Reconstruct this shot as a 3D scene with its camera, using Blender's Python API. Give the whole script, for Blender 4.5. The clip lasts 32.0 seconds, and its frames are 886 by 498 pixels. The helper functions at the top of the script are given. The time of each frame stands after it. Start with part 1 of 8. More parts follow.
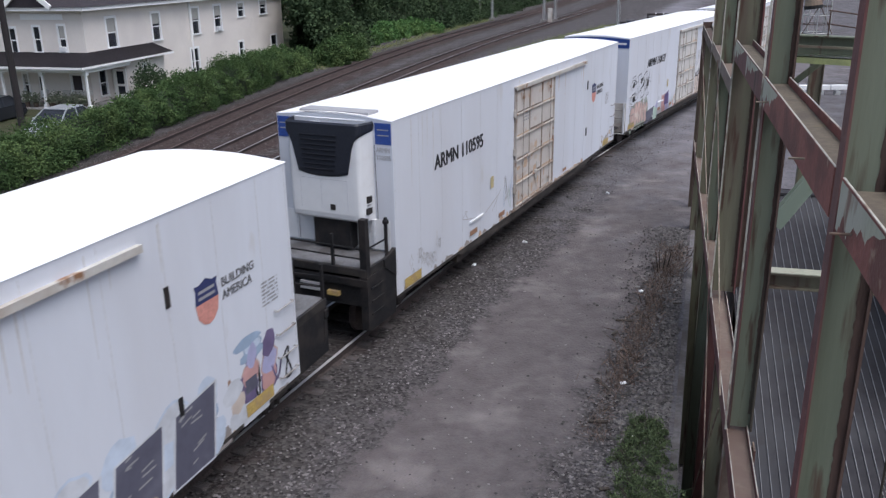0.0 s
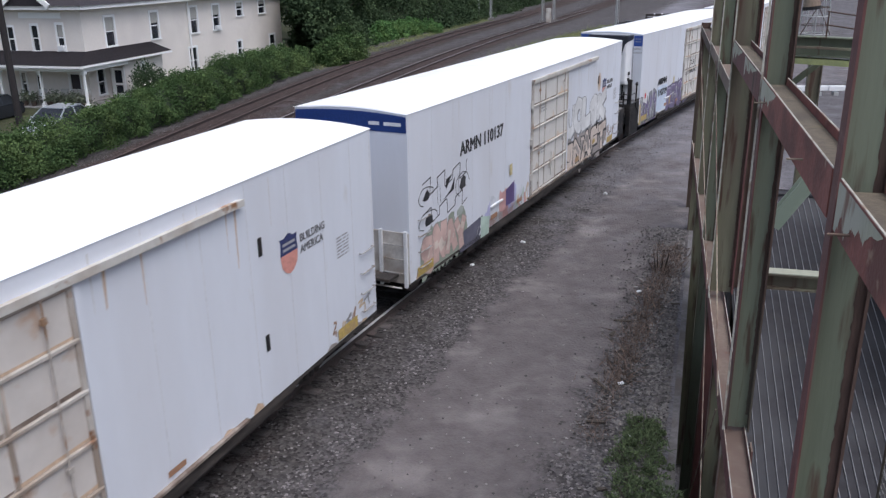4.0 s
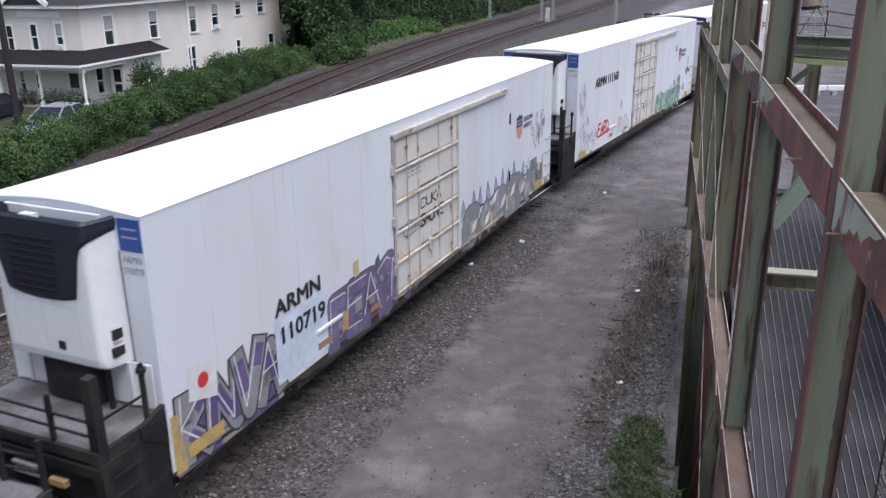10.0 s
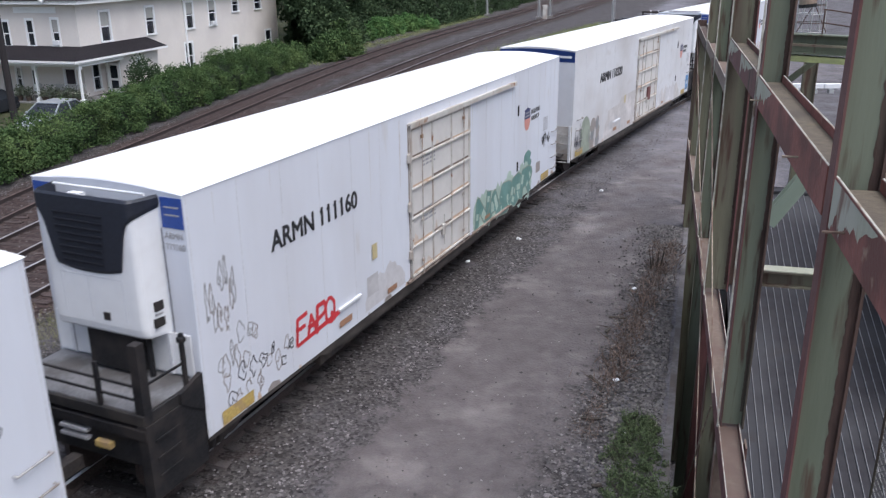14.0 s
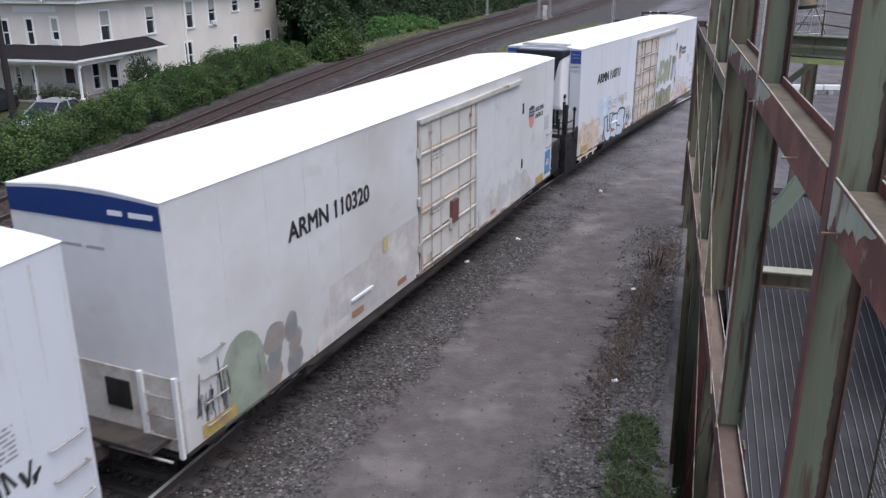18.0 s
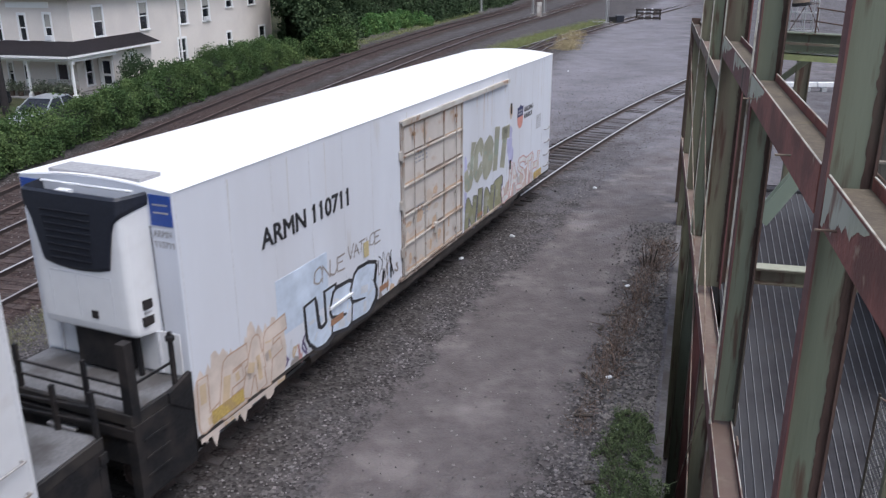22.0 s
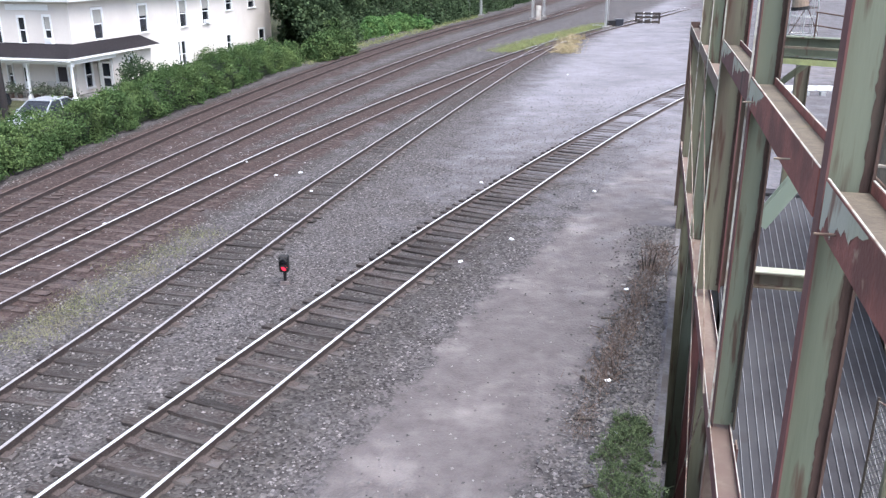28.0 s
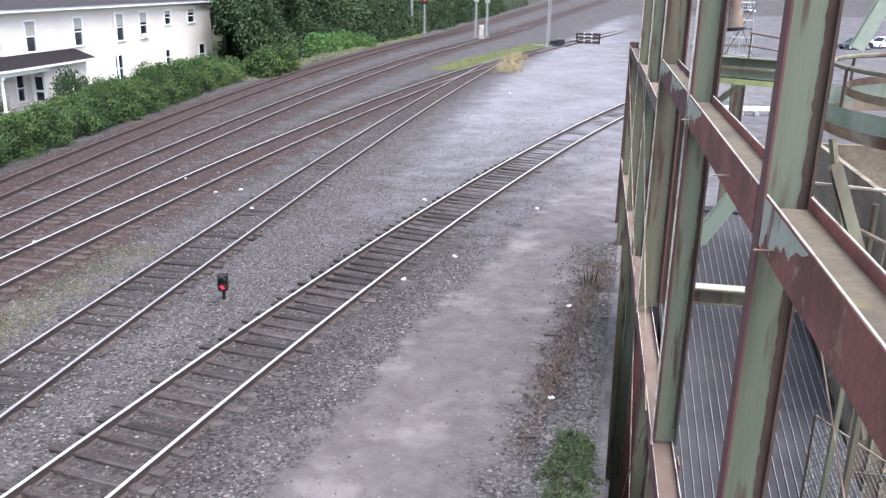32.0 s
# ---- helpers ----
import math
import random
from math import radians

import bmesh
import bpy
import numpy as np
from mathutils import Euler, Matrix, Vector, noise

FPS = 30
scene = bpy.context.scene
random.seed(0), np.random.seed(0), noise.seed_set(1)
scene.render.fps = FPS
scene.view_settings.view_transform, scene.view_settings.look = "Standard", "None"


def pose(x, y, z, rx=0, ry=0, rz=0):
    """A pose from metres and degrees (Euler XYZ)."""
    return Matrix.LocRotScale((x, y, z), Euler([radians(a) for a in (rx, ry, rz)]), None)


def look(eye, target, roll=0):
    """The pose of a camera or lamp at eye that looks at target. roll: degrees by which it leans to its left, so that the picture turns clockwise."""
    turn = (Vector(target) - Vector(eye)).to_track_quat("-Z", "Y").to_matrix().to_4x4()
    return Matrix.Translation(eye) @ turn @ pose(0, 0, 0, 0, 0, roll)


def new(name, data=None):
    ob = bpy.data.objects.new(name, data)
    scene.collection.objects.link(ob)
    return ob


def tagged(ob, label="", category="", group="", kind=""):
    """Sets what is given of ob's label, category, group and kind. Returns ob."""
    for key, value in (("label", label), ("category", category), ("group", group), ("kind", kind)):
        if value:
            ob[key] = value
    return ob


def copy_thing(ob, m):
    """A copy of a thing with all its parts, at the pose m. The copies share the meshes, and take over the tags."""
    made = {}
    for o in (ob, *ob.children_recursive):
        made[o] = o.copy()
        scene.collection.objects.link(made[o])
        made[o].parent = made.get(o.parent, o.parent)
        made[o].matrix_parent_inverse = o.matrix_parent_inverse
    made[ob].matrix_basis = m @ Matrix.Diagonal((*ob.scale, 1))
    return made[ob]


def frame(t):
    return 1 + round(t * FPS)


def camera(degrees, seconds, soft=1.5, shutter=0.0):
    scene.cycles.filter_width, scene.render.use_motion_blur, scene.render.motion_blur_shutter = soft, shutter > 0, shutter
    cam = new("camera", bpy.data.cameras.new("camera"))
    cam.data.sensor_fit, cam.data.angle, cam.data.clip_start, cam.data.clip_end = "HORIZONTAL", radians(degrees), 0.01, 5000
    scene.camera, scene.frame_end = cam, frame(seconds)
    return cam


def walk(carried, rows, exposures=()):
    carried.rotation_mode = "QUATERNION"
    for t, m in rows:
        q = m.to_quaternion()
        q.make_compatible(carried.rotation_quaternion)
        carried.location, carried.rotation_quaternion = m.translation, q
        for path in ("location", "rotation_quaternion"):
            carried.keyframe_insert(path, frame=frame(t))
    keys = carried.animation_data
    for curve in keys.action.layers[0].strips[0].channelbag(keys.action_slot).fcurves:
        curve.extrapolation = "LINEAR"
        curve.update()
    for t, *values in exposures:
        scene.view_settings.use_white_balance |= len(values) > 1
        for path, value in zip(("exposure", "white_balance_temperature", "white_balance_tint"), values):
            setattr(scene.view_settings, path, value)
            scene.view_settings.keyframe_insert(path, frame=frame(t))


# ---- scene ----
cam = camera(55.83, 32.0, soft=1.3, shutter=0.25)
EYE = (0.0, 0.0, 8.295)
RAIL = 0.23      # height of the rail heads over the ground


def aim(az, el, roll, drift=0.0):
    """A camera pose at the eye: degrees to the right of +y, upward, and of lean; drift is how far it has leant forward."""
    return pose(EYE[0] + drift * 0.28, EYE[1] + drift, EYE[2] - drift * 0.32, 90 + el, 0, -az) @ pose(0, 0, 0, 0, 0, roll)


# seconds, turn, tilt, lean
PATH = [
    (0, -0.97, -18.97, -0.86), (0.5, -0.85, -19.02, -0.79), (1, -0.96, -19.01, -0.78), (1.5, -0.94, -18.98, -0.71), (2, -0.89, -18.97, -0.72),
    (2.5, -0.82, -18.94, -0.70), (3, -0.77, -18.95, -0.68), (3.5, -0.84, -18.98, -0.69), (5.5, -0.78, -18.98, -0.67), (6, -0.77, -18.97, -0.70),
    (6.5, -0.90, -18.91, -0.78), (7, -0.91, -18.93, -0.81), (7.5, -0.97, -18.92, -0.83), (8, -0.78, -18.93, -0.68), (8.5, -0.74, -19.01, -0.72),
    (9, -0.80, -19.01, -0.76), (9.5, -0.84, -19.02, -0.72), (10, -0.75, -19.03, -0.62), (10.5, -0.75, -19.02, -0.64), (11, -0.62, -19.10, -0.54),
    (11.5, -0.54, -19.07, -0.54), (12, -0.62, -19.13, -0.47), (12.5, -0.55, -19.14, -0.43), (13, -0.62, -19.16, -0.47), (13.5, -0.51, -19.17, -0.44),
    (14, -0.53, -19.22, -0.44), (14.5, -0.55, -19.21, -0.39), (16.5, -0.21, -19.15, -0.20), (17, -0.22, -19.17, -0.20), (17.5, -0.37, -19.21, -0.26),
    (18, -0.47, -19.21, -0.26), (18.5, -0.44, -19.23, -0.29), (19, -0.28, -19.32, -0.20), (19.5, -0.26, -19.35, -0.21), (20, -0.36, -19.32, -0.26),
    (20.5, -0.37, -19.29, -0.18), (21, -0.35, -19.27, -0.20), (21.5, -0.23, -19.34, -0.16), (22, -0.06, -19.43, -0.12), (22.5, -0.06, -19.42, -0.10),
    (23, -0.10, -19.33, -0.13), (23.5, -0.10, -19.29, -0.12), (24, -0.09, -19.31, -0.11), (24.5, -0.10, -19.31, -0.11), (25, 0.04, -19.43, 0.04),
    (25.5, 0.18, -19.50, 0.02), (27.5, 0.01, -19.28, -0.02), (28, 0.00, -19.22, 0.00), (28.5, -0.04, -19.23, -0.01), (29, 0.09, -18.96, 0.14),
    (29.5, 0.22, -19.04, 0.30), (30, 0.80, -19.17, 0.55), (30.5, 2.11, -18.91, 0.64), (31, 2.92, -18.49, 0.73), (31.5, 3.40, -18.24, 0.83),
    (32, 4.00, -18.00, 1.08),
]
walk(cam, [(t, aim(a, e, r, float(np.interp(t, (29.5, 30.5, 31.5, 32), (0, 0.085, 0.135, 0.152))))) for t, a, e, r in PATH],
     exposures=[(0, 0.5), (1, 0.81), (2, 0.61), (3, 0.5), (7, 0.53), (9, 0.66), (10, 0.72), (12, 0.58), (13, 0.59), (14, 0.74), (15, 0.63), (18, 0.56), (20, 0.55), (22, 0.61), (24, 0.62), (25.5, 0.85), (27.5, 1.68), (29, 1.77), (32, 1.77)])

# ---- light: overcast afternoon ----
world = bpy.data.worlds.new("overcast_sky")
scene.world = world
world.use_nodes = True
wn = world.node_tree.nodes
sky = wn.new("ShaderNodeTexSky")
sky.sky_type, sky.sun_disc = "NISHITA", False
sky.sun_elevation, sky.sun_rotation = radians(66.7), radians(139)
sky.dust_density, sky.ozone_density = 4.0, 1.2
soft_sky = wn.new("ShaderNodeHueSaturation")
soft_sky.inputs["Saturation"].default_value = 0.85
world.node_tree.links.new(sky.outputs[0], soft_sky.inputs["Color"])
world.node_tree.links.new(soft_sky.outputs[0], wn["Background"].inputs["Color"])
wn["Background"].inputs["Strength"].default_value = 0.12
sun_data = bpy.data.lights.new("sun", "SUN")
sun_data.energy, sun_data.angle, sun_data.color = 1.63, radians(50), (0.86, 0.912, 1.0)
sun = new("sun", sun_data)
sun.matrix_world = look((13, -15, 46), (0, 0, 0))


# ---- materials ----
def material(name, base, rough=0.7, metal=0.0, var=0.25, scale=3.0, bump=0.0, bump_scale=40.0, second=None, mix=(0.45, 0.6),
             mix_scale=1.2, third=None, third_mix=(0.6, 0.75), third_scale=6.0, stretch=(1, 1, 1), per_object=0.0, island=0.0, spec=0.4):
    """A procedural surface: a base colour with grain, broken by one or two further colours in patches."""
    m = bpy.data.materials.new(name)
    m.use_nodes = True
    nt = m.node_tree
    n, ln = nt.nodes, nt.links
    b = n["Principled BSDF"]
    b.inputs["Roughness"].default_value, b.inputs["Metallic"].default_value = rough, metal
    b.inputs["Specular IOR Level"].default_value = spec
    tc = n.new("ShaderNodeTexCoord")
    mp = n.new("ShaderNodeMapping")
    mp.inputs["Scale"].default_value = stretch
    ln.new(tc.outputs["Object"], mp.inputs["Vector"])

    def noise_tex(sc, detail=5.0):
        t = n.new("ShaderNodeTexNoise")
        t.inputs["Scale"].default_value, t.inputs["Detail"].default_value = sc, detail
        ln.new(mp.outputs[0], t.inputs["Vector"])
        return t.outputs["Fac"]

    def ramp(src, lo, hi):
        r = n.new("ShaderNodeMapRange")
        r.inputs["From Min"].default_value, r.inputs["From Max"].default_value = lo, hi
        ln.new(src, r.inputs["Value"])
        return r.outputs["Result"]

    def blend(fac, a, c, kind="MIX"):
        x = n.new("ShaderNodeMix")
        x.data_type, x.blend_type = "RGBA", kind
        for sock, v in ((x.inputs["Factor"], fac), (x.inputs["A"], a), (x.inputs["B"], c)):
            if hasattr(v, "is_output"):
                ln.new(v, sock)
            elif isinstance(v, tuple):
                sock.default_value = (*v[:3], 1)
            else:
                sock.default_value = v
        return x.outputs["Result"]

    col = blend(ramp(noise_tex(scale * 7, 8.0), 0.3, 0.7), tuple(c * (1 - var) for c in base), tuple(min(1, c * (1 + var)) for c in base))
    if second:
        col = blend(ramp(noise_tex(mix_scale), *mix), col, second)
    if third:
        col = blend(ramp(noise_tex(third_scale), *third_mix), col, third)
    if per_object or island:
        if island:
            g = n.new("ShaderNodeNewGeometry").outputs["Random Per Island"]
        else:
            g = n.new("ShaderNodeObjectInfo").outputs["Random"]
        amt = max(per_object, island)
        hsv = n.new("ShaderNodeHueSaturation")
        r = n.new("ShaderNodeMapRange")
        r.inputs["To Min"].default_value, r.inputs["To Max"].default_value = 1 - amt, 1 + amt
        ln.new(g, r.inputs["Value"])
        ln.new(r.outputs["Result"], hsv.inputs["Value"])
        ln.new(col, hsv.inputs["Color"])
        col = hsv.outputs["Color"]
    ln.new(col, b.inputs["Base Color"])
    if bump:
        bp = n.new("ShaderNodeBump")
        bp.inputs["Strength"].default_value, bp.inputs["Distance"].default_value = bump, 0.03
        ln.new(noise_tex(bump_scale, 6.0), bp.inputs["Height"])
        ln.new(bp.outputs[0], b.inputs["Normal"])
    return m


M = {}
M["stone"] = material("stone", (0.122, 0.112, 0.114), 0.9, var=0.25, island=0.75)
M["rubble"] = material("rubble", (0.105, 0.097, 0.096), 0.9, var=0.3, island=0.65)
M["tie"] = material("tie", (0.04, 0.032, 0.031), 0.95, var=0.5, scale=5, bump=0.9, bump_scale=30, second=(0.074, 0.064, 0.062), mix=(0.5, 0.62), mix_scale=1.3, third=(0.07, 0.064, 0.065), third_mix=(0.54, 0.64), third_scale=9, stretch=(1, 2.5, 1), per_object=0.45)
M["tie_rusty"] = material("tie_rusty", (0.048, 0.033, 0.032), 0.92, var=0.4, scale=5, bump=0.5, second=(0.075, 0.055, 0.052), mix_scale=3, stretch=(1, 2.5, 1), per_object=0.2)
M["rail_dull"] = material("rail_dull", (0.34, 0.32, 0.33), 0.5, 0.4, var=0.15, scale=3)
M["rail_worn"] = material("rail_worn", (0.54, 0.53, 0.54), 0.38, 0.4, var=0.08, scale=3)
M["rail_side"] = material("rail_side", (0.07, 0.054, 0.052), 0.8, 0.2, var=0.4, scale=6)
M["rail_rust"] = material("rail_rust", (0.12, 0.083, 0.074), 0.6, 0.4, var=0.3, scale=5)
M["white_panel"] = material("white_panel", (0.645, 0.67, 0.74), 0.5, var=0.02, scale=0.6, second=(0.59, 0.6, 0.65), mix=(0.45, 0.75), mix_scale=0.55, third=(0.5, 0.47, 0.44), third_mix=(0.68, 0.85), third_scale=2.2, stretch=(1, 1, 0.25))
M["dusty_panel"] = material("dusty_panel", (0.63, 0.635, 0.665), 0.5, var=0.03, scale=0.6, second=(0.52, 0.505, 0.51), mix=(0.42, 0.64), mix_scale=0.4, third=(0.46, 0.425, 0.405), third_mix=(0.6, 0.8), third_scale=1.3, stretch=(0.7, 1, 0.9))
# the stronger light on top is put into the roof's whiter colour
M["roof_lit_white"] = material("roof_lit_white", (0.9, 0.9, 0.91), 0.5, var=0.01, scale=0.5, second=(0.86, 0.855, 0.85), mix=(0.5, 0.75), mix_scale=0.6)
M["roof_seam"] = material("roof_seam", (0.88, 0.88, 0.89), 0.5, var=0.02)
M["seam_grey"] = material("seam_grey", (0.6, 0.61, 0.65), 0.6, var=0.15)
M["door_white"] = material("door_white", (0.6, 0.58, 0.565), 0.55, var=0.04, scale=0.6, second=(0.55, 0.515, 0.485), mix=(0.5, 0.75), mix_scale=0.9, third=(0.5, 0.38, 0.29), third_mix=(0.66, 0.8), third_scale=2.2)
M["door_rusty"] = material("door_rusty", (0.56, 0.52, 0.495), 0.6, var=0.05, scale=0.6, second=(0.48, 0.43, 0.4), mix=(0.45, 0.7), mix_scale=0.8, third=(0.42, 0.27, 0.18), third_mix=(0.58, 0.74), third_scale=2.0)
M["black_steel"] = material("black_steel", (0.014, 0.014, 0.016), 0.65, var=0.4, second=(0.03, 0.026, 0.026), mix_scale=2, spec=0.25)
M["grille_black"] = material("grille_black", (0.013, 0.014, 0.02), 0.6, var=0.2, spec=0.2)
M["black_plastic"] = material("black_plastic", (0.02, 0.023, 0.034), 0.45, var=0.2)
M["dark_grime"] = material("dark_grime", (0.035, 0.03, 0.03), 0.85, var=0.4, second=(0.065, 0.052, 0.045), mix_scale=2)
M["grey_dirt"] = material("grey_dirt", (0.5, 0.48, 0.46), 0.7, var=0.12, second=(0.36, 0.32, 0.29), mix_scale=1.6)
M["blue_band"] = material("blue_band", (0.03, 0.075, 0.3), 0.45, var=0.12)
M["letter_black"] = material("letter_black", (0.022, 0.022, 0.026), 0.6, var=0.2)
M["letter_grey"] = material("letter_grey", (0.33, 0.33, 0.35), 0.6, var=0.2)
M["shield_red"] = material("shield_red", (0.6, 0.27, 0.23), 0.5, var=0.15)
M["shield_blue"] = material("shield_blue", (0.035, 0.045, 0.13), 0.5, var=0.15)
M["yellow"] = material("yellow", (0.46, 0.33, 0.11), 0.6, var=0.25, second=(0.36, 0.25, 0.15), mix_scale=3)
M["orange_mark"] = material("orange_mark", (0.34, 0.19, 0.12), 0.5, var=0.2)
M["silver_pale"] = material("silver_pale", (0.72, 0.73, 0.76), 0.4, 0.1, var=0.06)
for nm, c in (("ink", (0.03, 0.03, 0.035)), ("grey", (0.3, 0.3, 0.31)), ("pale", (0.5, 0.5, 0.54)), ("sky", (0.3, 0.39, 0.52)),
              ("violet", (0.14, 0.11, 0.21)), ("rose", (0.52, 0.3, 0.29)), ("teal", (0.12, 0.24, 0.22)), ("mint", (0.38, 0.48, 0.42)),
              ("olive", (0.24, 0.24, 0.15)), ("sand", (0.52, 0.4, 0.275)), ("red", (0.55, 0.04, 0.05)), ("lilac", (0.38, 0.38, 0.57)),
              ("brown", (0.3, 0.19, 0.14)), ("maroon", (0.16, 0.06, 0.06)), ("fog", (0.46, 0.45, 0.465)), ("fogwhite", (0.6, 0.6, 0.615)),
              ("violetdeep", (0.1, 0.07, 0.18)), ("buffed", (0.55, 0.54, 0.56)), ("buffed_warm", (0.5, 0.475, 0.475)), ("sage", (0.33, 0.365, 0.345)), ("skydeep", (0.1, 0.26, 0.5)),
              ("icy", (0.5, 0.57, 0.68)), ("khaki", (0.3, 0.3, 0.24)), ("rustfaint", (0.52, 0.44, 0.38)), ("steelgrey", (0.22, 0.225, 0.24)), ("bone", (0.55, 0.47, 0.42)), ("clay", (0.42, 0.29, 0.22)), ("slate", (0.1, 0.1, 0.14)), ("pink", (0.5, 0.35, 0.32)), ("moss", (0.26, 0.295, 0.245)), ("grime", (0.28, 0.25, 0.24)), ("mist", (0.54, 0.56, 0.61))):
    M["paint_" + nm] = material("paint_" + nm, c, 0.55, var=0.08, scale=1.0, second=tuple(min(1, v * 1.25 + 0.03) for v in c), mix=(0.5, 0.75), mix_scale=1.6)
M["steel_green"] = material("steel_green", (0.132, 0.152, 0.11), 0.62, var=0.1, scale=1.5, bump=0.2, bump_scale=25, second=(0.168, 0.19, 0.142), mix=(0.42, 0.66), mix_scale=2.4,
                            third=(0.09, 0.062, 0.046), third_mix=(0.55, 0.68), third_scale=11.0, stretch=(1, 1, 0.1))
M["steel_streaked"] = material("steel_streaked", (0.172, 0.172, 0.12), 0.65, var=0.12, scale=1.5, bump=0.2, bump_scale=25, second=(0.12, 0.1, 0.075), mix=(0.45, 0.62), mix_scale=1.6,
                               third=(0.08, 0.045, 0.034), third_mix=(0.54, 0.66), third_scale=9.0, stretch=(1, 1, 0.1))
M["steel_rust"] = material("steel_rust", (0.24, 0.09, 0.075), 0.75, var=0.14, scale=2, bump=0.3, bump_scale=25, second=(0.15, 0.062, 0.052), mix=(0.45, 0.62), mix_scale=2.2, third=(0.3, 0.2, 0.15), third_mix=(0.66, 0.74), third_scale=5)
M["steel_dark"] = material("steel_dark", (0.082, 0.052, 0.043), 0.8, var=0.3, scale=2, bump=0.3, second=(0.08, 0.078, 0.06), mix=(0.55, 0.7), mix_scale=1.4, stretch=(1, 1, 0.2))
M["steel_maroon"] = material("steel_maroon", (0.145, 0.06, 0.058), 0.75, var=0.2, scale=2, bump=0.2, second=(0.15, 0.08, 0.072), mix_scale=1.4, third=(0.06, 0.035, 0.03), third_mix=(0.58, 0.7), third_scale=2.4, stretch=(1, 1, 0.2))
M["steel_pale"] = material("steel_pale", (0.38, 0.385, 0.3), 0.65, var=0.12, scale=2, bump=0.2, second=(0.42, 0.42, 0.35), mix_scale=1.4, third=(0.2, 0.12, 0.09), third_mix=(0.6, 0.7), third_scale=5.0, stretch=(1, 1, 0.3))
M["steel_edge"] = material("steel_edge", (0.42, 0.41, 0.365), 0.6, var=0.2, scale=3, second=(0.25, 0.2, 0.16), mix=(0.5, 0.62), mix_scale=4)
M["steel_pink"] = material("steel_pink", (0.175, 0.132, 0.108), 0.7, var=0.15, scale=2, second=(0.15, 0.105, 0.088), mix_scale=1.8, third=(0.16, 0.08, 0.06), third_mix=(0.62, 0.72), third_scale=3.5)
M["steel_brown"] = material("steel_brown", (0.112, 0.092, 0.07), 0.85, var=0.2, scale=2, bump=0.2, second=(0.075, 0.062, 0.05), mix_scale=1.5, third=(0.16, 0.14, 0.06), third_mix=(0.62, 0.75), third_scale=1.6)
M["steel_tan"] = material("steel_tan", (0.27, 0.22, 0.17), 0.75, var=0.18, scale=2, second=(0.16, 0.1, 0.08), mix_scale=1.5, third=(0.34, 0.33, 0.28), third_mix=(0.6, 0.72), third_scale=2.2)
M["bin_side"] = material("bin_side", (0.23, 0.195, 0.15), 0.85, var=0.25, scale=2, bump=0.2, second=(0.15, 0.12, 0.09), mix_scale=1.5, third=(0.3, 0.27, 0.22), third_mix=(0.6, 0.72), third_scale=3)
M["steel_lime"] = material("steel_lime", (0.3, 0.335, 0.15), 0.65, var=0.15, scale=2, second=(0.2, 0.23, 0.12), mix_scale=1.4)
M["steel_mint"] = material("steel_mint", (0.33, 0.38, 0.32), 0.65, var=0.1, scale=2, second=(0.22, 0.27, 0.22), mix_scale=1.4, third=(0.12, 0.1, 0.08), third_mix=(0.64, 0.74), third_scale=4)
M["roof_metal"] = material("roof_metal", (0.038, 0.037, 0.042), 0.85, 0.0, var=0.2, scale=0.6, second=(0.056, 0.056, 0.062), mix_scale=0.5, third=(0.045, 0.042, 0.044), third_mix=(0.58, 0.72), third_scale=1.6, spec=0.15)
M["roof_rib"] = material("roof_rib", (0.22, 0.22, 0.235), 0.7, 0.0, var=0.15, scale=1.5, spec=0.2)
M["yard_clutter"] = material("yard_clutter", (0.11, 0.09, 0.085), 0.9, var=0.4, scale=2, bump=0.5, second=(0.18, 0.15, 0.15), mix_scale=1.5)
M["concrete"] = material("concrete", (0.27, 0.26, 0.255), 0.9, var=0.2, scale=1.5, bump=0.3, second=(0.18, 0.17, 0.165), mix_scale=0.8)
M["wall_grey"] = material("wall_grey", (0.13, 0.122, 0.126), 0.9, var=0.25, scale=1.5, bump=0.4, second=(0.09, 0.08, 0.075), mix_scale=1.2, stretch=(1, 1, 0.3))
M["siding"] = material("siding", (0.76, 0.705, 0.67), 0.75, var=0.02, scale=0.8, second=(0.715, 0.66, 0.63), mix_scale=0.4)
M["trim_white"] = material("trim_white", (0.86, 0.86, 0.87), 0.55, var=0.05)
M["shingle"] = material("shingle", (0.036, 0.031, 0.037), 0.95, var=0.3, scale=3, bump=0.5, bump_scale=12)
M["window_glass"] = material("window_glass", (0.02, 0.023, 0.032), 0.08, var=0.2, scale=0.6, spec=0.7)
M["curtain"] = material("curtain", (0.4, 0.39, 0.37), 0.9, var=0.1, stretch=(6, 6, 1))
M["door_wood"] = material("door_wood", (0.05, 0.04, 0.05), 0.6, var=0.2)
M["pole_wood"] = material("pole_wood", (0.028, 0.024, 0.026), 0.9, var=0.3, scale=5, bump=0.5, stretch=(1, 1, 0.2))
M["bark"] = material("bark", (0.055, 0.045, 0.038), 0.95, var=0.4, scale=5, bump=0.7, stretch=(1, 1, 0.25))
M["leaf_hedge"] = material("leaf_hedge", (0.055, 0.095, 0.038), 0.9, var=0.12, scale=0.3, second=(0.115, 0.165, 0.065), mix=(0.45, 0.7), mix_scale=0.6, island=0.14, spec=0.05)
M["leaf_dark"] = material("leaf_dark", (0.042, 0.066, 0.036), 0.9, var=0.15, scale=0.15, second=(0.075, 0.112, 0.056), mix=(0.44, 0.7), mix_scale=0.16, island=0.1, spec=0.05)
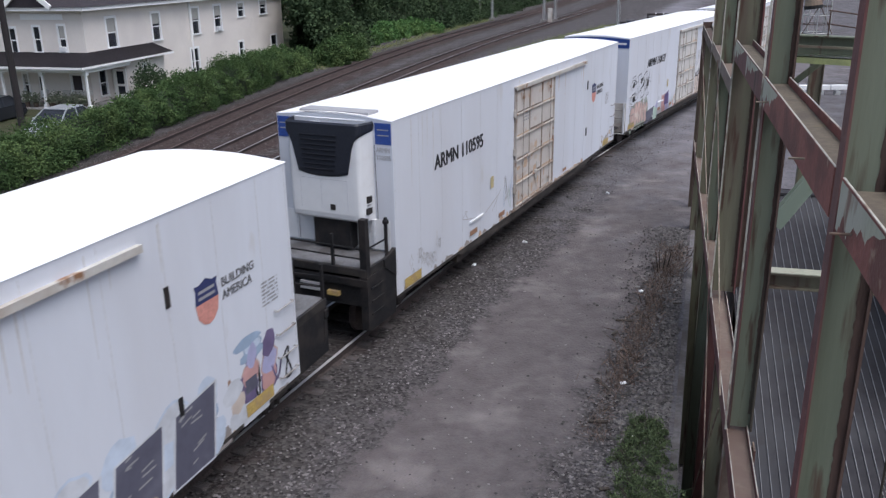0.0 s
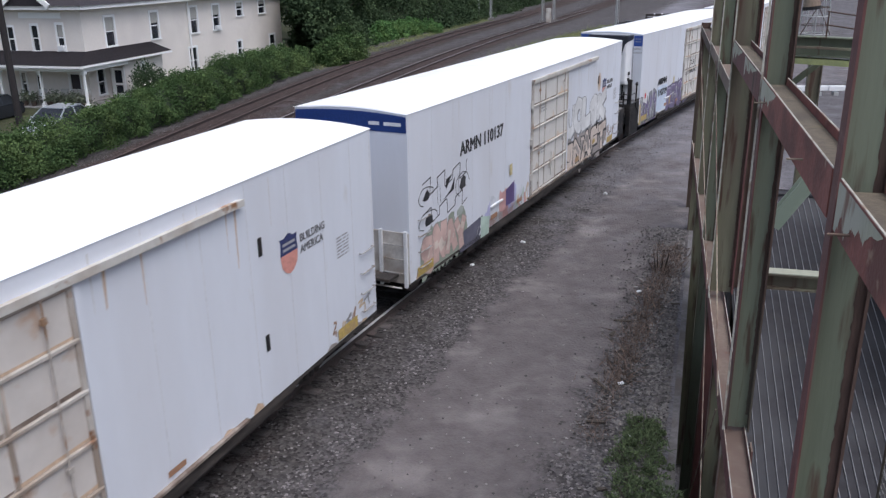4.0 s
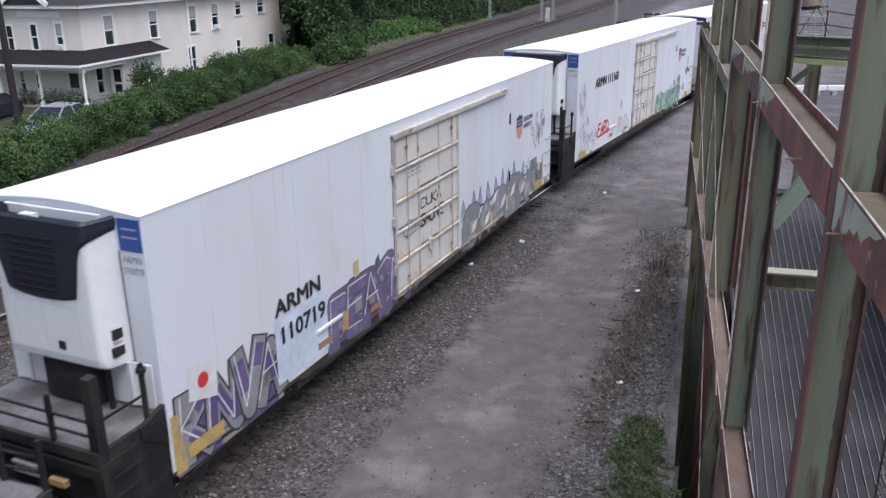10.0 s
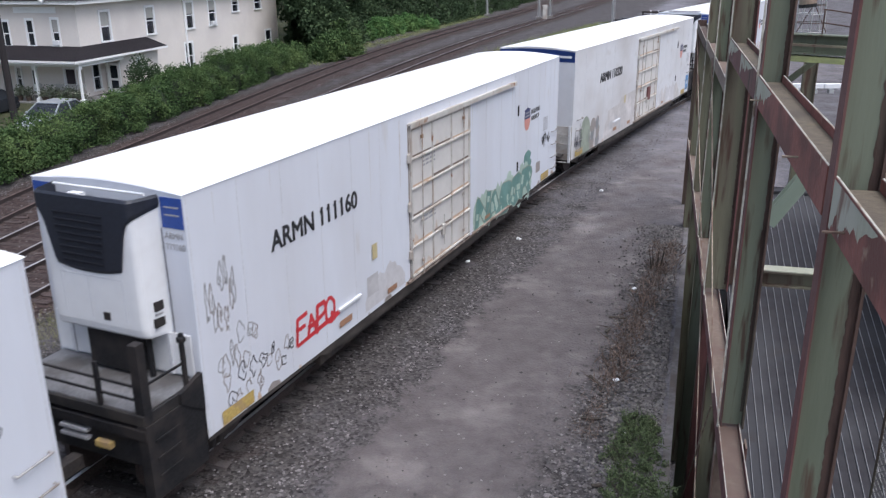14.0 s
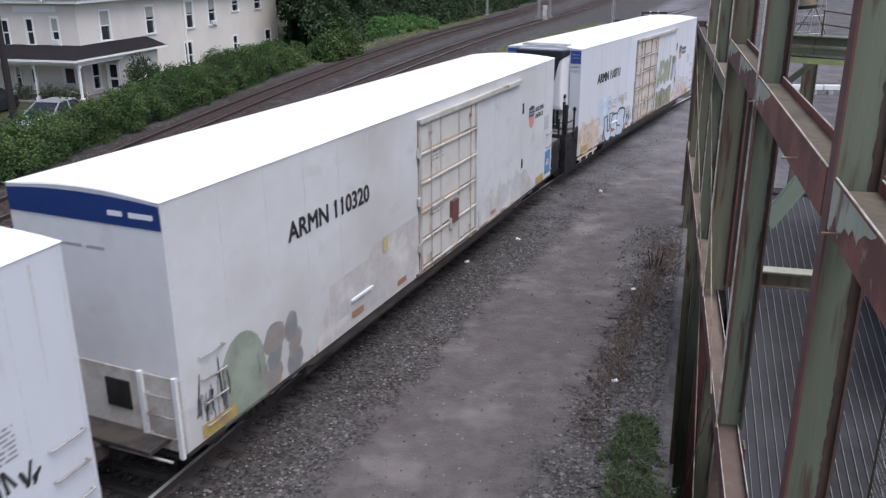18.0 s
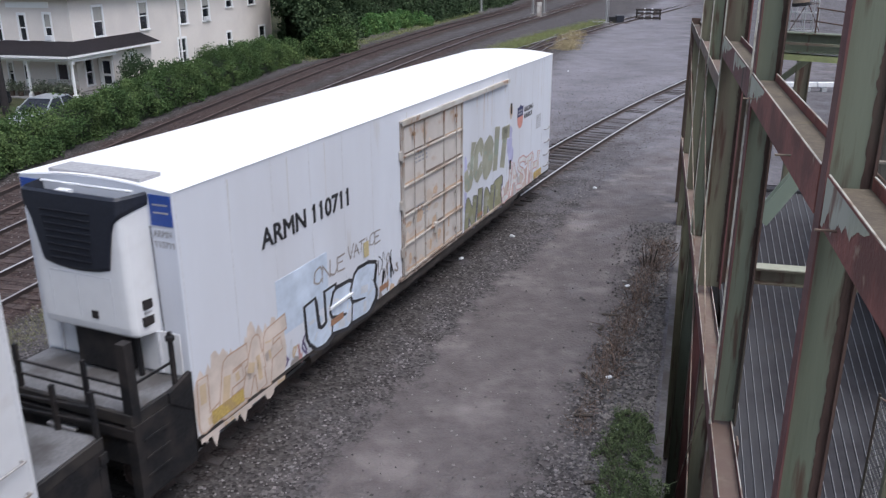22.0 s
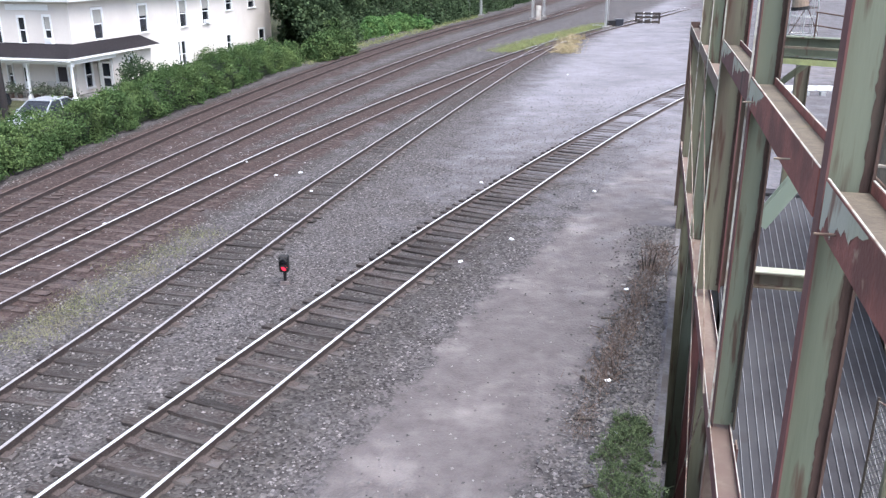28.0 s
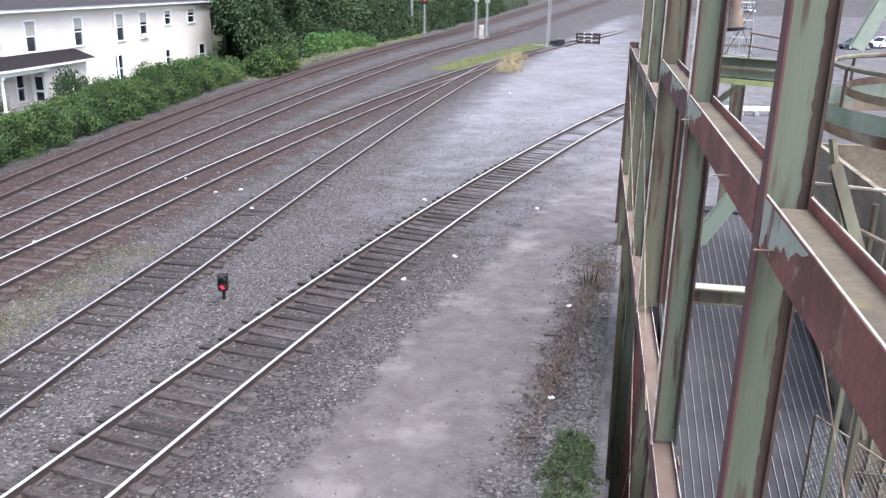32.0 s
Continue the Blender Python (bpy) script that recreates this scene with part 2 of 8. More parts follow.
M["leaf_porch"] = material("leaf_porch", (0.12, 0.15, 0.1), 0.8, var=0.2, second=(0.22, 0.22, 0.18), mix_scale=6, island=0.3, spec=0.1)
M["leaf_bright"] = material("leaf_bright", (0.075, 0.16, 0.055), 0.8, var=0.15, scale=0.3, second=(0.1, 0.18, 0.06), mix_scale=0.3, island=0.2, spec=0.15)
# inner mass of hedge and wood: shade between leaves put into a dark colour
M["leaf_shade"] = material("leaf_shade", (0.018, 0.03, 0.012), 0.95, var=0.3)
M["grass_lime"] = material("grass_lime", (0.2, 0.235, 0.095), 0.9, var=0.3, scale=1, second=(0.2, 0.21, 0.09), mix_scale=0.8, island=0.35)
M["grass_thin"] = material("grass_thin", (0.15, 0.16, 0.075), 0.9, var=0.3, scale=1, second=(0.19, 0.18, 0.1), mix_scale=0.8, island=0.35)
M["grass_dry"] = material("grass_dry", (0.34, 0.28, 0.17), 0.9, var=0.3, island=0.35)
M["weed_brown"] = material("weed_brown", (0.15, 0.11, 0.092), 0.95, var=0.3, island=0.5)
M["weed_green"] = material("weed_green", (0.078, 0.108, 0.05), 0.85, var=0.3, island=0.5)
M["mast_grey"] = material("mast_grey", (0.42, 0.43, 0.44), 0.5, 0.4, var=0.12)
M["car_silver"] = material("car_silver", (0.4, 0.42, 0.45), 0.3, 0.5, var=0.05)
M["car_dark"] = material("car_dark", (0.02, 0.022, 0.028), 0.2, var=0.1)
M["far_white"] = material("far_white", (0.75, 0.76, 0.78), 0.5, var=0.08)
M["rust_pile"] = material("rust_pile", (0.09, 0.05, 0.045), 0.85, var=0.35, second=(0.07, 0.04, 0.036), mix_scale=2)
M["mesh_wire"] = material("mesh_wire", (0.2, 0.2, 0.19), 0.5, 0.5, var=0.15)
# strip along the cars' lower edge, brown and nearly black
M["sill_dark"] = material("sill_dark", (0.065, 0.054, 0.05), 0.85, var=0.2, second=(0.032, 0.027, 0.025), mix=(0.38, 0.56), mix_scale=1.5, stretch=(0.6, 1, 3))
M["door_rib"] = material("door_rib", (0.52, 0.5, 0.475), 0.6, var=0.08, scale=1, second=(0.4, 0.345, 0.3), mix=(0.46, 0.62), mix_scale=1.1, third=(0.26, 0.14, 0.08), third_mix=(0.62, 0.72), third_scale=4.0)
M["door_rib_rusty"] = material("door_rib_rusty", (0.46, 0.425, 0.395), 0.65, var=0.1, scale=1, second=(0.29, 0.235, 0.195), mix=(0.38, 0.58), mix_scale=1.0, third=(0.22, 0.11, 0.06), third_mix=(0.57, 0.68), third_scale=3.5)
M["unit_white"] = material("unit_white", (0.72, 0.73, 0.76), 0.4, var=0.03, scale=0.5, second=(0.6, 0.59, 0.6), mix=(0.5, 0.8), mix_scale=0.9)
M["platform_black"] = material("platform_black", (0.016, 0.015, 0.016), 0.7, var=0.3, second=(0.035, 0.03, 0.028), mix_scale=2)
M["deck_worn"] = material("deck_worn", (0.16, 0.16, 0.17), 0.7, var=0.2, second=(0.08, 0.075, 0.075), mix_scale=1.2)
M["letter_dark"] = material("letter_dark", (0.12, 0.12, 0.13), 0.6, var=0.2)
# rungs greyed: the shadow in their recesses is put into the colour
M["rung_shaded"] = material("rung_shaded", (0.34, 0.33, 0.33), 0.6, var=0.2, second=(0.18, 0.15, 0.13), mix_scale=3)
M["streak_pale"] = material("streak_pale", (0.56, 0.56, 0.575), 0.6, var=0.1)
M["streak_grey"] = material("streak_grey", (0.56, 0.55, 0.565), 0.6, var=0.15)
M["streak_rust"] = material("streak_rust", (0.52, 0.38, 0.28), 0.7, var=0.2)
M["door_gap"] = material("door_gap", (0.16, 0.12, 0.1), 0.8, var=0.3, second=(0.3, 0.25, 0.22), mix_scale=2)
M["door_rod"] = material("door_rod", (0.4, 0.36, 0.33), 0.6, var=0.2, second=(0.26, 0.16, 0.1), mix=(0.5, 0.62), mix_scale=2)
M["sand_label"] = material("sand_label", (0.5, 0.42, 0.24), 0.6, var=0.2)
glow = bpy.data.materials.new("signal_red_glow")
glow.use_nodes = True
glow.node_tree.nodes["Principled BSDF"].inputs["Base Color"].default_value = (0.8, 0.02, 0.04, 1)
glow.node_tree.nodes["Principled BSDF"].inputs["Emission Color"].default_value = (1, 0.03, 0.08, 1)
glow.node_tree.nodes["Principled BSDF"].inputs["Emission Strength"].default_value = 0.5
M["signal_glow"] = glow


# ---- building helpers ----
def finish(name, bm, mats, smooth=False):
    bm.normal_update()
    me = bpy.data.meshes.new(name)
    bm.to_mesh(me)
    bm.free()
    for m in (mats if isinstance(mats, (list, tuple)) else [mats]):
        me.materials.append(m)
    if smooth:
        me.shade_smooth()
    return me


def part(name, bm, mat, parent=None, label="", at=None, smooth=False):
    ob = new(name, finish(name, bm, mat, smooth) if isinstance(bm, bmesh.types.BMesh) else bm)
    if parent is not None:
        ob.parent = parent
    if at is not None:
        ob.matrix_local = at if isinstance(at, Matrix) else Matrix.Translation(at)
    if label:
        ob["label"] = label
    return ob


def thing(name, label, category, m=None, group="", kind=""):
    ob = new(name)
    ob.empty_display_size = 0.3
    if m is not None:
        ob.matrix_world = m
    return tagged(ob, label, category, group, kind)


def box(bm, x0, x1, y0, y1, z0, z1, mi=0, bevel=0.0):
    r = bmesh.ops.create_cube(bm, size=1.0, matrix=Matrix.LocRotScale(((x0 + x1) / 2, (y0 + y1) / 2, (z0 + z1) / 2), None, (abs(x1 - x0), abs(y1 - y0), abs(z1 - z0))))
    faces = {f for v in r["verts"] for f in v.link_faces}
    if bevel:
        edges = {e for f in faces for e in f.edges}
        r2 = bmesh.ops.bevel(bm, geom=list(edges), offset=bevel, segments=1, affect="EDGES")
        faces = set(r2["faces"]) | {f for f in faces if f.is_valid}
    for f in faces:
        if f.is_valid:
            f.material_index = mi
    return bm


def boxed(*a, **k):
    return box(bmesh.new(), *a, **k)


def frame_of(p0, p1, up=(0, 0, 1)):
    """A frame at p0 whose z runs to p1 and whose y lies towards up."""
    p0, p1 = Vector(p0), Vector(p1)
    z = (p1 - p0).normalized()
    x = Vector(up).cross(z)
    if x.length < 1e-4:
        x = Vector((1, 0, 0)).cross(z)
    x.normalize()
    y = z.cross(x)
    return Matrix(((x.x, y.x, z.x, p0.x), (x.y, y.y, z.y, p0.y), (x.z, y.z, z.z, p0.z), (0, 0, 0, 1))), (p1 - p0).length


def bar(bm, p0, p1, w, h=None, up=(0, 0, 1), mi=0):
    """A rectangular bar from p0 to p1, w across and h in the up direction."""
    h = w if h is None else h
    m, ln = frame_of(p0, p1, up)
    r = bmesh.ops.create_cube(bm, size=1.0, matrix=m @ Matrix.LocRotScale((0, 0, ln / 2), None, (w, h, ln)))
    for f in {f for v in r["verts"] for f in v.link_faces}:
        f.material_index = mi
    return bm


def rod(bm, p0, p1, r0, r1=None, seg=8, mi=0):
    m, ln = frame_of(p0, p1)
    r = bmesh.ops.create_cone(bm, cap_ends=True, segments=seg, radius1=r0, radius2=r0 if r1 is None else r1, depth=ln, matrix=m @ Matrix.Translation((0, 0, ln / 2)))
    for f in {f for v in r["verts"] for f in v.link_faces}:
        f.material_index = mi
    return bm


def hbeam(bm, p0, p1, up, depth, width, tf=0.02, tw=0.014, flange_mi=0, web_mi=0):
    """An H section from p0 to p1: its depth lies along up, its flanges are width wide."""
    m, ln = frame_of(p0, p1, up)
    w, h, t, q = width / 2, depth / 2, tw / 2, depth / 2 - tf
    prof = ((-w, h), (w, h), (w, q), (t, q), (t, -q), (w, -q), (w, -h), (-w, -h), (-w, -q), (-t, -q), (-t, q), (-w, q))
    a = [bm.verts.new(m @ Vector((x, y, 0))) for x, y in prof]
    b = [bm.verts.new(m @ Vector((x, y, ln))) for x, y in prof]
    bm.faces.new(a[::-1]).material_index = flange_mi
    bm.faces.new(b).material_index = flange_mi
    for k in range(12):
        f = bm.faces.new((a[k], a[(k + 1) % 12], b[(k + 1) % 12], b[k]))
        f.material_index = web_mi if k in (3, 9) else flange_mi
    bmesh.ops.recalc_face_normals(bm, faces=bm.faces)
    return bm


def mesh_from(name, verts, faces, mats, smooth=False, index=None):
    me = bpy.data.meshes.new(name)
    me.from_pydata([tuple(map(float, v)) for v in verts], [], faces)
    for m in (mats if isinstance(mats, (list, tuple)) else [mats]):
        me.materials.append(m)
    if index is not None:
        me.polygons.foreach_set("material_index", index)
    if smooth:
        me.shade_smooth()
    me.update()
    return me


def leaf_mesh(name, centres, size, mat, rng, up=0.3, blade=False):
    """Many small leaves, each two triangles folded at the midrib, at the centres given."""
    n = len(centres)
    d = rng.normal(size=(n, 3))
    d[:, 2] = d[:, 2] * 0.6 + up
    d /= np.linalg.norm(d, axis=1)[:, None]
    e = np.cross(d, rng.normal(size=(n, 3)))
    e /= np.linalg.norm(e, axis=1)[:, None] + 1e-9
    s = (size * rng.uniform(0.6, 1.4, n))[:, None]
    w = 0.035 if blade else 0.42
    c = np.asarray(centres)
    v = np.empty((n, 4, 3))
    v[:, 0], v[:, 2] = c - d * s * (0 if blade else 0.5), c + d * s * (1.0 if blade else 0.5)
    v[:, 1], v[:, 3] = c + e * s * w, c - e * s * w
    me = bpy.data.meshes.new(name)
    me.from_pydata(v.reshape(-1, 3).tolist(), [], [(4 * i, 4 * i + 1, 4 * i + 2, 4 * i + 3) for i in range(n)])
    me.materials.append(mat)
    me.update()
    return me


# ---- the lines of the tracks: x as a function of y ----
def line_near(y):
    if y > 57:                       # beyond the bend the line runs back
        u = min(y - 57, 33.0)
        x57 = -9.63 + 0.3338 * 57 + 0.002388 * 57 ** 2
        x = x57 + 0.606 * u - (0.276 / 66) * u * u
        return x + max(0.0, y - 90) * 0.33
    if y < -20:
        return -9.63 + 0.3338 * -20 + 0.002388 * 400 + (y + 20) * 0.238
    return -9.63 + 0.3338 * y + 0.002388 * y * y


def line_second(y):
    return -11.20 + 0.2095 * y + 0.00058 * y * y if y > -20 else -15.16 + (y + 20) * 0.186


def line_main(c0, c1, c2):
    def f(y):
        if y < -10:
            return c0 - 10 * c1 + 100 * c2 + (y + 10) * (c1 - 20 * c2)
        if y > 110:
            return c0 + 110 * c1 + 12100 * c2 + (y - 110) * (c1 + 220 * c2)
        return c0 + c1 * y + c2 * y * y
    return f


line_third = line_main(-15.75, 0.185, 0.00148)
line_fourth = line_main(-16.75, 0.125, 0.00105)
line_fifth = line_main(-17.9, 0.055, 0.00120)


def run_of(line, y0, y1, step=0.25):
    """Points along a line at even arc steps, with unit tangents."""
    ys = np.arange(y0, y1, step)
    xs = np.array([line(y) for y in ys])
    d = np.r_[0, np.cumsum(np.hypot(np.diff(xs), np.diff(ys)))]
    return ys, xs, d


def along(run, s):
    ys, xs, d = run
    x, y = np.interp(s, d, xs), np.interp(s, d, ys)
    xa, ya = np.interp(s - 0.4, d, xs), np.interp(s - 0.4, d, ys)
    xb, yb = np.interp(s + 0.4, d, xs), np.interp(s + 0.4, d, ys)
    t = Vector((xb - xa, yb - ya, 0)).normalized()
    return Vector((x, y, 0)), t


# ---- ground: one sheet, with the sunk yard behind its retaining wall ----
PLANE_AZ = radians(13.9)                       # the steel frame's direction
DIR = Vector((math.sin(PLANE_AZ), math.cos(PLANE_AZ), 0))
LAT = Vector((math.cos(PLANE_AZ), -math.sin(PLANE_AZ), 0))
PIT = -6.0
WALL_AZ = radians(16.35)
WALL_DIR = Vector((math.sin(WALL_AZ), math.cos(WALL_AZ), 0))
WALL_LAT = Vector((math.cos(WALL_AZ), -math.sin(WALL_AZ), 0))


def ground_zones(x, y):
    """Shares of road dirt, rusty and darkened cess, grass and pale lot at a place."""
    a = x - line_near(y)
    road = math.exp(-((a - 4.9 - 0.004 * y) / 2.1) ** 4) if y < 75 else 0.0
    rust = max([math.exp(-((x - f(y)) / 2.0) ** 4) for f in (line_third, line_fourth, line_fifth)]) if y > -60 else 0
    # beds are dark; the near one also carries the train's shade in its colour
    bed = max(math.exp(-((x - line_near(y) - 0.5) / 2.0) ** 4) if y < 96 else 0, (0.8 + 0.5 * min(1.0, max(0.0, (y - 40) / 20))) * math.exp(-((x - line_second(y)) / 1.35) ** 4) if y < 94 else 0)
    rust = max(rust, bed * 0.4, 0.1 * max(0.0, 1 - abs(x - line_fourth(y)) / 6))
    hedge = line_fifth(y) - 3.2 - x
    lawn = min(1, max(0.0, (hedge - 1.5) / 1.5))
    lot = min(1, max(0.0, (y - 20) / 32)) * min(1, max(0.0, (x - line_second(y) - 1.5) / 3)) if y < 200 else 0
    if x > 0.25 * y + 1:             # duller ground behind the frame
        lot *= 1 - 0.55 * min(1.0, (x - 0.25 * y - 1) / 6)
    if -20 < y < 200:                # paler stone between the main tracks
        for p, q in ((line_third(y), line_fourth(y)), (line_fourth(y), line_fifth(y)), (line_second(y), line_third(y))):
            lot = max(lot, 0.12 * math.exp(-((x - (p + q) / 2) / max(0.4, abs(p - q) / 2 - 1.1)) ** 4))
    if y < 45:                       # paler gravel along the wall
        lot = max(lot, 0.55 * math.exp(-((a - 8.9) / 1.5) ** 4))
    return road, min(1, rust * 1.6), lawn, lot


def ground_z(x, y):
    """Height of the open yard: shallow troughs between the ties, a bank at the hedge, a gutter at the road's edge."""
    z = 0.03 * noise.noise(Vector((x * 0.8, y * 0.8, 0))) + 0.04 * noise.noise(Vector((x * 0.15, y * 0.15, 3)))
    if abs(x) < 60 and -40 < y < 160:
        hd = line_fifth(y) - 2.8 - x
        if hd > 0:
            z += min(0.12, 0.08 * hd)
        if y < 110:
            z += 0.075 * max(math.exp(-((x - f(y)) / 1.6) ** 4) for f in (line_third, line_fourth, line_fifth))
        if y < 30:
            z -= 0.1 * math.exp(-((x - line_near(y) - 9.5) / 1.6) ** 2)
        if y < 96:
            a = x - line_near(y)
            z += 0.03 * math.exp(-(a / 1.6) ** 4) + 0.075 * math.exp(-((a - 1.75) / 0.6) ** 2) + 0.055 * math.exp(-((x - line_second(y)) / 1.7) ** 4)
    if y > 130:
        z += (y - 130) * 0.012
    return z


def build_ground():
    r0, r1 = 1.0, 33.0
    def sheet_axis(lo, hi, fine_lo, fine_hi, step):
        a = [lo, lo * 0.5 + fine_lo * 0.5]
        a += list(np.arange(fine_lo, fine_hi, step))
        b = fine_hi
        while b < hi:
            a.append(b)
            b += max(step, (b - fine_hi) * 0.25 + step)
        return a + [hi]
    us = sheet_axis(-900, 900, -42, -0.001, 0.55)      # across the wall line
    us = [u for u in us if u < -0.05] + [0.0]
    right = [0.02, 3.0, 8.0, 16.0, 16.02, 24, 40, 80, 200, 450, 900]
    us += right
    vs = [-900, -400, -200, -100, -60, -40, -30] + list(np.arange(-24, r0, 0.6)) + [r0, r0 + 0.02] + list(np.arange(r0 + 0.6, r1 - 0.3, 0.55)) + [r1, r1 + 0.02]
    v = r1 + 0.7
    while v < 900:
        vs.append(v)
        v += 0.6 if v < 70 else 0.6 + (v - 70) * 0.06
    vs.append(1600)
    verts, zone = [], []
    for v in vs:
        for u in us:
            p = WALL_LAT * u + WALL_DIR * v
            sunk = 0.0 < u < 16.01 and r0 < v < r1 + 0.01 and u >= 0.02
            if sunk and (v <= r0 + 0.001 or v >= r1 + 0.01):
                sunk = False
            z = (PIT if sunk else 0.0) + ground_z(p.x, p.y)
            verts.append((p.x, p.y, z))
            zone.append(ground_zones(p.x, p.y) if abs(p.x) < 200 else (0, 0, 0.5, 0))
    nu = len(us)
    faces = [(i * nu + j, i * nu + j + 1, (i + 1) * nu + j + 1, (i + 1) * nu + j) for i in range(len(vs) - 1) for j in range(nu - 1)]
    me = mesh_from("ground", verts, faces, M["ground"])
    at = me.attributes.new("zone", "FLOAT_COLOR", "POINT")
    at.data.foreach_set("color", np.array(zone, dtype=np.float32).ravel())
    tagged(new("ground", me), "grey crushed-stone railway yard with a worn dirt track", "ground", kind="structure")


def ground_material():
    m = bpy.data.materials.new("yard_ground")
    m.use_nodes = True
    nt = m.node_tree
    n, ln = nt.nodes, nt.links
    b = n["Principled BSDF"]
    b.inputs["Roughness"].default_value = 0.96
    b.inputs["Specular IOR Level"].default_value = 0.2
    tc = n.new("ShaderNodeTexCoord").outputs["Object"]
    at = n.new("ShaderNodeAttribute")
    at.attribute_name = "zone"
    sep = n.new("ShaderNodeSeparateColor")
    ln.new(at.outputs["Color"], sep.inputs[0])

    def nz(scale, detail=6.0, rough=0.6):
        t = n.new("ShaderNodeTexNoise")
        t.inputs["Scale"].default_value, t.inputs["Detail"].default_value, t.inputs["Roughness"].default_value = scale, detail, rough
        ln.new(tc, t.inputs["Vector"])
        return t.outputs["Fac"]

    def rng(src, lo, hi, a=0.0, c=1.0):
        r = n.new("ShaderNodeMapRange")
        for k, v in zip(("From Min", "From Max", "To Min", "To Max"), (lo, hi, a, c)):
            r.inputs[k].default_value = v
        ln.new(src, r.inputs["Value"])
        return r.outputs["Result"]

    def mix(f, a, c):
        x = n.new("ShaderNodeMix")
        x.data_type = "RGBA"
        for s, v in ((x.inputs["Factor"], f), (x.inputs["A"], a), (x.inputs["B"], c)):
            if isinstance(v, tuple):
                s.default_value = (*v, 1)
            else:
                ln.new(v, s)
        return x.outputs["Result"]

    def math_node(op, a, c):
        x = n.new("ShaderNodeMath")
        x.operation = op
        x.use_clamp = True
        for s, v in ((x.inputs[0], a), (x.inputs[1], c)):
            if isinstance(v, (int, float)):
                s.default_value = v
            else:
                ln.new(v, s)
        return x.outputs[0]

    vor = n.new("ShaderNodeTexVoronoi")
    vor.inputs["Scale"].default_value = 17.0
    ln.new(tc, vor.inputs["Vector"])
    vc = n.new("ShaderNodeSeparateColor")
    ln.new(vor.outputs["Color"], vc.inputs[0])
    stone = mix(vc.outputs[0], (0.018, 0.0165, 0.0175), (0.128, 0.118, 0.122))
    stone = mix(rng(nz(0.45), 0.4, 0.62), stone, mix(vc.outputs[1], (0.026, 0.023, 0.024), (0.118, 0.107, 0.109)))
    dirt = mix(rng(nz(1.7, 5.0), 0.35, 0.65), (0.094, 0.083, 0.085), (0.133, 0.119, 0.121))
    dirt = mix(rng(nz(0.55, 3.0), 0.54, 0.72), dirt, (0.2, 0.179, 0.18))
    col = mix(math_node("MULTIPLY", rng(math_node("ADD", sep.outputs[0], rng(nz(1.1), 0.3, 0.7, -0.35, 0.35)), 0.45, 0.75), 1.0), stone, dirt)
    cess = mix(rng(nz(9.0, 8.0), 0.38, 0.62), (0.026, 0.018, 0.017), (0.074, 0.052, 0.049))
    rusty = math_node("ADD", sep.outputs[1], rng(nz(0.9), 0.3, 0.7, -0.22, 0.22))
    grit = mix(vc.outputs[1], (0.020, 0.0175, 0.0175), (0.088, 0.080, 0.079))
    col = mix(rng(rusty, 0.15, 0.5), col, grit)
    col = mix(rng(rusty, 0.6, 0.95), col, cess)
    lot = mix(rng(nz(0.22, 4.0), 0.35, 0.65), (0.16, 0.154, 0.175), (0.226, 0.219, 0.248))
    lot = mix(rng(nz(4.0), 0.5, 0.75), lot, mix(vc.outputs[2], (0.115, 0.110, 0.116), (0.225, 0.222, 0.236)))
    col = mix(rng(math_node("ADD", at.outputs["Alpha"], rng(nz(0.7), 0.3, 0.7, -0.3, 0.3)), 0.15, 1.1), col, lot)
    lawn = mix(rng(nz(1.5), 0.35, 0.65), (0.035, 0.042, 0.020), (0.060, 0.060, 0.035))
    col = mix(rng(math_node("ADD", sep.outputs[2], rng(nz(1.3), 0.3, 0.7, -0.25, 0.25)), 0.4, 0.7), col, lawn)
    ln.new(col, b.inputs["Base Color"])
    bp = n.new("ShaderNodeBump")
    bp.inputs["Strength"].default_value, bp.inputs["Distance"].default_value = 0.6, 0.05
    ln.new(vor.outputs["Distance"], bp.inputs["Height"])
    ln.new(bp.outputs[0], b.inputs["Normal"])
    return m


M["ground"] = ground_material()
build_ground()


# ---- tracks ----
def rail_mesh(run, off, y_lo, y_hi, worn):
    prof = [(-0.07, 0.03), (-0.07, 0.045), (-0.012, 0.07), (-0.012, 0.185), (-0.037, 0.195), (-0.037, 0.23), (0.037, 0.23), (0.037, 0.195), (0.012, 0.185), (0.012, 0.07), (0.07, 0.045), (0.07, 0.03)]
    ys, xs, d = run
    ss = np.arange(np.interp(y_lo, ys, d), np.interp(y_hi, ys, d), 1.2)
    verts, faces, idx = [], [], []
    k = len(prof)
    for i, s in enumerate(ss):
        p, t = along(run, s)
        nrm = Vector((t.y, -t.x, 0))
        for a, z in prof:
            q = p + nrm * (off + a)
            verts.append((q.x, q.y, z))
        if i:
            for j in range(k):
                faces.append(((i - 1) * k + j, (i - 1) * k + (j + 1) % k, i * k + (j + 1) % k, i * k + j))
                idx.append(0 if j == 5 else 1)
    return mesh_from("rail", verts, faces, [M["rail_dull"] if worn == "dull" else M["rail_worn"] if worn else M["rail_rust"], M["rail_side"]], index=idx)


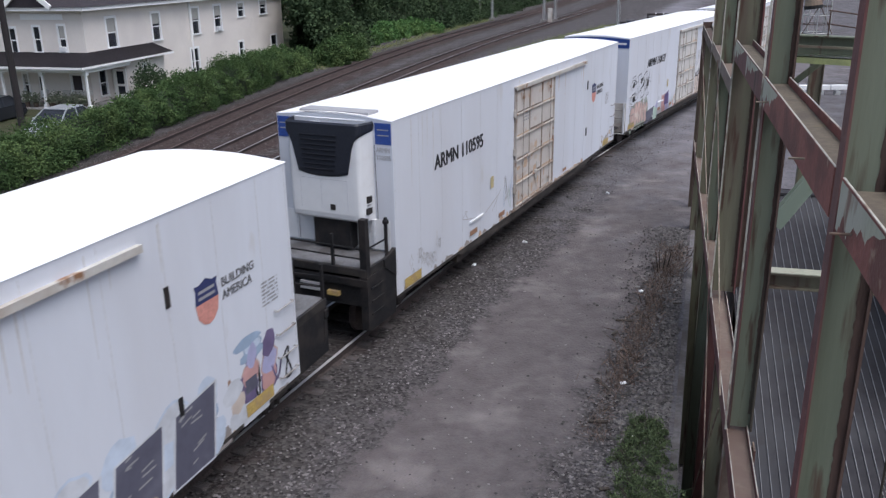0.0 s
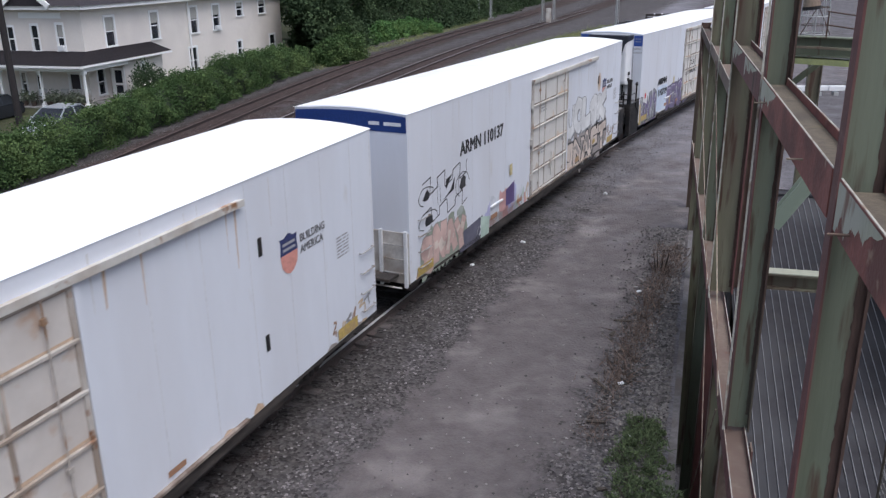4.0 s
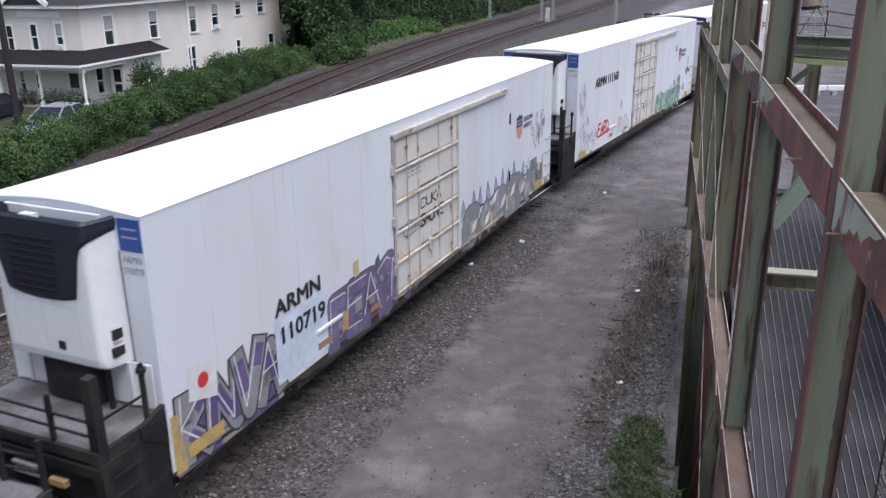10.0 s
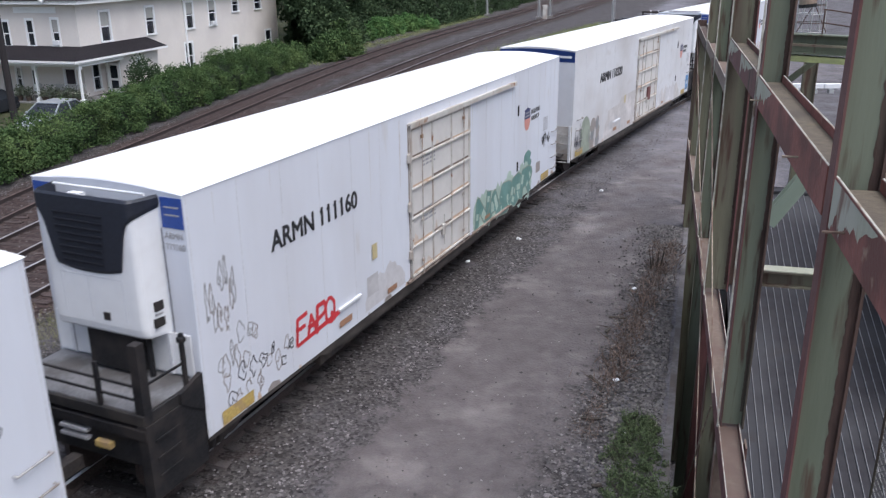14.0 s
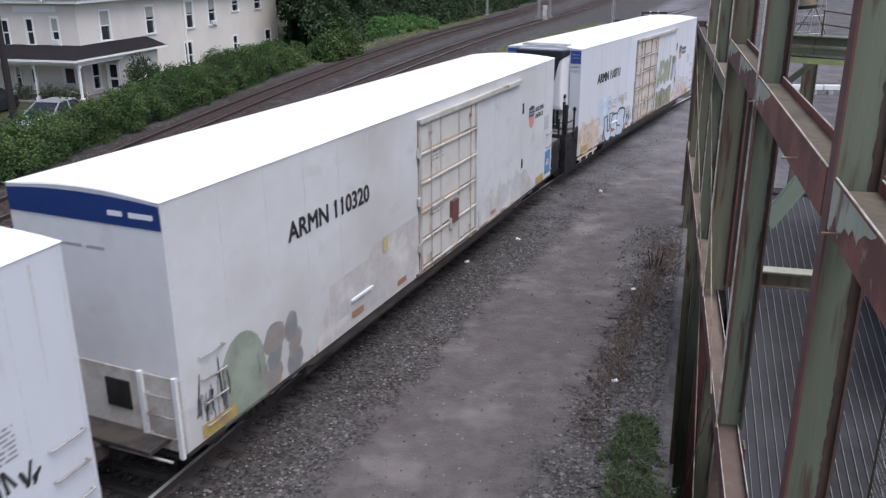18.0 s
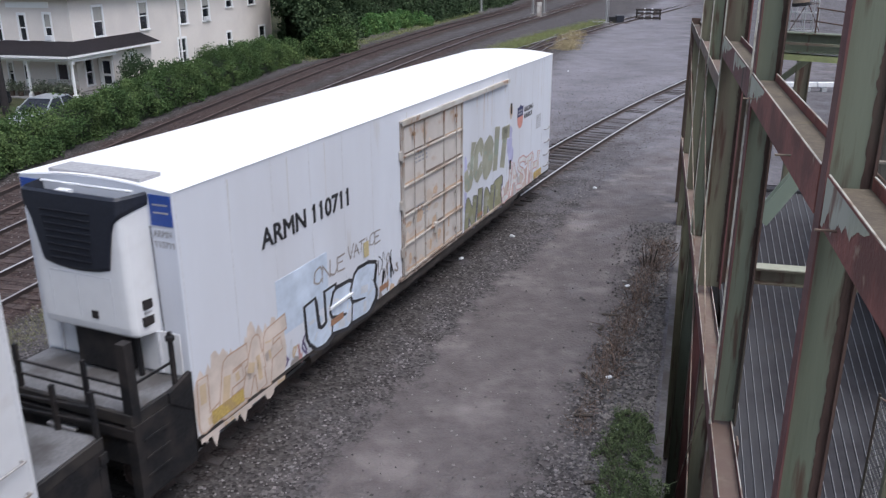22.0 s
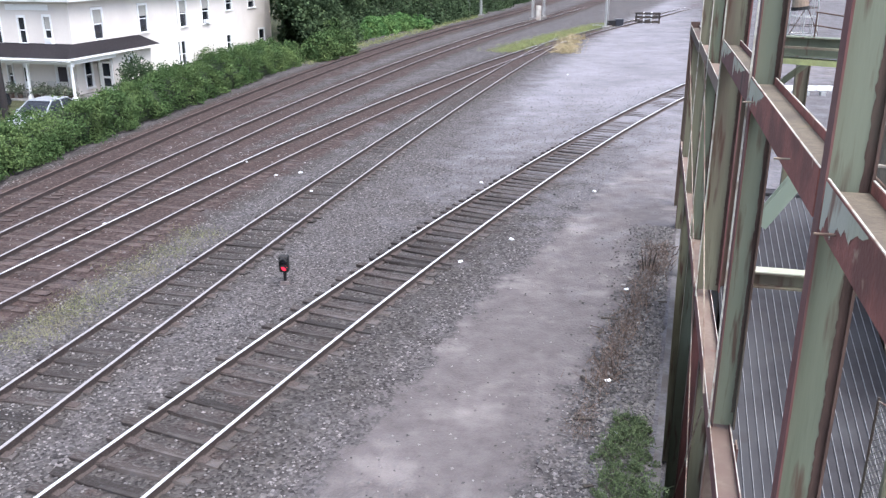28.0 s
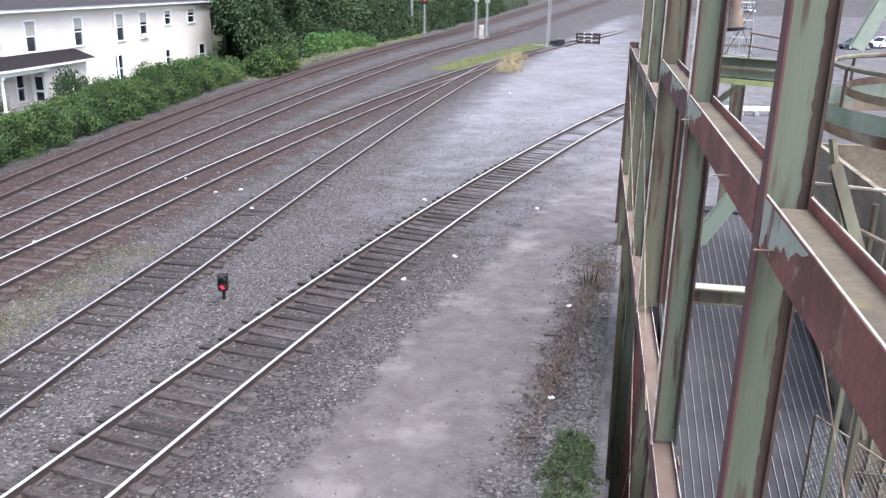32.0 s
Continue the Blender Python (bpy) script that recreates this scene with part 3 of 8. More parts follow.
def tie_mesh(seed, mat, half=1.3):
    r = random.Random(seed)
    bm = bmesh.new()
    box(bm, -half, half, -0.115, 0.115, -0.06, 0.1, bevel=0.012)
    for v in bm.verts:
        v.co += Vector((r.uniform(-0.09, 0.05), r.uniform(-0.02, 0.02), r.uniform(-0.014, 0.012)))
    for x in (-0.77, 0.77):
        box(bm, x - 0.16, x + 0.16, -0.09, 0.09, 0.095, 0.112, 1)
    return finish("tie", bm, [mat, M["rail_side"]])


def build_track(label, line, y0, y1, worn, mat, gauge=0.77, tie_y=None, spacing=0.56, half=1.3):
    run = run_of(line, y0 - 2, y1 + 2)
    tr = thing("railway_track", label, "railway track", kind="structure")
    for sgn in (-1, 1):
        part("rail", rail_mesh(run, sgn * gauge, y0, y1, worn if isinstance(worn, bool) else worn[0 if sgn < 0 else 1]), None, tr)
    meshes = [tie_mesh(len(label) * 7 + i, mat, half) for i in range(5)]
    lo, hi = tie_y or (y0, y1)
    s, s1 = np.interp(lo, run[0], run[2]), np.interp(hi, run[0], run[2])
    r = random.Random(len(label))
    count = 0
    while s < s1:
        p, t = along(run, s)
        turn = math.atan2(t.y, t.x) - math.pi / 2 + r.uniform(-0.03, 0.03)
        nrm = Vector((t.y, -t.x, 0))
        m = Matrix.Translation((p.x + nrm.x * r.uniform(-0.1, 0.1), p.y + nrm.y * r.uniform(-0.1, 0.1), r.uniform(-0.035, 0.006) - 0.06 * min(1.0, max(0.0, (p.y - 24) / 28)))) @ Matrix.Rotation(turn, 4, "Z")
        if count < 290:
            part("tie", r.choice(meshes), None, tr, at=m)
        count += 1
        s += spacing + r.uniform(-0.05, 0.05)
    return tr


build_track("bright-railed siding on weathered timber ties in ballast", line_near, -26, 118, True, M["tie"], gauge=0.79, tie_y=(7.0, 62), half=1.2)
build_track("worn yard lead running into a turnout, dark timber ties", line_second, -20, 93, ("dull", "dull"), M["tie"], gauge=0.74, tie_y=(10, 93), half=1.04)
build_track("main line track with one bright and one dull rail", line_third, -20, 240, (True, "dull"), M["tie_rusty"], gauge=0.74, tie_y=(16, 110))
build_track("rusty main line track with dark brown ties", line_fourth, -20, 240, ("dull", "dull"), M["tie_rusty"], gauge=0.72, tie_y=(18, 110))
build_track("rust-brown main line track beside the hedge", line_fifth, -20, 240, False, M["tie_rusty"], gauge=0.72, tie_y=(22, 110))


# ---- the train ----
CAR_LEN, HALF, EAVE, CROWN, SILL = 19.25, 1.5, 4.83, 4.94, 0.78
NEAR_RUN = run_of(line_near, -300, 260, 0.5)
S_ZERO = float(np.interp(15.0, NEAR_RUN[0], NEAR_RUN[2]))


def text_mesh(words, height, mat, slant=0.0, spacing=1.0):
    cu = bpy.data.curves.new("lettering", "FONT")
    cu.body, cu.size, cu.shear, cu.space_character = words, height / 0.7, slant, spacing
    cu.bevel_depth, cu.bevel_resolution = 0.036 * height, 0
    cu.resolution_u = 3
    ob = bpy.data.objects.new("lettering", cu)
    me = bpy.data.meshes.new_from_object(ob)
    bpy.data.objects.remove(ob)
    bpy.data.curves.remove(cu)
    me.materials.clear()
    me.materials.append(mat)
    return me


SIDE_TURN = Matrix(((1, 0, 0, 0), (0, 0, -1, 0), (0, 1, 0, 0), (0, 0, 0, 1)))       # lettering on the side that faces -y
END_TURN = Matrix(((0, 0, -1, 0), (-1, 0, 0, 0), (0, 1, 0, 0), (0, 0, 0, 1)))       # lettering on the end that faces -x


def letter(parent, words, x, z, height, mat, slant=0.0, y=None, end=None, spacing=1.0, width=None, name="letter"):
    me = text_mesh(words, height, mat, slant, spacing)
    if width:
        xs = [v.co.x for v in me.vertices]
        k = width / (max(xs) - min(xs))
        for v in me.vertices:
            v.co.x *= k
    m = Matrix.Translation((x, -HALF - 0.006 if y is None else y, z)) @ SIDE_TURN if end is None else Matrix.Translation((end, x, z)) @ END_TURN
    bm = bmesh.new()
    bm.from_mesh(me)
    bmesh.ops.remove_doubles(bm, verts=bm.verts, dist=0.00005)
    bm.verts.index_update()
    left, groups = set(bm.faces), []
    while left:                                     # each character is a part of its own
        stack, island = [left.pop()], []
        while stack:
            f = stack.pop()
            island.append(f)
            for e in f.edges:
                for g in e.link_faces:
                    if g in left:
                        left.remove(g)
                        stack.append(g)
        xs = [v.co.x for f in island for v in f.verts]
        lo, hi = min(xs), max(xs)
        for q in groups:
            if min(hi, q[1]) - max(lo, q[0]) > 0.5 * min(hi - lo, q[1] - q[0]):
                q[0], q[1] = min(lo, q[0]), max(hi, q[1])
                q[2].extend(island)
                break
        else:
            groups.append([lo, hi, island])
    for _, _, island in groups:
        vs = sorted({v for f in island for v in f.verts}, key=lambda v: v.index)
        at = {v: q for q, v in enumerate(vs)}
        cos, fcs = [v.co.copy() for v in vs], [tuple(at[v] for v in f.verts) for f in island]
        xs = [v.x for v in cos]
        if words[-1].isdigit() and max(xs) - min(xs) < 0.3 * height:      # the figure one has a sloping flag
            n, x, h = len(cos), min(xs), height
            cos += [Vector((x + 0.06 * h, 1.0 * h, 0.012)), Vector((x - 0.15 * h, 0.84 * h, 0.012)), Vector((x - 0.15 * h, 0.7 * h, 0.012)), Vector((x + 0.06 * h, 0.82 * h, 0.012))]
            fcs.append((n, n + 1, n + 2, n + 3))
        part(name, mesh_from(name, cos, fcs, mat), None, parent, at=m)
    bm.free()
    bpy.data.meshes.remove(me)


def plate(bm, pts, y, mi):
    """A thin flat patch on the car's side: points x, z."""
    f = bm.faces.new([bm.verts.new((x, y, z)) for x, z in pts])
    f.material_index = mi
    if f.calc_area() > 0:
        f.normal_update()
        if f.normal.y > 0:
            f.normal_flip()


def plated(pts, y):
    bm = bmesh.new()
    plate(bm, pts, y, 0)
    return bm


def rows_of_bars(bm, x, z, w, h, rows, y, mi, r):
    """Small print that cannot be read, as rows of bars."""
    for i in range(rows):
        zz = z - i * h * 1.9
        xx = x
        while xx < x + w:
            ln = min(r.uniform(0.08, 0.3), x + w - xx)
            plate(bm, [(xx, zz), (xx + ln, zz), (xx + ln, zz + h), (xx, zz + h)], y, mi)
            xx += ln + 0.05


def blob(cx, cz, rx, rz, r, n=14, rough=0.25, lean=0.0):
    k = [1 + rough * r.uniform(-1, 1) for _ in range(n)]
    return [(cx + rx * k[i] * math.cos(2 * math.pi * i / n) + lean * rz * k[i] * math.sin(2 * math.pi * i / n), cz + rz * k[i] * math.sin(2 * math.pi * i / n)) for i in range(n)]


def stroke(bm, pts, w, y, mi):
    for (x0, z0), (x1, z1) in zip(pts, pts[1:]):
        dx, dz = x1 - x0, z1 - z0
        ln = math.hypot(dx, dz) or 1e-6
        nx, nz = -dz / ln * w / 2, dx / ln * w / 2
        plate(bm, [(x0 + nx, z0 + nz), (x1 + nx, z1 + nz), (x1 - nx, z1 - nz), (x0 - nx, z0 - nz)], y, mi)


def swirl(r, x, z, w, h, turns=5, lean=0.0):
    """A loose curling line in a box: an abstract spray stroke."""
    k = [(r.random(), r.random()) for _ in range(turns)]
    pts = []
    for i in range(len(k) - 1):
        p0, p1, p2, p3 = k[max(0, i - 1)], k[i], k[i + 1], k[min(len(k) - 1, i + 2)]
        for q in range(5):
            t = q / 5
            c = [0.5 * (2 * p1[a] + (p2[a] - p0[a]) * t + (2 * p0[a] - 5 * p1[a] + 4 * p2[a] - p3[a]) * t * t + (3 * p1[a] - p0[a] - 3 * p2[a] + p3[a]) * t ** 3) for a in (0, 1)]
            pts.append(c)
    pts.append(k[-1])
    return [(x + w * (a + lean * b), z + h * min(1.05, max(-0.05, b))) for a, b in pts]


def graffiti(car, seed, x0, x1, z0, z1, colours, style="piece", letters=5, cloud=False):
    """Sprayed paint on the side: cloud shapes, outlined ribbons and thin curling lines, as flat patches a few millimetres proud."""
    r = random.Random(seed)
    bm = bmesh.new()
    mats = [M["paint_" + c] for c in colours]
    k = len(mats)
    y = -HALF - 0.004
    step, hh = (x1 - x0) / letters, z1 - z0
    if style in ("piece", "block"):
        if style == "piece":
            n = letters * 4
            top = [z0 + hh * (0.55 + 0.38 * r.random()) for _ in range(n + 1)]
            for i in range(n):
                a, b = x0 + (x1 - x0) * i / n, x0 + (x1 - x0) * (i + 1) / n
                plate(bm, [(a, z0), (b, z0), (b, top[i + 1]), (a, top[i])], y, 1)
            stroke(bm, [(x0 + (x1 - x0) * i / n, top[i]) for i in range(n + 1)], 0.05, y - 0.001, 0)
        for i in range(letters):
            for q in range(4 if style == "piece" else 2):
                y -= 0.0008
                cx, cz = x0 + step * (i + r.uniform(0.1, 0.9)), z0 + hh * r.uniform(0.2, 0.7)
                lean = r.uniform(-0.3, 0.6)
                rx, rz = step * r.uniform(0.1, 0.26), hh * r.uniform(0.2, 0.36)
                pts = [(a, min(z1, max(z0 + 0.01, b))) for a, b in blob(cx, cz, rx, rz, r, n=9, rough=0.35, lean=lean)]
                plate(bm, [(cx + (a - cx) * 1.16, min(z1, max(z0, cz + (b - cz) * 1.12))) for a, b in pts], y, 0)
                plate(bm, pts, y - 0.0004, 1 + (i + q) % (k - 1))
            w = swirl(r, x0 + step * i, z0 + hh * 0.06, step * 1.05, hh * 0.8, 4, r.uniform(-0.1, 0.3))
            stroke(bm, w, step * 0.16, y - 0.001, 0)
            stroke(bm, w, step * 0.1, y - 0.0015, k - 1)
            y -= 0.001
    elif style == "wild":
        if cloud:
            n = letters * 5
            top = [z0 + hh * ((0.98 if i % 2 else 0.66) * r.uniform(0.82, 1.08) if cloud == "peaks" else 0.84 + 0.2 * noise.noise(Vector((seed + i * 0.35, 0, 0)))) for i in range(n + 1)]
            for i in range(n):
                a, b = x0 + (x1 - x0) * i / n, x0 + (x1 - x0) * (i + 1) / n
                plate(bm, [(a, z0), (b, z0), (b, top[i + 1]), (a, top[i])], y, k - 1)
            stroke(bm, [(x0 + (x1 - x0) * i / n, top[i]) for i in range(n + 1)], 0.045, y - 0.0008, 0)
        for i in range(letters):
            ax, bx = x0 + step * (i + 0.08), x0 + step * (i + 0.92)
            lo, hi = z0 + hh * r.uniform(0.02, 0.1), z0 + hh * r.uniform(0.62, 0.8)
            md = (lo + hi) / 2
            sk = step * r.uniform(-0.12, 0.28)
            opts = [[(ax, lo), (ax + sk, hi)], [(bx - sk, lo), (bx, hi)], [(ax + sk, hi), (bx, hi)], [(ax, lo), (bx - sk, lo)], [(ax + sk / 2, md), (bx - sk / 2, md)],
                    [(ax, lo), ((ax + bx) / 2, hi), (bx, lo)], [(ax + sk, hi), ((ax + bx) / 2, md), (bx, hi)], [((ax + bx) / 2, md), (bx, lo)]]
            use = r.sample(opts, 4 if letters > 7 else 3)
            wd = min(step * 0.34, hh * 0.3) * r.uniform(0.8, 1.15)
            for q in use:
                stroke(bm, q, wd + 0.09, y - 0.0012, 0)
                for ex, ez in (q[0], q[-1]):
                    plate(bm, blob(ex, ez, wd / 2 + 0.045, wd / 2 + 0.045, r, n=10, rough=0.03), y - 0.0012, 0)
            for m, q in enumerate(use):
                stroke(bm, q, wd, y - 0.0018 - 0.0002 * m, 1)
                for ex, ez in (q[0], q[-1]):
                    plate(bm, blob(ex, ez, wd / 2, wd / 2, r, n=10, rough=0.03), y - 0.0018 - 0.0002 * m, 1)
            if k > 2:
                for q in use[:2]:
                    (xa, za), (xb, zb) = q[0], q[1]
                    u0, u1 = sorted((r.random(), r.random()))
                    stroke(bm, [(xa + (xb - xa) * u0, za + (zb - za) * u0), (xa + (xb - xa) * u1, za + (zb - za) * u1)], wd * r.uniform(0.3, 0.8), y - 0.0026, 2 + r.randrange(max(1, k - 2)) if k > 2 else 1)
            y -= 0.0003
    elif style == "buff":
        n = letters * 12
        off = seed * 3.7
        top = [z0 + hh * (0.68 + 0.3 * noise.noise(Vector((off + i * 0.22, 0, 0))) + 0.12 * noise.noise(Vector((off + i * 0.9, 3, 0)))) * min(1.0, 0.3 + 4.0 * min(i, n - i) / n) for i in range(n + 1)]
        for i in range(n):
            a, b = x0 + (x1 - x0) * i / n, x0 + (x1 - x0) * (i + 1) / n
            plate(bm, [(a, z0), (b, z0), (b, top[i + 1]), (a, top[i])], y, (i // 9) % k)
    elif style == "loops":           # thin closed outlines of puffed characters
        for i in range(letters):
            cx, cz = x0 + step * (i % letters + 0.5) + r.uniform(-0.3, 0.3) * step, z0 + hh * r.uniform(0.2, 0.8)
            rx, rz, ph = step * r.uniform(0.35, 0.75), hh * r.uniform(0.1, 0.2), r.uniform(0, 6.28)
            k1, k2 = r.choice((2, 3, 3, 4)), r.uniform(0.15, 0.45)
            pts = [(cx + rx * math.cos(a) * (1 + k2 * math.sin(k1 * a + ph)), cz + rz * math.sin(a) * (1 + k2 * math.cos(k1 * a + ph))) for a in np.linspace(0, r.uniform(5.2, 6.8), 26)]
            stroke(bm, pts, 0.02, y - 0.0004 * i, i % k)
            if r.random() < 0.5:
                stroke(bm, swirl(r, cx - rx * 0.6, cz - rz * 0.6, rx * 1.2, rz * 1.2, 4), 0.016, y - 0.0004 * i - 0.0002, i % k)
    elif style == "bubble":
        for i in range(letters):
            for q in range(3):
                cx, cz = x0 + step * (i + 0.5) + r.uniform(-0.2, 0.2) * step, z0 + hh * (0.22 + 0.28 * q)
                pts = blob(cx, cz, step * r.uniform(0.3, 0.52), hh * 0.24, r, n=16, rough=0.1, lean=0.2)
                plate(bm, pts, y, 0 if q == 1 else 1)
                plate(bm, [(cx + (a - cx) * 0.86, cz + (b - cz) * 0.86) for a, b in pts], y - 0.001, 1 + (i + q) % (k - 1))
                y -= 0.0002
    else:
        for i in range(letters):
            w = swirl(r, x0 + step * i, z0 + hh * r.uniform(0, 0.25), step * 1.3, hh * r.uniform(0.5, 0.8), 5, r.uniform(-0.1, 0.4))
            stroke(bm, w, 0.022 if style == "tag" else 0.05, y - 0.0005 * i, i % k)
    return tagged(part("graffiti", bm, mats, car, "sprayed graffiti in " + colours[min(1, k - 1)] + " and " + colours[0]), kind="stuff")


def slide_paint(car, dx):
    """Moves a car's sprayed paint along its side."""
    for ob in car.children:
        if ob.name.split(".")[0] in ("graffiti", "slate_block", "violet_block", "mint_block", "sage_arch", "grey_block", "notice_box"):
            ob.location.x = dx


def stain(car, x, z, rad):
    """Rust that has bled round a fitting and run down a little."""
    for i, (k, m) in enumerate(((1.0, "paint_rustfaint"), (0.62, "streak_rust"), (0.36, "paint_clay"))):
        bm = plated([(x + rad * k * 0.75 * math.cos(a), z - 0.12 * rad + rad * k * math.sin(a) * (1.25 if math.sin(a) < 0 else 0.9)) for a in np.linspace(0, 2 * math.pi, 19)[:-1]], -HALF - 0.003 - 0.0012 * i)
        part("rust_stain", bm, M[m], car)


STROKES = {"A": "00-49-90 14-84", "C": "97-59-07-02-40-92", "D": "00-09-69-96-92-60-00", "E": "99-09-00-90 05-75", "F": "00-09-99 05-75", "G": "97-59-07-02-40-92-95-55",
           "H": "00-09 90-99 05-95", "I": "40-49", "J": "99-93-60-20-03", "K": "00-09 99-05-90", "L": "09-00-91", "M": "00-09-44-99-90", "N": "00-09-90-99", "O": "39-07-02-30-60-92-97-69-39",
           "P": "00-09-79-97-85-04", "Q": "39-07-02-30-60-92-97-69-39 63-90", "R": "00-09-79-97-75-05 55-90", "S": "98-69-19-06-84-92-60-01", "T": "09-99 49-40", "U": "09-02-30-60-92-99",
           "V": "09-40-99", "X": "09-90 00-99", "Y": "09-44-99 44-40", "Z": "09-99-00-90"}


def ribbon(bm, pts, w, y, mi):
    """A fat sprayed line with chiselled ends and filled corners."""
    n = len(pts)
    for i, ((x0, z0), (x1, z1)) in enumerate(zip(pts, pts[1:])):
        dx, dz = x1 - x0, z1 - z0
        ln = math.hypot(dx, dz) or 1e-6
        dx, dz = dx / ln, dz / ln
        if i == 0:
            x0, z0 = x0 - dx * w * 0.35, z0 - dz * w * 0.35
        if i == n - 2:
            x1, z1 = x1 + dx * w * 0.35, z1 + dz * w * 0.35
        nx, nz = -dz * w / 2, dx * w / 2
        plate(bm, [(x0 + nx, z0 + nz), (x1 + nx * 1.12, z1 + nz * 1.12), (x1 - nx * 1.12, z1 - nz * 1.12), (x0 - nx, z0 - nz)], y - 0.00003 * i, mi)
        if 0 < i:
            plate(bm, [(x0 + w * 0.52 * math.cos(a), z0 + w * 0.52 * math.sin(a)) for a in np.linspace(0, 2 * math.pi, 9)[:-1]], y - 0.00003 * i - 0.00001, mi)


def piece(car, words, x0, x1, z0, z1, fill, outline=None, second=None, shine=None, cloud=None, seed=1, fat=0.3, edge=0.05, lean=0.1, arch=0.0, lap=0.08, drop=0.0, y=-1.508):
    """Fat interlocking sprayed characters: cloud and drop shade behind, outline, fill, a second colour low down and thin bright lines."""
    r = random.Random(seed)
    h, step = z1 - z0, (x1 - x0) / len(words)
    w = fat * min(step, h * 0.8)
    mats = [M["paint_" + q] for q in (outline or fill, fill, second or fill, shine or fill, cloud or fill)]
    bm = bmesh.new()
    n = len(words) * 3
    if cloud:
        for i in range(n):
            plate(bm, blob(x0 + (x1 - x0) * (i + 0.5) / n, z0 + h * r.uniform(0.38, 0.62), step * 0.34, h * r.uniform(0.48, 0.62), r, n=12, rough=0.16), y + 0.003 - 0.00004 * i, 4)
    else:
        plate(bm, blob(x0 + step * 0.5, z0 + h * 0.5, w * 0.3, w * 0.3, r), y + 0.002, 1)
    g = tagged(part("graffiti", bm, mats, car, "sprayed graffiti lettering in " + fill), kind="stuff")
    for i, ch in enumerate(words):
        bm = bmesh.new()
        cx, wide = x0 + step * i, step * (1 - fat * 0.8 + lap)
        tall, up, tilt = h * r.uniform(0.8, 0.94), arch * h * math.sin(math.pi * (i + 0.5) / len(words)) + r.uniform(0, 0.06) * h, lean + r.uniform(-0.12, 0.12)
        lines = []
        for ln in STROKES[ch].split():
            pts = [(int(q[0]) / 9 + r.uniform(-0.05, 0.05), int(q[1]) / 9 + r.uniform(-0.05, 0.05)) for q in ln.split("-")]
            lines.append([(cx + w * 0.45 + a * wide + (b - 0.5) * tilt * tall * 0.6, z0 + w * 0.42 + up + b * (tall - w * 0.8)) for a, b in pts])
        yy = y - 0.0011 * (i % 3)
        ws = [w * r.uniform(0.85, 1.15) for _ in lines]
        if drop:
            for ln, q in zip(lines, ws):
                ribbon(bm, [(a + drop, b - drop * 0.8) for a, b in ln], q + edge, yy + 0.0009, 0)
        if outline:
            for ln, q in zip(lines, ws):
                ribbon(bm, ln, q + 2 * edge, yy, 0)
        for ln, q in zip(lines, ws):
            ribbon(bm, ln, q, yy - 0.0004, 1)
        if second:
            for ln, q in zip(lines, ws):
                for (xa, za), (xb, zb) in zip(ln, ln[1:]):
                    u0, u1 = sorted((r.random(), r.random()))
                    if min(za, zb) < z0 + h * 0.55:
                        stroke(bm, [(xa + (xb - xa) * u0, za + (zb - za) * u0), (xa + (xb - xa) * u1, za + (zb - za) * u1)], q * r.uniform(0.5, 0.95), yy - 0.0007, 2)
        if shine:
            for ln, q in zip(lines, ws):
                o = q * 0.26
                stroke(bm, [(a - o, b + o) for a, b in ln], 0.028, yy - 0.0009, 3)
        part("character", bm, mats, g)
    return g


def slant_blocks(car, x, z0, z1, n, wide, gap, lean, fill, rim, seed):
    """A row of leaning dark panels with pale rims and grey scratches."""
    r = random.Random(seed)
    for i in range(n):
        xa = x + i * (wide + gap)
        top = z1 * r.uniform(0.95, 1.03)
        quad = [(xa, z0), (xa + wide, z0), (xa + wide + lean, top), (xa + lean * 1.05, top - 0.1)]
        cx, cz = xa + (wide + lean) / 2, (z0 + top) / 2
        b = part("graffiti_block", plated([(cx + (a - cx) * 1.1, cz + (c - cz) * 1.06) for a, c in quad], -HALF - 0.0095), M["paint_" + rim], car)
        part("panel", plated(quad, -HALF - 0.0105), M["paint_" + fill], b)
        bm = bmesh.new()
        for k in range(9):
            u, v = r.uniform(0.1, 0.6), r.uniform(0.1, 0.9)
            zz = z0 + (top - z0) * v
            xx = xa + lean * v + wide * u
            stroke(bm, [(xx, zz), (xx + r.uniform(0.1, 0.3) * wide, zz + r.uniform(-0.02, 0.06))], 0.03, -HALF - 0.0115, 0)
        part("scratch", bm, M["paint_grey"], b)


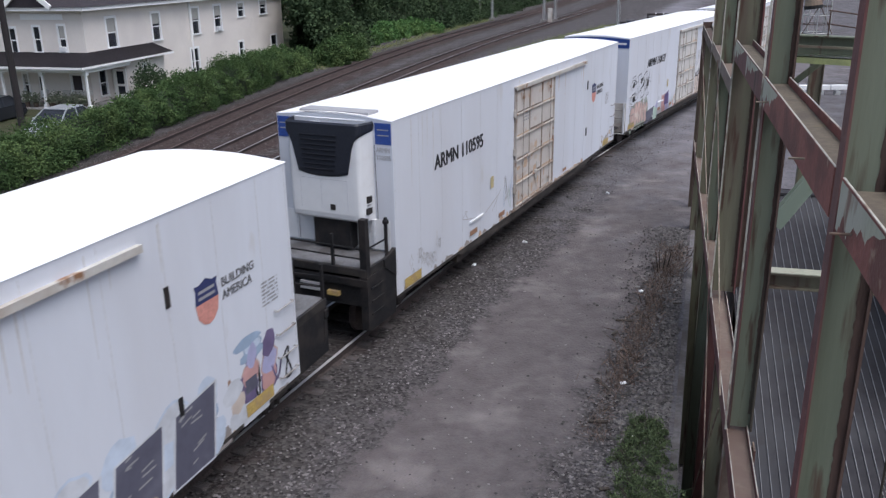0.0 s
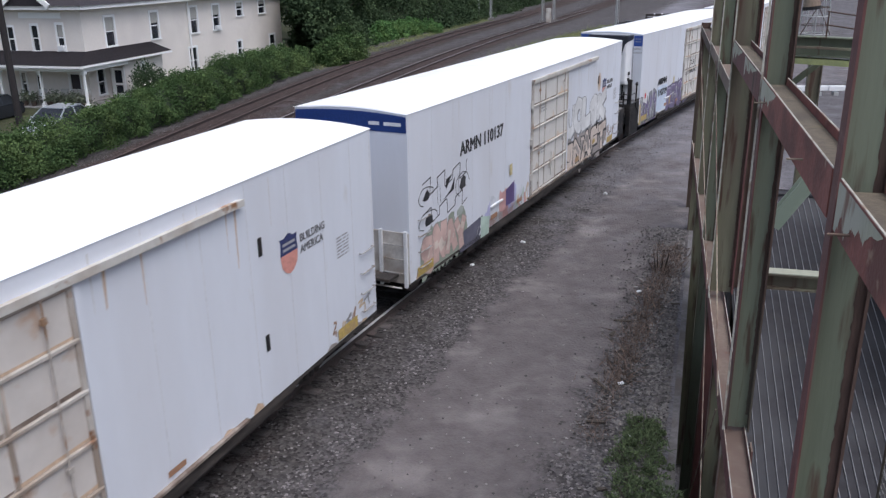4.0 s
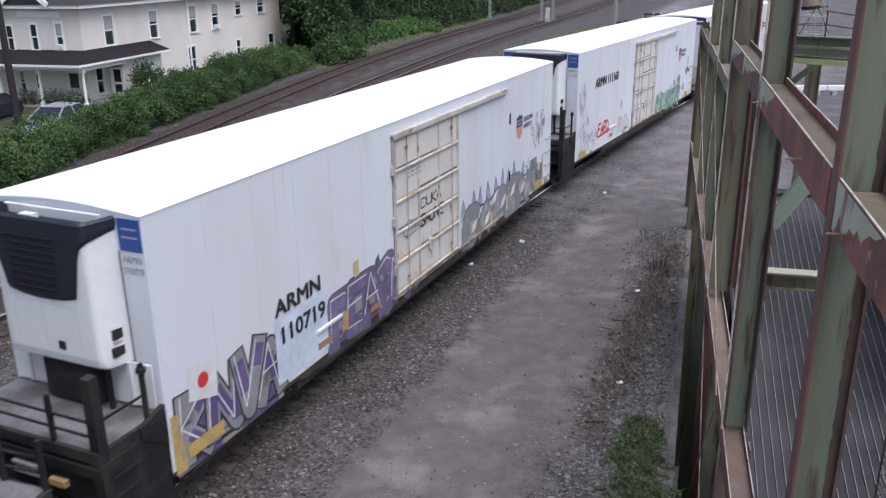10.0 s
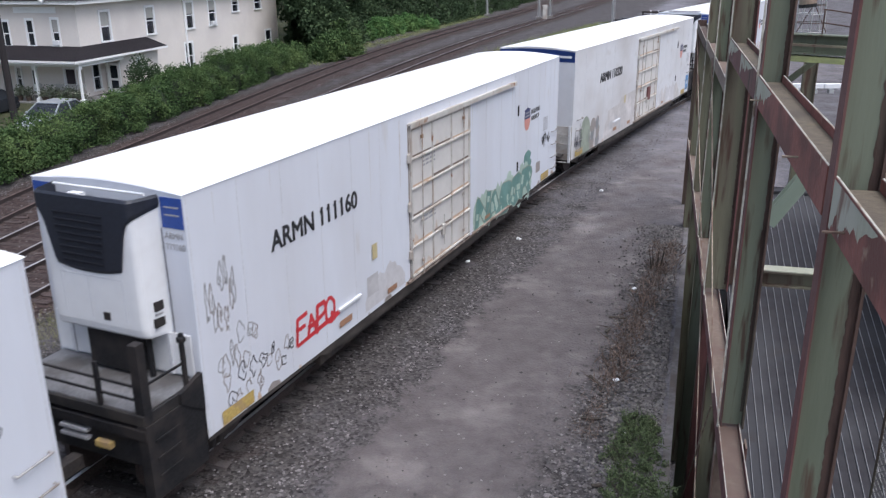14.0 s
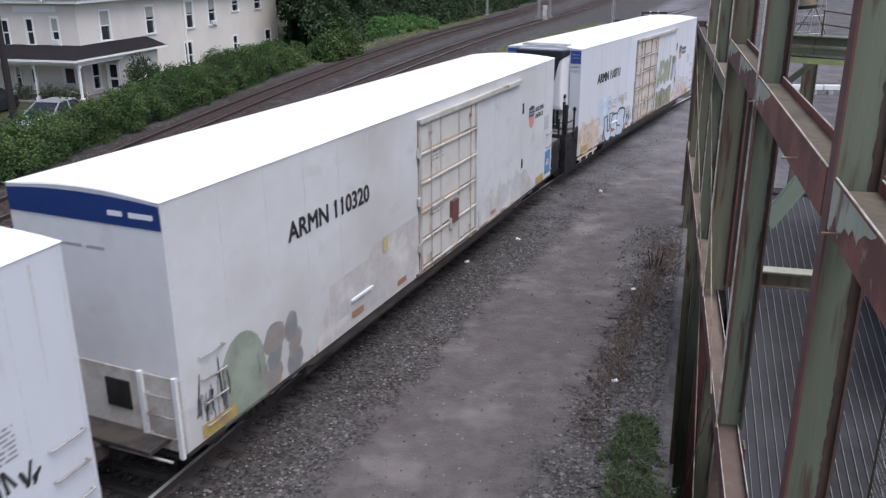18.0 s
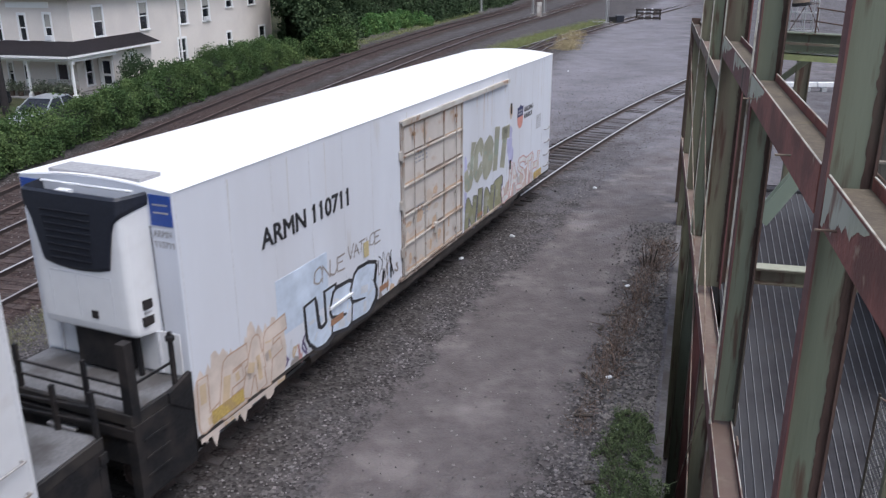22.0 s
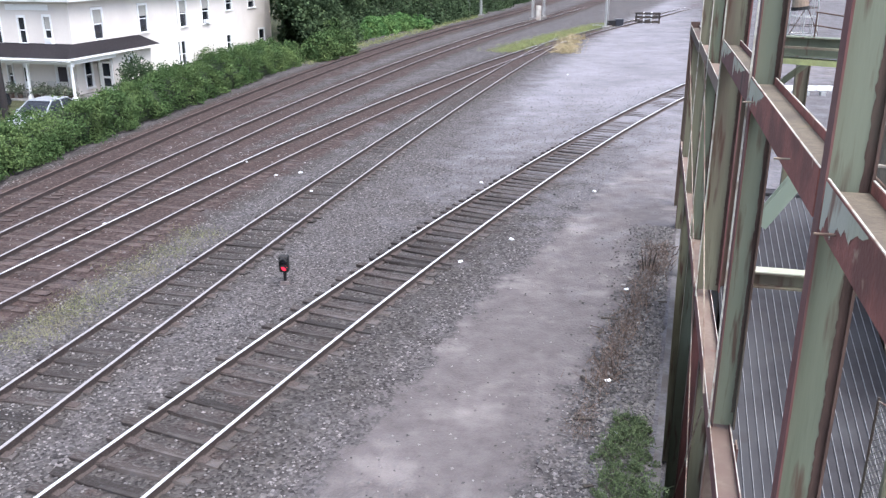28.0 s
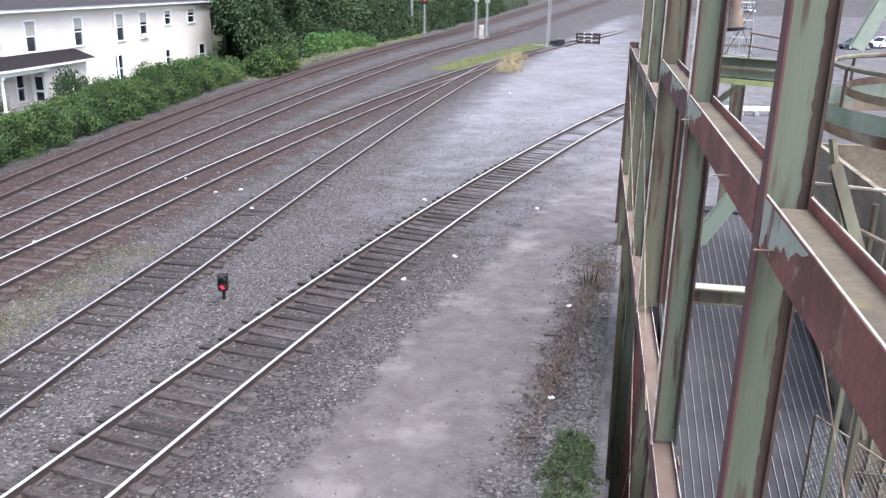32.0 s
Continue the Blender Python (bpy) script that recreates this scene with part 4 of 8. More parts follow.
def stepped_figure(car, x0, x1, z0, z1, seed):
    """A big black outline drawing: a stepped contour with dark inner wedges."""
    r = random.Random(seed)
    w, h = x1 - x0, z1 - z0
    bm = bmesh.new()
    for k, (za, zb) in enumerate(((0.62, 0.82), (0.18, 0.36))):
        pts, x, up = [], 0.0, True
        while x < 1.0:
            pts += [(x0 + w * x, z0 + h * (zb if up else za)), (x0 + w * min(1.0, x + 0.17), z0 + h * ((zb if up else za) + 0.06))]
            x, up = x + r.uniform(0.15, 0.2), not up
        stroke(bm, pts, 0.03, -HALF - 0.006 - 0.0004 * k, 0)
    for cx, cz, rx, rz in ((0.08, 0.62, 0.07, 0.08), (0.9, 0.52, 0.08, 0.1), (0.12, 0.24, 0.1, 0.07)):
        plate(bm, blob(x0 + w * cx, z0 + h * cz, w * rx, h * rz, r, n=9, rough=0.3), -HALF - 0.007, 0)
        stroke(bm, blob(x0 + w * cx, z0 + h * cz, w * rx * 2.1, h * rz * 1.9, r, n=12, rough=0.12)[:9], 0.022, -HALF - 0.0072, 0)
    plate(bm, [(x0 + w * 0.42, z0 + h * 0.42), (x0 + w * 0.68, z0 + h * 0.5), (x0 + w * 0.7, z0 + h * 0.7), (x0 + w * 0.6, z0 + h * 0.52)], -HALF - 0.0074, 0)
    plate(bm, [(x0 + w * 0.5, z0 + h * 0.56), (x0 + w * 0.5, z0 + h * 0.72), (x0 + w * 0.64, z0 + h * 0.76)], -HALF - 0.0076, 0)
    for a in (0.3, 0.36, 0.78):
        stroke(bm, [(x0 + w * a, z0 + h * 0.7), (x0 + w * (a + 0.02), z0 + h * 0.4)], 0.014, -HALF - 0.0078, 0)
    part("graffiti_figure", bm, M["paint_ink"], car, "black outline figure sprayed on the side")


def dot(car, x, z, rad, mat, name="graffiti_dot"):
    part(name, plated([(x + rad * math.cos(a), z + rad * math.sin(a)) for a in np.linspace(0, 2 * math.pi, 15)[:-1]], -HALF - 0.0125), M[mat], car)


def hull_mesh():
    """Side walls, floor and ends of the insulated body."""
    bm = bmesh.new()
    n = 8
    prof = [(-HALF, SILL), (-HALF, EAVE)] + [(-HALF + 2 * HALF * i / n, EAVE - 0.02 + (CROWN - EAVE) * (1 - (2 * i / n - 1) ** 2)) for i in range(1, n)] + [(HALF, EAVE), (HALF, SILL)]
    rings = [[bm.verts.new((x, y, z)) for y, z in prof] for x in (0.0, CAR_LEN)]
    k = len(prof)
    for j in range(k):
        bm.faces.new((rings[0][j], rings[0][(j + 1) % k], rings[1][(j + 1) % k], rings[1][j]))
    bm.faces.new(rings[0][::-1])
    bm.faces.new(rings[1])
    bmesh.ops.recalc_face_normals(bm, faces=bm.faces)
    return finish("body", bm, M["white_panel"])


def seam_mesh():
    return finish("panel_joint", boxed(-0.009, 0.009, -HALF - 0.003, -HALF + 0.002, SILL, EAVE - 0.06), M["seam_grey"])


SEAM_PLACES = (0.06, 1.25, 2.45, 3.65, 4.85, 6.05, 12.3, 13.5, 14.7, 15.9, 17.1, 18.3, CAR_LEN - 0.06)


def roof_mesh():
    bm = bmesh.new()
    n = 10
    xs = np.linspace(-0.03, CAR_LEN + 0.03, 15)
    last = None
    for i, x in enumerate(xs):
        lift = 0.012
        ring = []
        for j in range(n + 1):
            u = 2 * j / n - 1
            ring.append(bm.verts.new((x, u * (HALF + 0.02), EAVE + 0.0 + (CROWN - EAVE) * (1 - u * u) + lift)))
        if last:
            for j in range(n):
                bm.faces.new((last[j], last[j + 1], ring[j + 1], ring[j]))
        last = ring
    bmesh.ops.solidify(bm, geom=bm.faces[:], thickness=-0.05)
    for x in xs[1:-1]:
        for j in range(n):
            u0, u1 = 2 * j / n - 1, 2 * (j + 1) / n - 1
            z0, z1 = (EAVE + (CROWN - EAVE) * (1 - u * u) + 0.02 for u in (u0, u1))
            bar(bm, (x, u0 * HALF, z0 - 0.005), (x, u1 * HALF, z1 - 0.005), 0.05, 0.003, up=(0, 0, 1), mi=1)
    bmesh.ops.recalc_face_normals(bm, faces=bm.faces)
    return finish("roof", bm, [M["roof_lit_white"], M["roof_seam"]])


HULL, SEAMS, ROOF = hull_mesh(), seam_mesh(), roof_mesh()
HULL_DUSTY = HULL.copy()
HULL_DUSTY.materials[0] = M["dusty_panel"]


def sill_mesh():
    """One lower side edge: a shallow strip that steps down between the trucks."""
    pts = [(0.0, SILL + 0.02), (0.0, SILL - 0.05), (3.4, SILL - 0.05), (3.6, SILL - 0.14), (4.1, SILL - 0.14), (4.3, SILL - 0.2), (14.9, SILL - 0.2), (15.1, SILL - 0.14), (15.7, SILL - 0.14), (15.9, SILL - 0.05), (CAR_LEN, SILL - 0.05), (CAR_LEN, SILL + 0.02)]
    bm = bmesh.new()
    a = [bm.verts.new((x, -0.006, z)) for x, z in pts]
    c = [bm.verts.new((x, 0.04, z)) for x, z in pts]
    bm.faces.new(a)
    bm.faces.new(c[::-1])
    for i in range(len(pts)):
        j = (i + 1) % len(pts)
        bm.faces.new((a[j], a[i], c[i], c[j]))
    bmesh.ops.recalc_face_normals(bm, faces=bm.faces)
    return finish("side_sill", bm, M["sill_dark"])


def frame_mesh():
    bm = bmesh.new()
    box(bm, -0.3, CAR_LEN + 0.3, -0.35, 0.35, 0.55, 0.9)
    for x in np.linspace(1.0, CAR_LEN - 1.0, 9):
        box(bm, x - 0.08, x + 0.08, -1.3, 1.3, 0.62, 0.78)
    # solid box added low down, its dark colour standing for shade underneath
    box(bm, 3.5, CAR_LEN - 3.5, -1.4, 1.4, 0.44, 0.78)
    box(bm, 8.0, 10.6, -1.2, 1.2, 0.3, 0.5)
    return finish("underframe", bm, M["dark_grime"])


def wheel_mesh():
    bm = bmesh.new()
    rod(bm, (0, -0.06, 0), (0, 0.06, 0), 0.46, seg=24)
    rod(bm, (0, 0.05, 0), (0, 0.08, 0), 0.49, seg=24)
    rod(bm, (0, -0.1, 0), (0, 0.1, 0), 0.14, seg=12)
    return finish("wheel", bm, M["rail_side"])


def side_frame_mesh():
    bm = bmesh.new()
    a = [(-1.15, 0.62), (-0.75, 0.78), (0.75, 0.78), (1.15, 0.62), (1.15, 0.42), (0.8, 0.4), (0.35, 0.22), (-0.35, 0.22), (-0.8, 0.4), (-1.15, 0.42)]
    f = [bm.verts.new((x, -0.07, z)) for x, z in a]
    g = [bm.verts.new((x, 0.07, z)) for x, z in a]
    bm.faces.new(f)
    bm.faces.new(g[::-1])
    for i in range(len(a)):
        j = (i + 1) % len(a)
        bm.faces.new((f[j], f[i], g[i], g[j]))
    bmesh.ops.recalc_face_normals(bm, faces=bm.faces)
    for x in (-0.2, 0.0, 0.2):
        rod(bm, (x, -0.09, 0.26), (x, -0.09, 0.5), 0.07, seg=8)
    return finish("side_frame", bm, M["dark_grime"])


SILLS, UNDER, WHEEL, SFRAME = sill_mesh(), frame_mesh(), wheel_mesh(), side_frame_mesh()


def bogie(car, x):
    tr = part("bogie", boxed(x - 0.25, x + 0.25, -1.0, 1.0, 0.38, 0.6), M["dark_grime"], car, "dark grimy four-wheel truck")
    for y in (-1.02, 1.02):
        part("side_frame", SFRAME, None, tr, at=(x, y, 0))
    for dx in (-0.85, 0.85):
        for y in (-0.77, 0.77):
            part("wheel", WHEEL, None, tr, at=Matrix.Translation((x + dx, y, 0.46)) @ Matrix.Rotation(math.pi if y > 0 else 0, 4, "Z"))


def door(car, x0, x1, mat, o=0.0):
    z0, z1, y = 0.9, 4.5, -HALF
    d = part("plug_door", boxed(x0, x1, y - 0.03, y + 0.01, z0, z1, bevel=0.008), mat, car, "sliding plug door streaked with rust")
    rib = M["door_rib_rusty"] if mat is M["door_rusty"] else M["door_rib"]
    for x, w in ((x0 + 0.04, 0.04), (x0 + 1.2, 0.022), (x0 + (x1 - x0) * 0.66, 0.022), (x1 - 0.04, 0.04)):
        part("door_rib", boxed(x - w, x + w, y - 0.06, y - 0.028, z0, z1), rib, d)
    for i in range(6):
        z = z0 + 0.04 + (z1 - z0 - 0.08) * i / 5
        part("door_rib", boxed(x0, x1, y - 0.075, y - 0.028, z - 0.032, z + 0.032, bevel=0.012), rib, d)
    part("door_frame", boxed(x1 + 0.02, x1 + 0.12, y - 0.06, y, z0 - 0.05, z1 + 0.02), M["white_panel"], d)
    xs, zs = [x0 + 0.04, x0 + 1.2, x0 + (x1 - x0) * 0.66, x1 - 0.04], [z0 + 0.04 + (z1 - z0 - 0.08) * i / 5 for i in range(6)]
    bm = bmesh.new()                 # rust in the joints, with painted shadow lines round each panel
    jr = random.Random(int(x0 * 31))
    for xa, xb in zip(xs, xs[1:]):
        for za, zb in zip(zs, zs[1:]):
            for q0, q1, v0, v1 in ((xa + 0.04, xb - 0.04, zb - 0.05, zb - 0.032), (xa + 0.04, xb - 0.04, za + 0.032, za + 0.05 + jr.uniform(0, 0.05)), (xa + 0.026, xa + 0.045 + jr.uniform(0, 0.03), za + 0.04, zb - 0.04)):
                plate(bm, [(q0, v0), (q1, v0), (q1, v1), (q0, v1)], y - 0.0325, 0 if jr.random() < 0.55 else 1)
            if jr.random() < 0.35 + 0.4 * (zb < 2.4):
                w, h = jr.uniform(0.1, 0.4), jr.uniform(0.08, 0.3)
                c0, d0 = jr.uniform(xa + 0.05, xb - w), za + 0.05
                plate(bm, [(c0, d0), (c0 + w, d0), (c0 + w * 0.8, d0 + h * 0.5), (c0 + w * 0.35, d0 + h), (c0 + w * 0.1, d0 + h * 0.4)], y - 0.0322, 2)
    tagged(part("panel_rust", bm, [M["door_gap"], M["streak_rust"], M["paint_rustfaint"]], d, "rust and painted shadow lines along the door's panel joints"), kind="stuff")
    part("door_gap", boxed(x0 - 0.035, x0 - 0.005, y - 0.012, y, z0 - 0.03, z1 + 0.02), M["door_gap"], d)
    part("door_gap", boxed(x1 + 0.002, x1 + 0.018, y - 0.012, y, z0 - 0.03, z1 + 0.02), M["door_gap"], d)
    part("door_gap", boxed(x0, x1, y - 0.012, y, z0 - 0.05, z0 - 0.01), M["door_gap"], d)
    for x in (x0 + 0.55, x1 - 0.5):
        bm = bmesh.new()
        rod(bm, (x, y - 0.085, z0 - 0.05), (x, y - 0.085, z1 + 0.02), 0.013, seg=6)
        for z in (z0 + 0.3, 2.2, z1 - 0.3):
            box(bm, x - 0.04, x + 0.04, y - 0.1, y - 0.06, z - 0.04, z + 0.04)
        part("lock_rod", bm, M["door_rod"], d)
    bm = bmesh.new()
    xm = (x0 + x1) / 2
    box(bm, xm - 0.08, xm + 0.08, y - 0.1, y - 0.03, 1.45, 1.75, bevel=0.02)
    rod(bm, (xm, y - 0.09, 1.2), (xm, y - 0.09, 2.0), 0.014, seg=6)
    part("door_latch", bm, M["grey_dirt"], d)
    for z in (1.5, 2.65, 3.8):
        bm = boxed(x0 - 0.11, x0 + 0.02, y - 0.07, y, z - 0.11, z + 0.11, bevel=0.02)
        rod(bm, (x0 - 0.05, y - 0.075, z - 0.14), (x0 - 0.05, y - 0.075, z + 0.14), 0.025, seg=6)
        part("hinge", bm, M["grey_dirt"], d)
    r = random.Random(int(x0 * 10))
    bm = bmesh.new()
    rows_of_bars(bm, x0 + 0.62, 3.75, 0.75, 0.05, 4, y - 0.034, 0, r)
    rows_of_bars(bm, x0 + 0.62, 2.4, 0.75, 0.05, 4, y - 0.034, 0, r)
    tagged(part("small_print", bm, M["letter_grey"], d), kind="stuff")
    if mat is M["door_rusty"]:       # rust runs on the lower panels
        bm = bmesh.new()
        for q in range(26):
            xa, za = x0 + 0.1 + 2.9 * r.random() ** 1.6, z0 + 0.15 + 1.7 * r.random() ** 1.4
            w, h = r.uniform(0.08, 0.4), r.uniform(0.08, 0.34)
            plate(bm, [(xa, za), (xa + w * 0.7, za - 0.03), (xa + w, za + h * 0.5), (xa + w * 0.6, za + h), (xa + w * 0.15, za + h * 0.8)], y - 0.0315 - 0.0002 * q, q % 2)
        tagged(part("rust_run", bm, [M["paint_rustfaint"], M["streak_rust"]], d, "orange-brown rust on the lower door"), kind="stuff")
    bm = boxed(x0 - 0.05, 14.55 + o, y - 0.085, y + 0.01, 4.54, 4.58)
    box(bm, x0 - 0.05, 14.55 + o, y - 0.1, y - 0.075, 4.48, 4.59)
    part("door_track", bm, M["door_rib"], car, "rust-streaked upper door rail")
    part("lower_track", boxed(7.2 + o, 14.2 + o, y - 0.07, y + 0.01, 0.83, 0.88), M["door_gap"], car)


def ladder(car, x0, x1, y, zs, side=True, name="rung", mat="rung_shaded"):
    """Rungs with their brackets on a side (along x) or on an end (along y)."""
    for z in zs:
        bm = bmesh.new()
        if side:
            rod(bm, (x0, y - 0.07, z), (x1, y - 0.07, z), 0.016, seg=6)
            for x in (x0, x1):
                rod(bm, (x, y, z), (x, y - 0.075, z), 0.016, seg=6)
        else:
            rod(bm, (y - 0.07, x0, z), (y - 0.07, x1, z), 0.016, seg=6)
            for x in (x0, x1):
                rod(bm, (y, x, z), (y - 0.075, x, z), 0.016, seg=6)
        part(name, bm, M[mat], car)


def coupler(car, x, sgn, ln=0.8):
    e = x + sgn * ln
    bm = boxed(min(x, e), max(x, e), -0.1, 0.1, 0.66, 0.88)
    box(bm, min(e - sgn * 0.3, e), max(e - sgn * 0.3, e), -0.2, 0.2, 0.6, 0.95, bevel=0.05)
    rod(bm, (x + sgn * 0.1, 0.3, 0.6), (e, 0.32, 0.35), 0.03, seg=6)
    part("coupler", bm, M["dark_grime"], car)


def shield(car, o=0.0):
    x, z, y = 15.88 + o, 3.27, -HALF - 0.006
    w = 0.29
    pl = part("shield_emblem", plated([(x - w, z - 0.02), (x - w * 0.86, z - 0.24), (x - w * 0.45, z - 0.36), (x, z - 0.4), (x + w * 0.45, z - 0.36), (x + w * 0.86, z - 0.24), (x + w, z - 0.02)], y), M["shield_red"], car, "faded red and blue shield emblem")
    part("shield_top", plated([(x - w, z - 0.02), (x + w, z - 0.02), (x + w * 0.9, z + 0.2), (x + w, z + 0.29), (x + w * 0.55, z + 0.28), (x, z + 0.35), (x - w * 0.55, z + 0.28), (x - w, z + 0.29), (x - w * 0.9, z + 0.2)], y - 0.001), M["shield_blue"], pl)
    for i in range(2):
        part("shield_bar", plated([(x - w * 0.7, z + 0.04 + i * 0.1), (x + w * 0.7, z + 0.04 + i * 0.1), (x + w * 0.7, z + 0.09 + i * 0.1), (x - w * 0.7, z + 0.09 + i * 0.1)], y - 0.003), M["letter_grey"], pl)
    letter(car, "BUILDING", 16.26 + o, 3.33, 0.145, M["letter_dark"], width=0.9)
    letter(car, "AMERICA", 16.26 + o, 3.12, 0.145, M["letter_dark"], width=0.84)


def unit_plan(off=0.0):
    """The casing's outline seen from above: sides that draw in towards a narrower front with rounded corners."""
    half = [(0.0, -1.02), (-0.2, -0.98), (-0.36, -0.93)] + [(-0.36 - 0.11 * math.sin(a), -0.82 - 0.11 * math.cos(a)) for a in np.linspace(0.35, math.pi / 2, 5)] + [(-0.475, y) for y in (-0.76, -0.7, -0.64, -0.4, -0.15)]
    pts = half + [(x, -y) for x, y in half[::-1]]
    return [(x - (off if x < -0.01 else 0.0) * min(1.0, -x / 0.4), y + math.copysign(off, y) * min(1.0, max(0.0, abs(y) - 0.6) / 0.2)) for x, y in pts]


def unit_body():
    """The cooling unit's moulded casing, drawn in towards its foot."""
    bm = bmesh.new()
    rings = []
    for z, k in ((2.6, 0.86), (2.65, 0.96), (2.76, 1.0), (4.62, 1.0)):
        rings.append([bm.verts.new((x * k, y * (0.97 + 0.03 * k), z)) for x, y in unit_plan()])
    for a, b in zip(rings[:-1], rings[1:]):
        for i in range(len(a) - 1):
            bm.faces.new((a[i], a[i + 1], b[i + 1], b[i]))
    bm.faces.new(rings[0])
    bm.faces.new(rings[-1][::-1])
    bmesh.ops.recalc_face_normals(bm, faces=bm.faces)
    return bm


def unit_cowl():
    """The black moulding round the top: deep across the front, rising to a narrow strip along the sides."""
    def low(x, y):
        if abs(y) > 0.8:
            return 4.4 + 0.2 * (abs(y) - 0.8) / 0.22
        return 3.6 + 0.07 * min(1.0, abs(y) / 0.64) ** 2 + 0.73 * min(1.0, max(0.0, (abs(y) - 0.64) / 0.16))
    bm = bmesh.new()
    plan = unit_plan(0.012)
    wide = unit_plan(0.035)
    a = [bm.verts.new((x, y, low(x, y))) for x, y in plan]
    m = [bm.verts.new((x, y, low(x, y) + 0.05)) for x, y in wide]
    b = [bm.verts.new((x, y, 4.77)) for x, y in wide]
    c = [bm.verts.new((x * 0.93, y * 0.97, 4.81)) for x, y in wide]
    d = [bm.verts.new((x * 0.9, y * 0.95, 4.64)) for x, y in wide]
    for lo, hi in ((a, m), (m, b), (b, c), (c, d)):
        for i in range(len(lo) - 1):
            bm.faces.new((lo[i], lo[i + 1], hi[i + 1], hi[i]))
    bm.faces.new(d[::-1])
    bmesh.ops.recalc_face_normals(bm, faces=bm.faces)
    return bm


UNIT_BODY = finish("cooling_unit", unit_body(), M["unit_white"])
UNIT_COWL = finish("grille", unit_cowl(), M["black_plastic"])


def unit_end(car, seed, plate_on_roof=False):
    """The cooling-unit end: white casing with a black wrap-round grille over an open black platform."""
    u = part("cooling_unit", UNIT_BODY, None, car, "white cooling unit with a black louvred grille")
    gr = part("grille", UNIT_COWL, None, u, "black louvred grille")
    for i in range(8):
        z = 3.74 + i * 0.108
        w = 0.47 + 0.012 * i
        part("slat", boxed(-0.53, -0.51, -w + 0.14, w, z, z + 0.045, bevel=0.012), M["grille_black"], gr)
    part("top_bar", rod(bmesh.new(), (-0.12, -0.9, 4.82), (-0.12, 0.9, 4.82), 0.022, seg=8), M["silver_pale"], u)
    part("top_bracket", boxed(-0.3, -0.18, 0.2, 0.45, 4.64, 4.76), M["silver_pale"], u)
    for y in (-0.6, 0.08, 0.62):
        part("panel_joint", boxed(-0.479, -0.473, y - 0.008, y + 0.008, 2.84, 3.54), M["seam_grey"], u)
    part("panel_joint", boxed(-0.479, -0.473, -0.6, 0.62, 3.53, 3.545), M["seam_grey"], u)
    part("vent_opening", boxed(-0.485, -0.465, -0.27, -0.14, 2.84, 2.97), M["black_steel"], u)
    part("vent_opening", boxed(-0.27, -0.1, -1.0, -0.9, 3.02, 3.17), M["black_steel"], u)
    part("vent_opening", boxed(-0.3, -0.07, -1.0, -0.9, 2.76, 2.9), M["black_steel"], u)
    part("print_bar", boxed(-0.26, -0.1, -0.995, -0.9, 2.95, 2.98), M["letter_grey"], u)
    part("unit_foot", boxed(-0.34, 0.0, -0.55, 0.45, 1.9, 2.62, bevel=0.03), M["black_steel"], u, "dark machinery under the cooling unit")
    part("pipe", rod(bmesh.new(), (-0.22, -0.72, 1.86), (-0.22, -0.72, 2.7), 0.045, seg=8), M["black_steel"], u)
    for y0, y1, in ((-HALF + 0.02, -1.08), (1.08, HALF - 0.02)):
        bp = part("blue_panel", boxed(-0.012, 0.0, y0, y1, 4.31, 4.78), M["blue_band"], car, "blue panel with pale lettering bars")
        for z in (4.62, 4.5):
            part("lettering_bar", boxed(-0.016, -0.01, y0 + 0.06, y1 - 0.06, z, z + 0.025), M["letter_grey"], bp)
    part("end_hose", rod(bmesh.new(), (-0.03, -1.1, 2.0), (-0.03, -1.07, 4.3), 0.008, seg=6), M["black_steel"], car)
    if plate_on_roof:
        part("roof_plate", boxed(0.05, 0.5, -0.9, 0.9, EAVE + 0.08, CROWN + 0.03), M["letter_grey"], car, "grey plate on the roof's end")
    # platform and rails
    part("lower_end", boxed(-0.03, 0.0, -HALF + 0.01, HALF - 0.01, SILL, 1.8), M["black_steel"], car)
    pf = part("platform", boxed(-1.25, -0.03, -HALF + 0.05, HALF - 0.05, 1.66, 1.84, bevel=0.01), M["platform_black"], car, "black steel end platform with railings")
    part("deck", boxed(-1.2, -0.04, -HALF + 0.1, HALF - 0.1, 1.841, 1.855), M["deck_worn"], pf, "worn grey deck plate")
    part("end_sill", boxed(-1.25, -0.03, -HALF + 0.02, -HALF + 0.2, 0.42, 1.66), M["black_steel"], pf)
    part("end_sill", boxed(-1.25, -0.03, HALF - 0.2, HALF - 0.06, 0.7, 1.66), M["black_steel"], pf)
    part("cross_sill", boxed(-1.2, -1.1, -HALF + 0.05, HALF - 0.05, 0.95, 1.4), M["black_steel"], pf)
    part("lower_beam", boxed(-1.27, -1.13, -HALF + 0.03, HALF - 0.03, 1.44, 1.6), M["black_steel"], pf)
    for y in (-0.6, 0.75, HALF - 0.1):
        part("rail_post", bar(bmesh.new(), (-1.2, y, 1.7), (-1.2, y, 2.55), 0.06), M["black_steel"], pf)
    part("post", bar(bmesh.new(), (-0.28, -HALF + 0.08, 1.8), (-0.28, -HALF + 0.08, 2.75), 0.06), M["black_steel"], pf)
    part("post_cap", boxed(-0.34, -0.22, -HALF + 0.02, -HALF + 0.14, 2.6, 2.7, bevel=0.02), M["black_steel"], pf)
    for z in (2.08, 2.3):
        part("railing", bar(bmesh.new(), (-1.2, -HALF + 0.1, z - 0.02), (-1.2, HALF - 0.1, z), 0.03), M["black_steel"], pf)
    bm = bmesh.new()
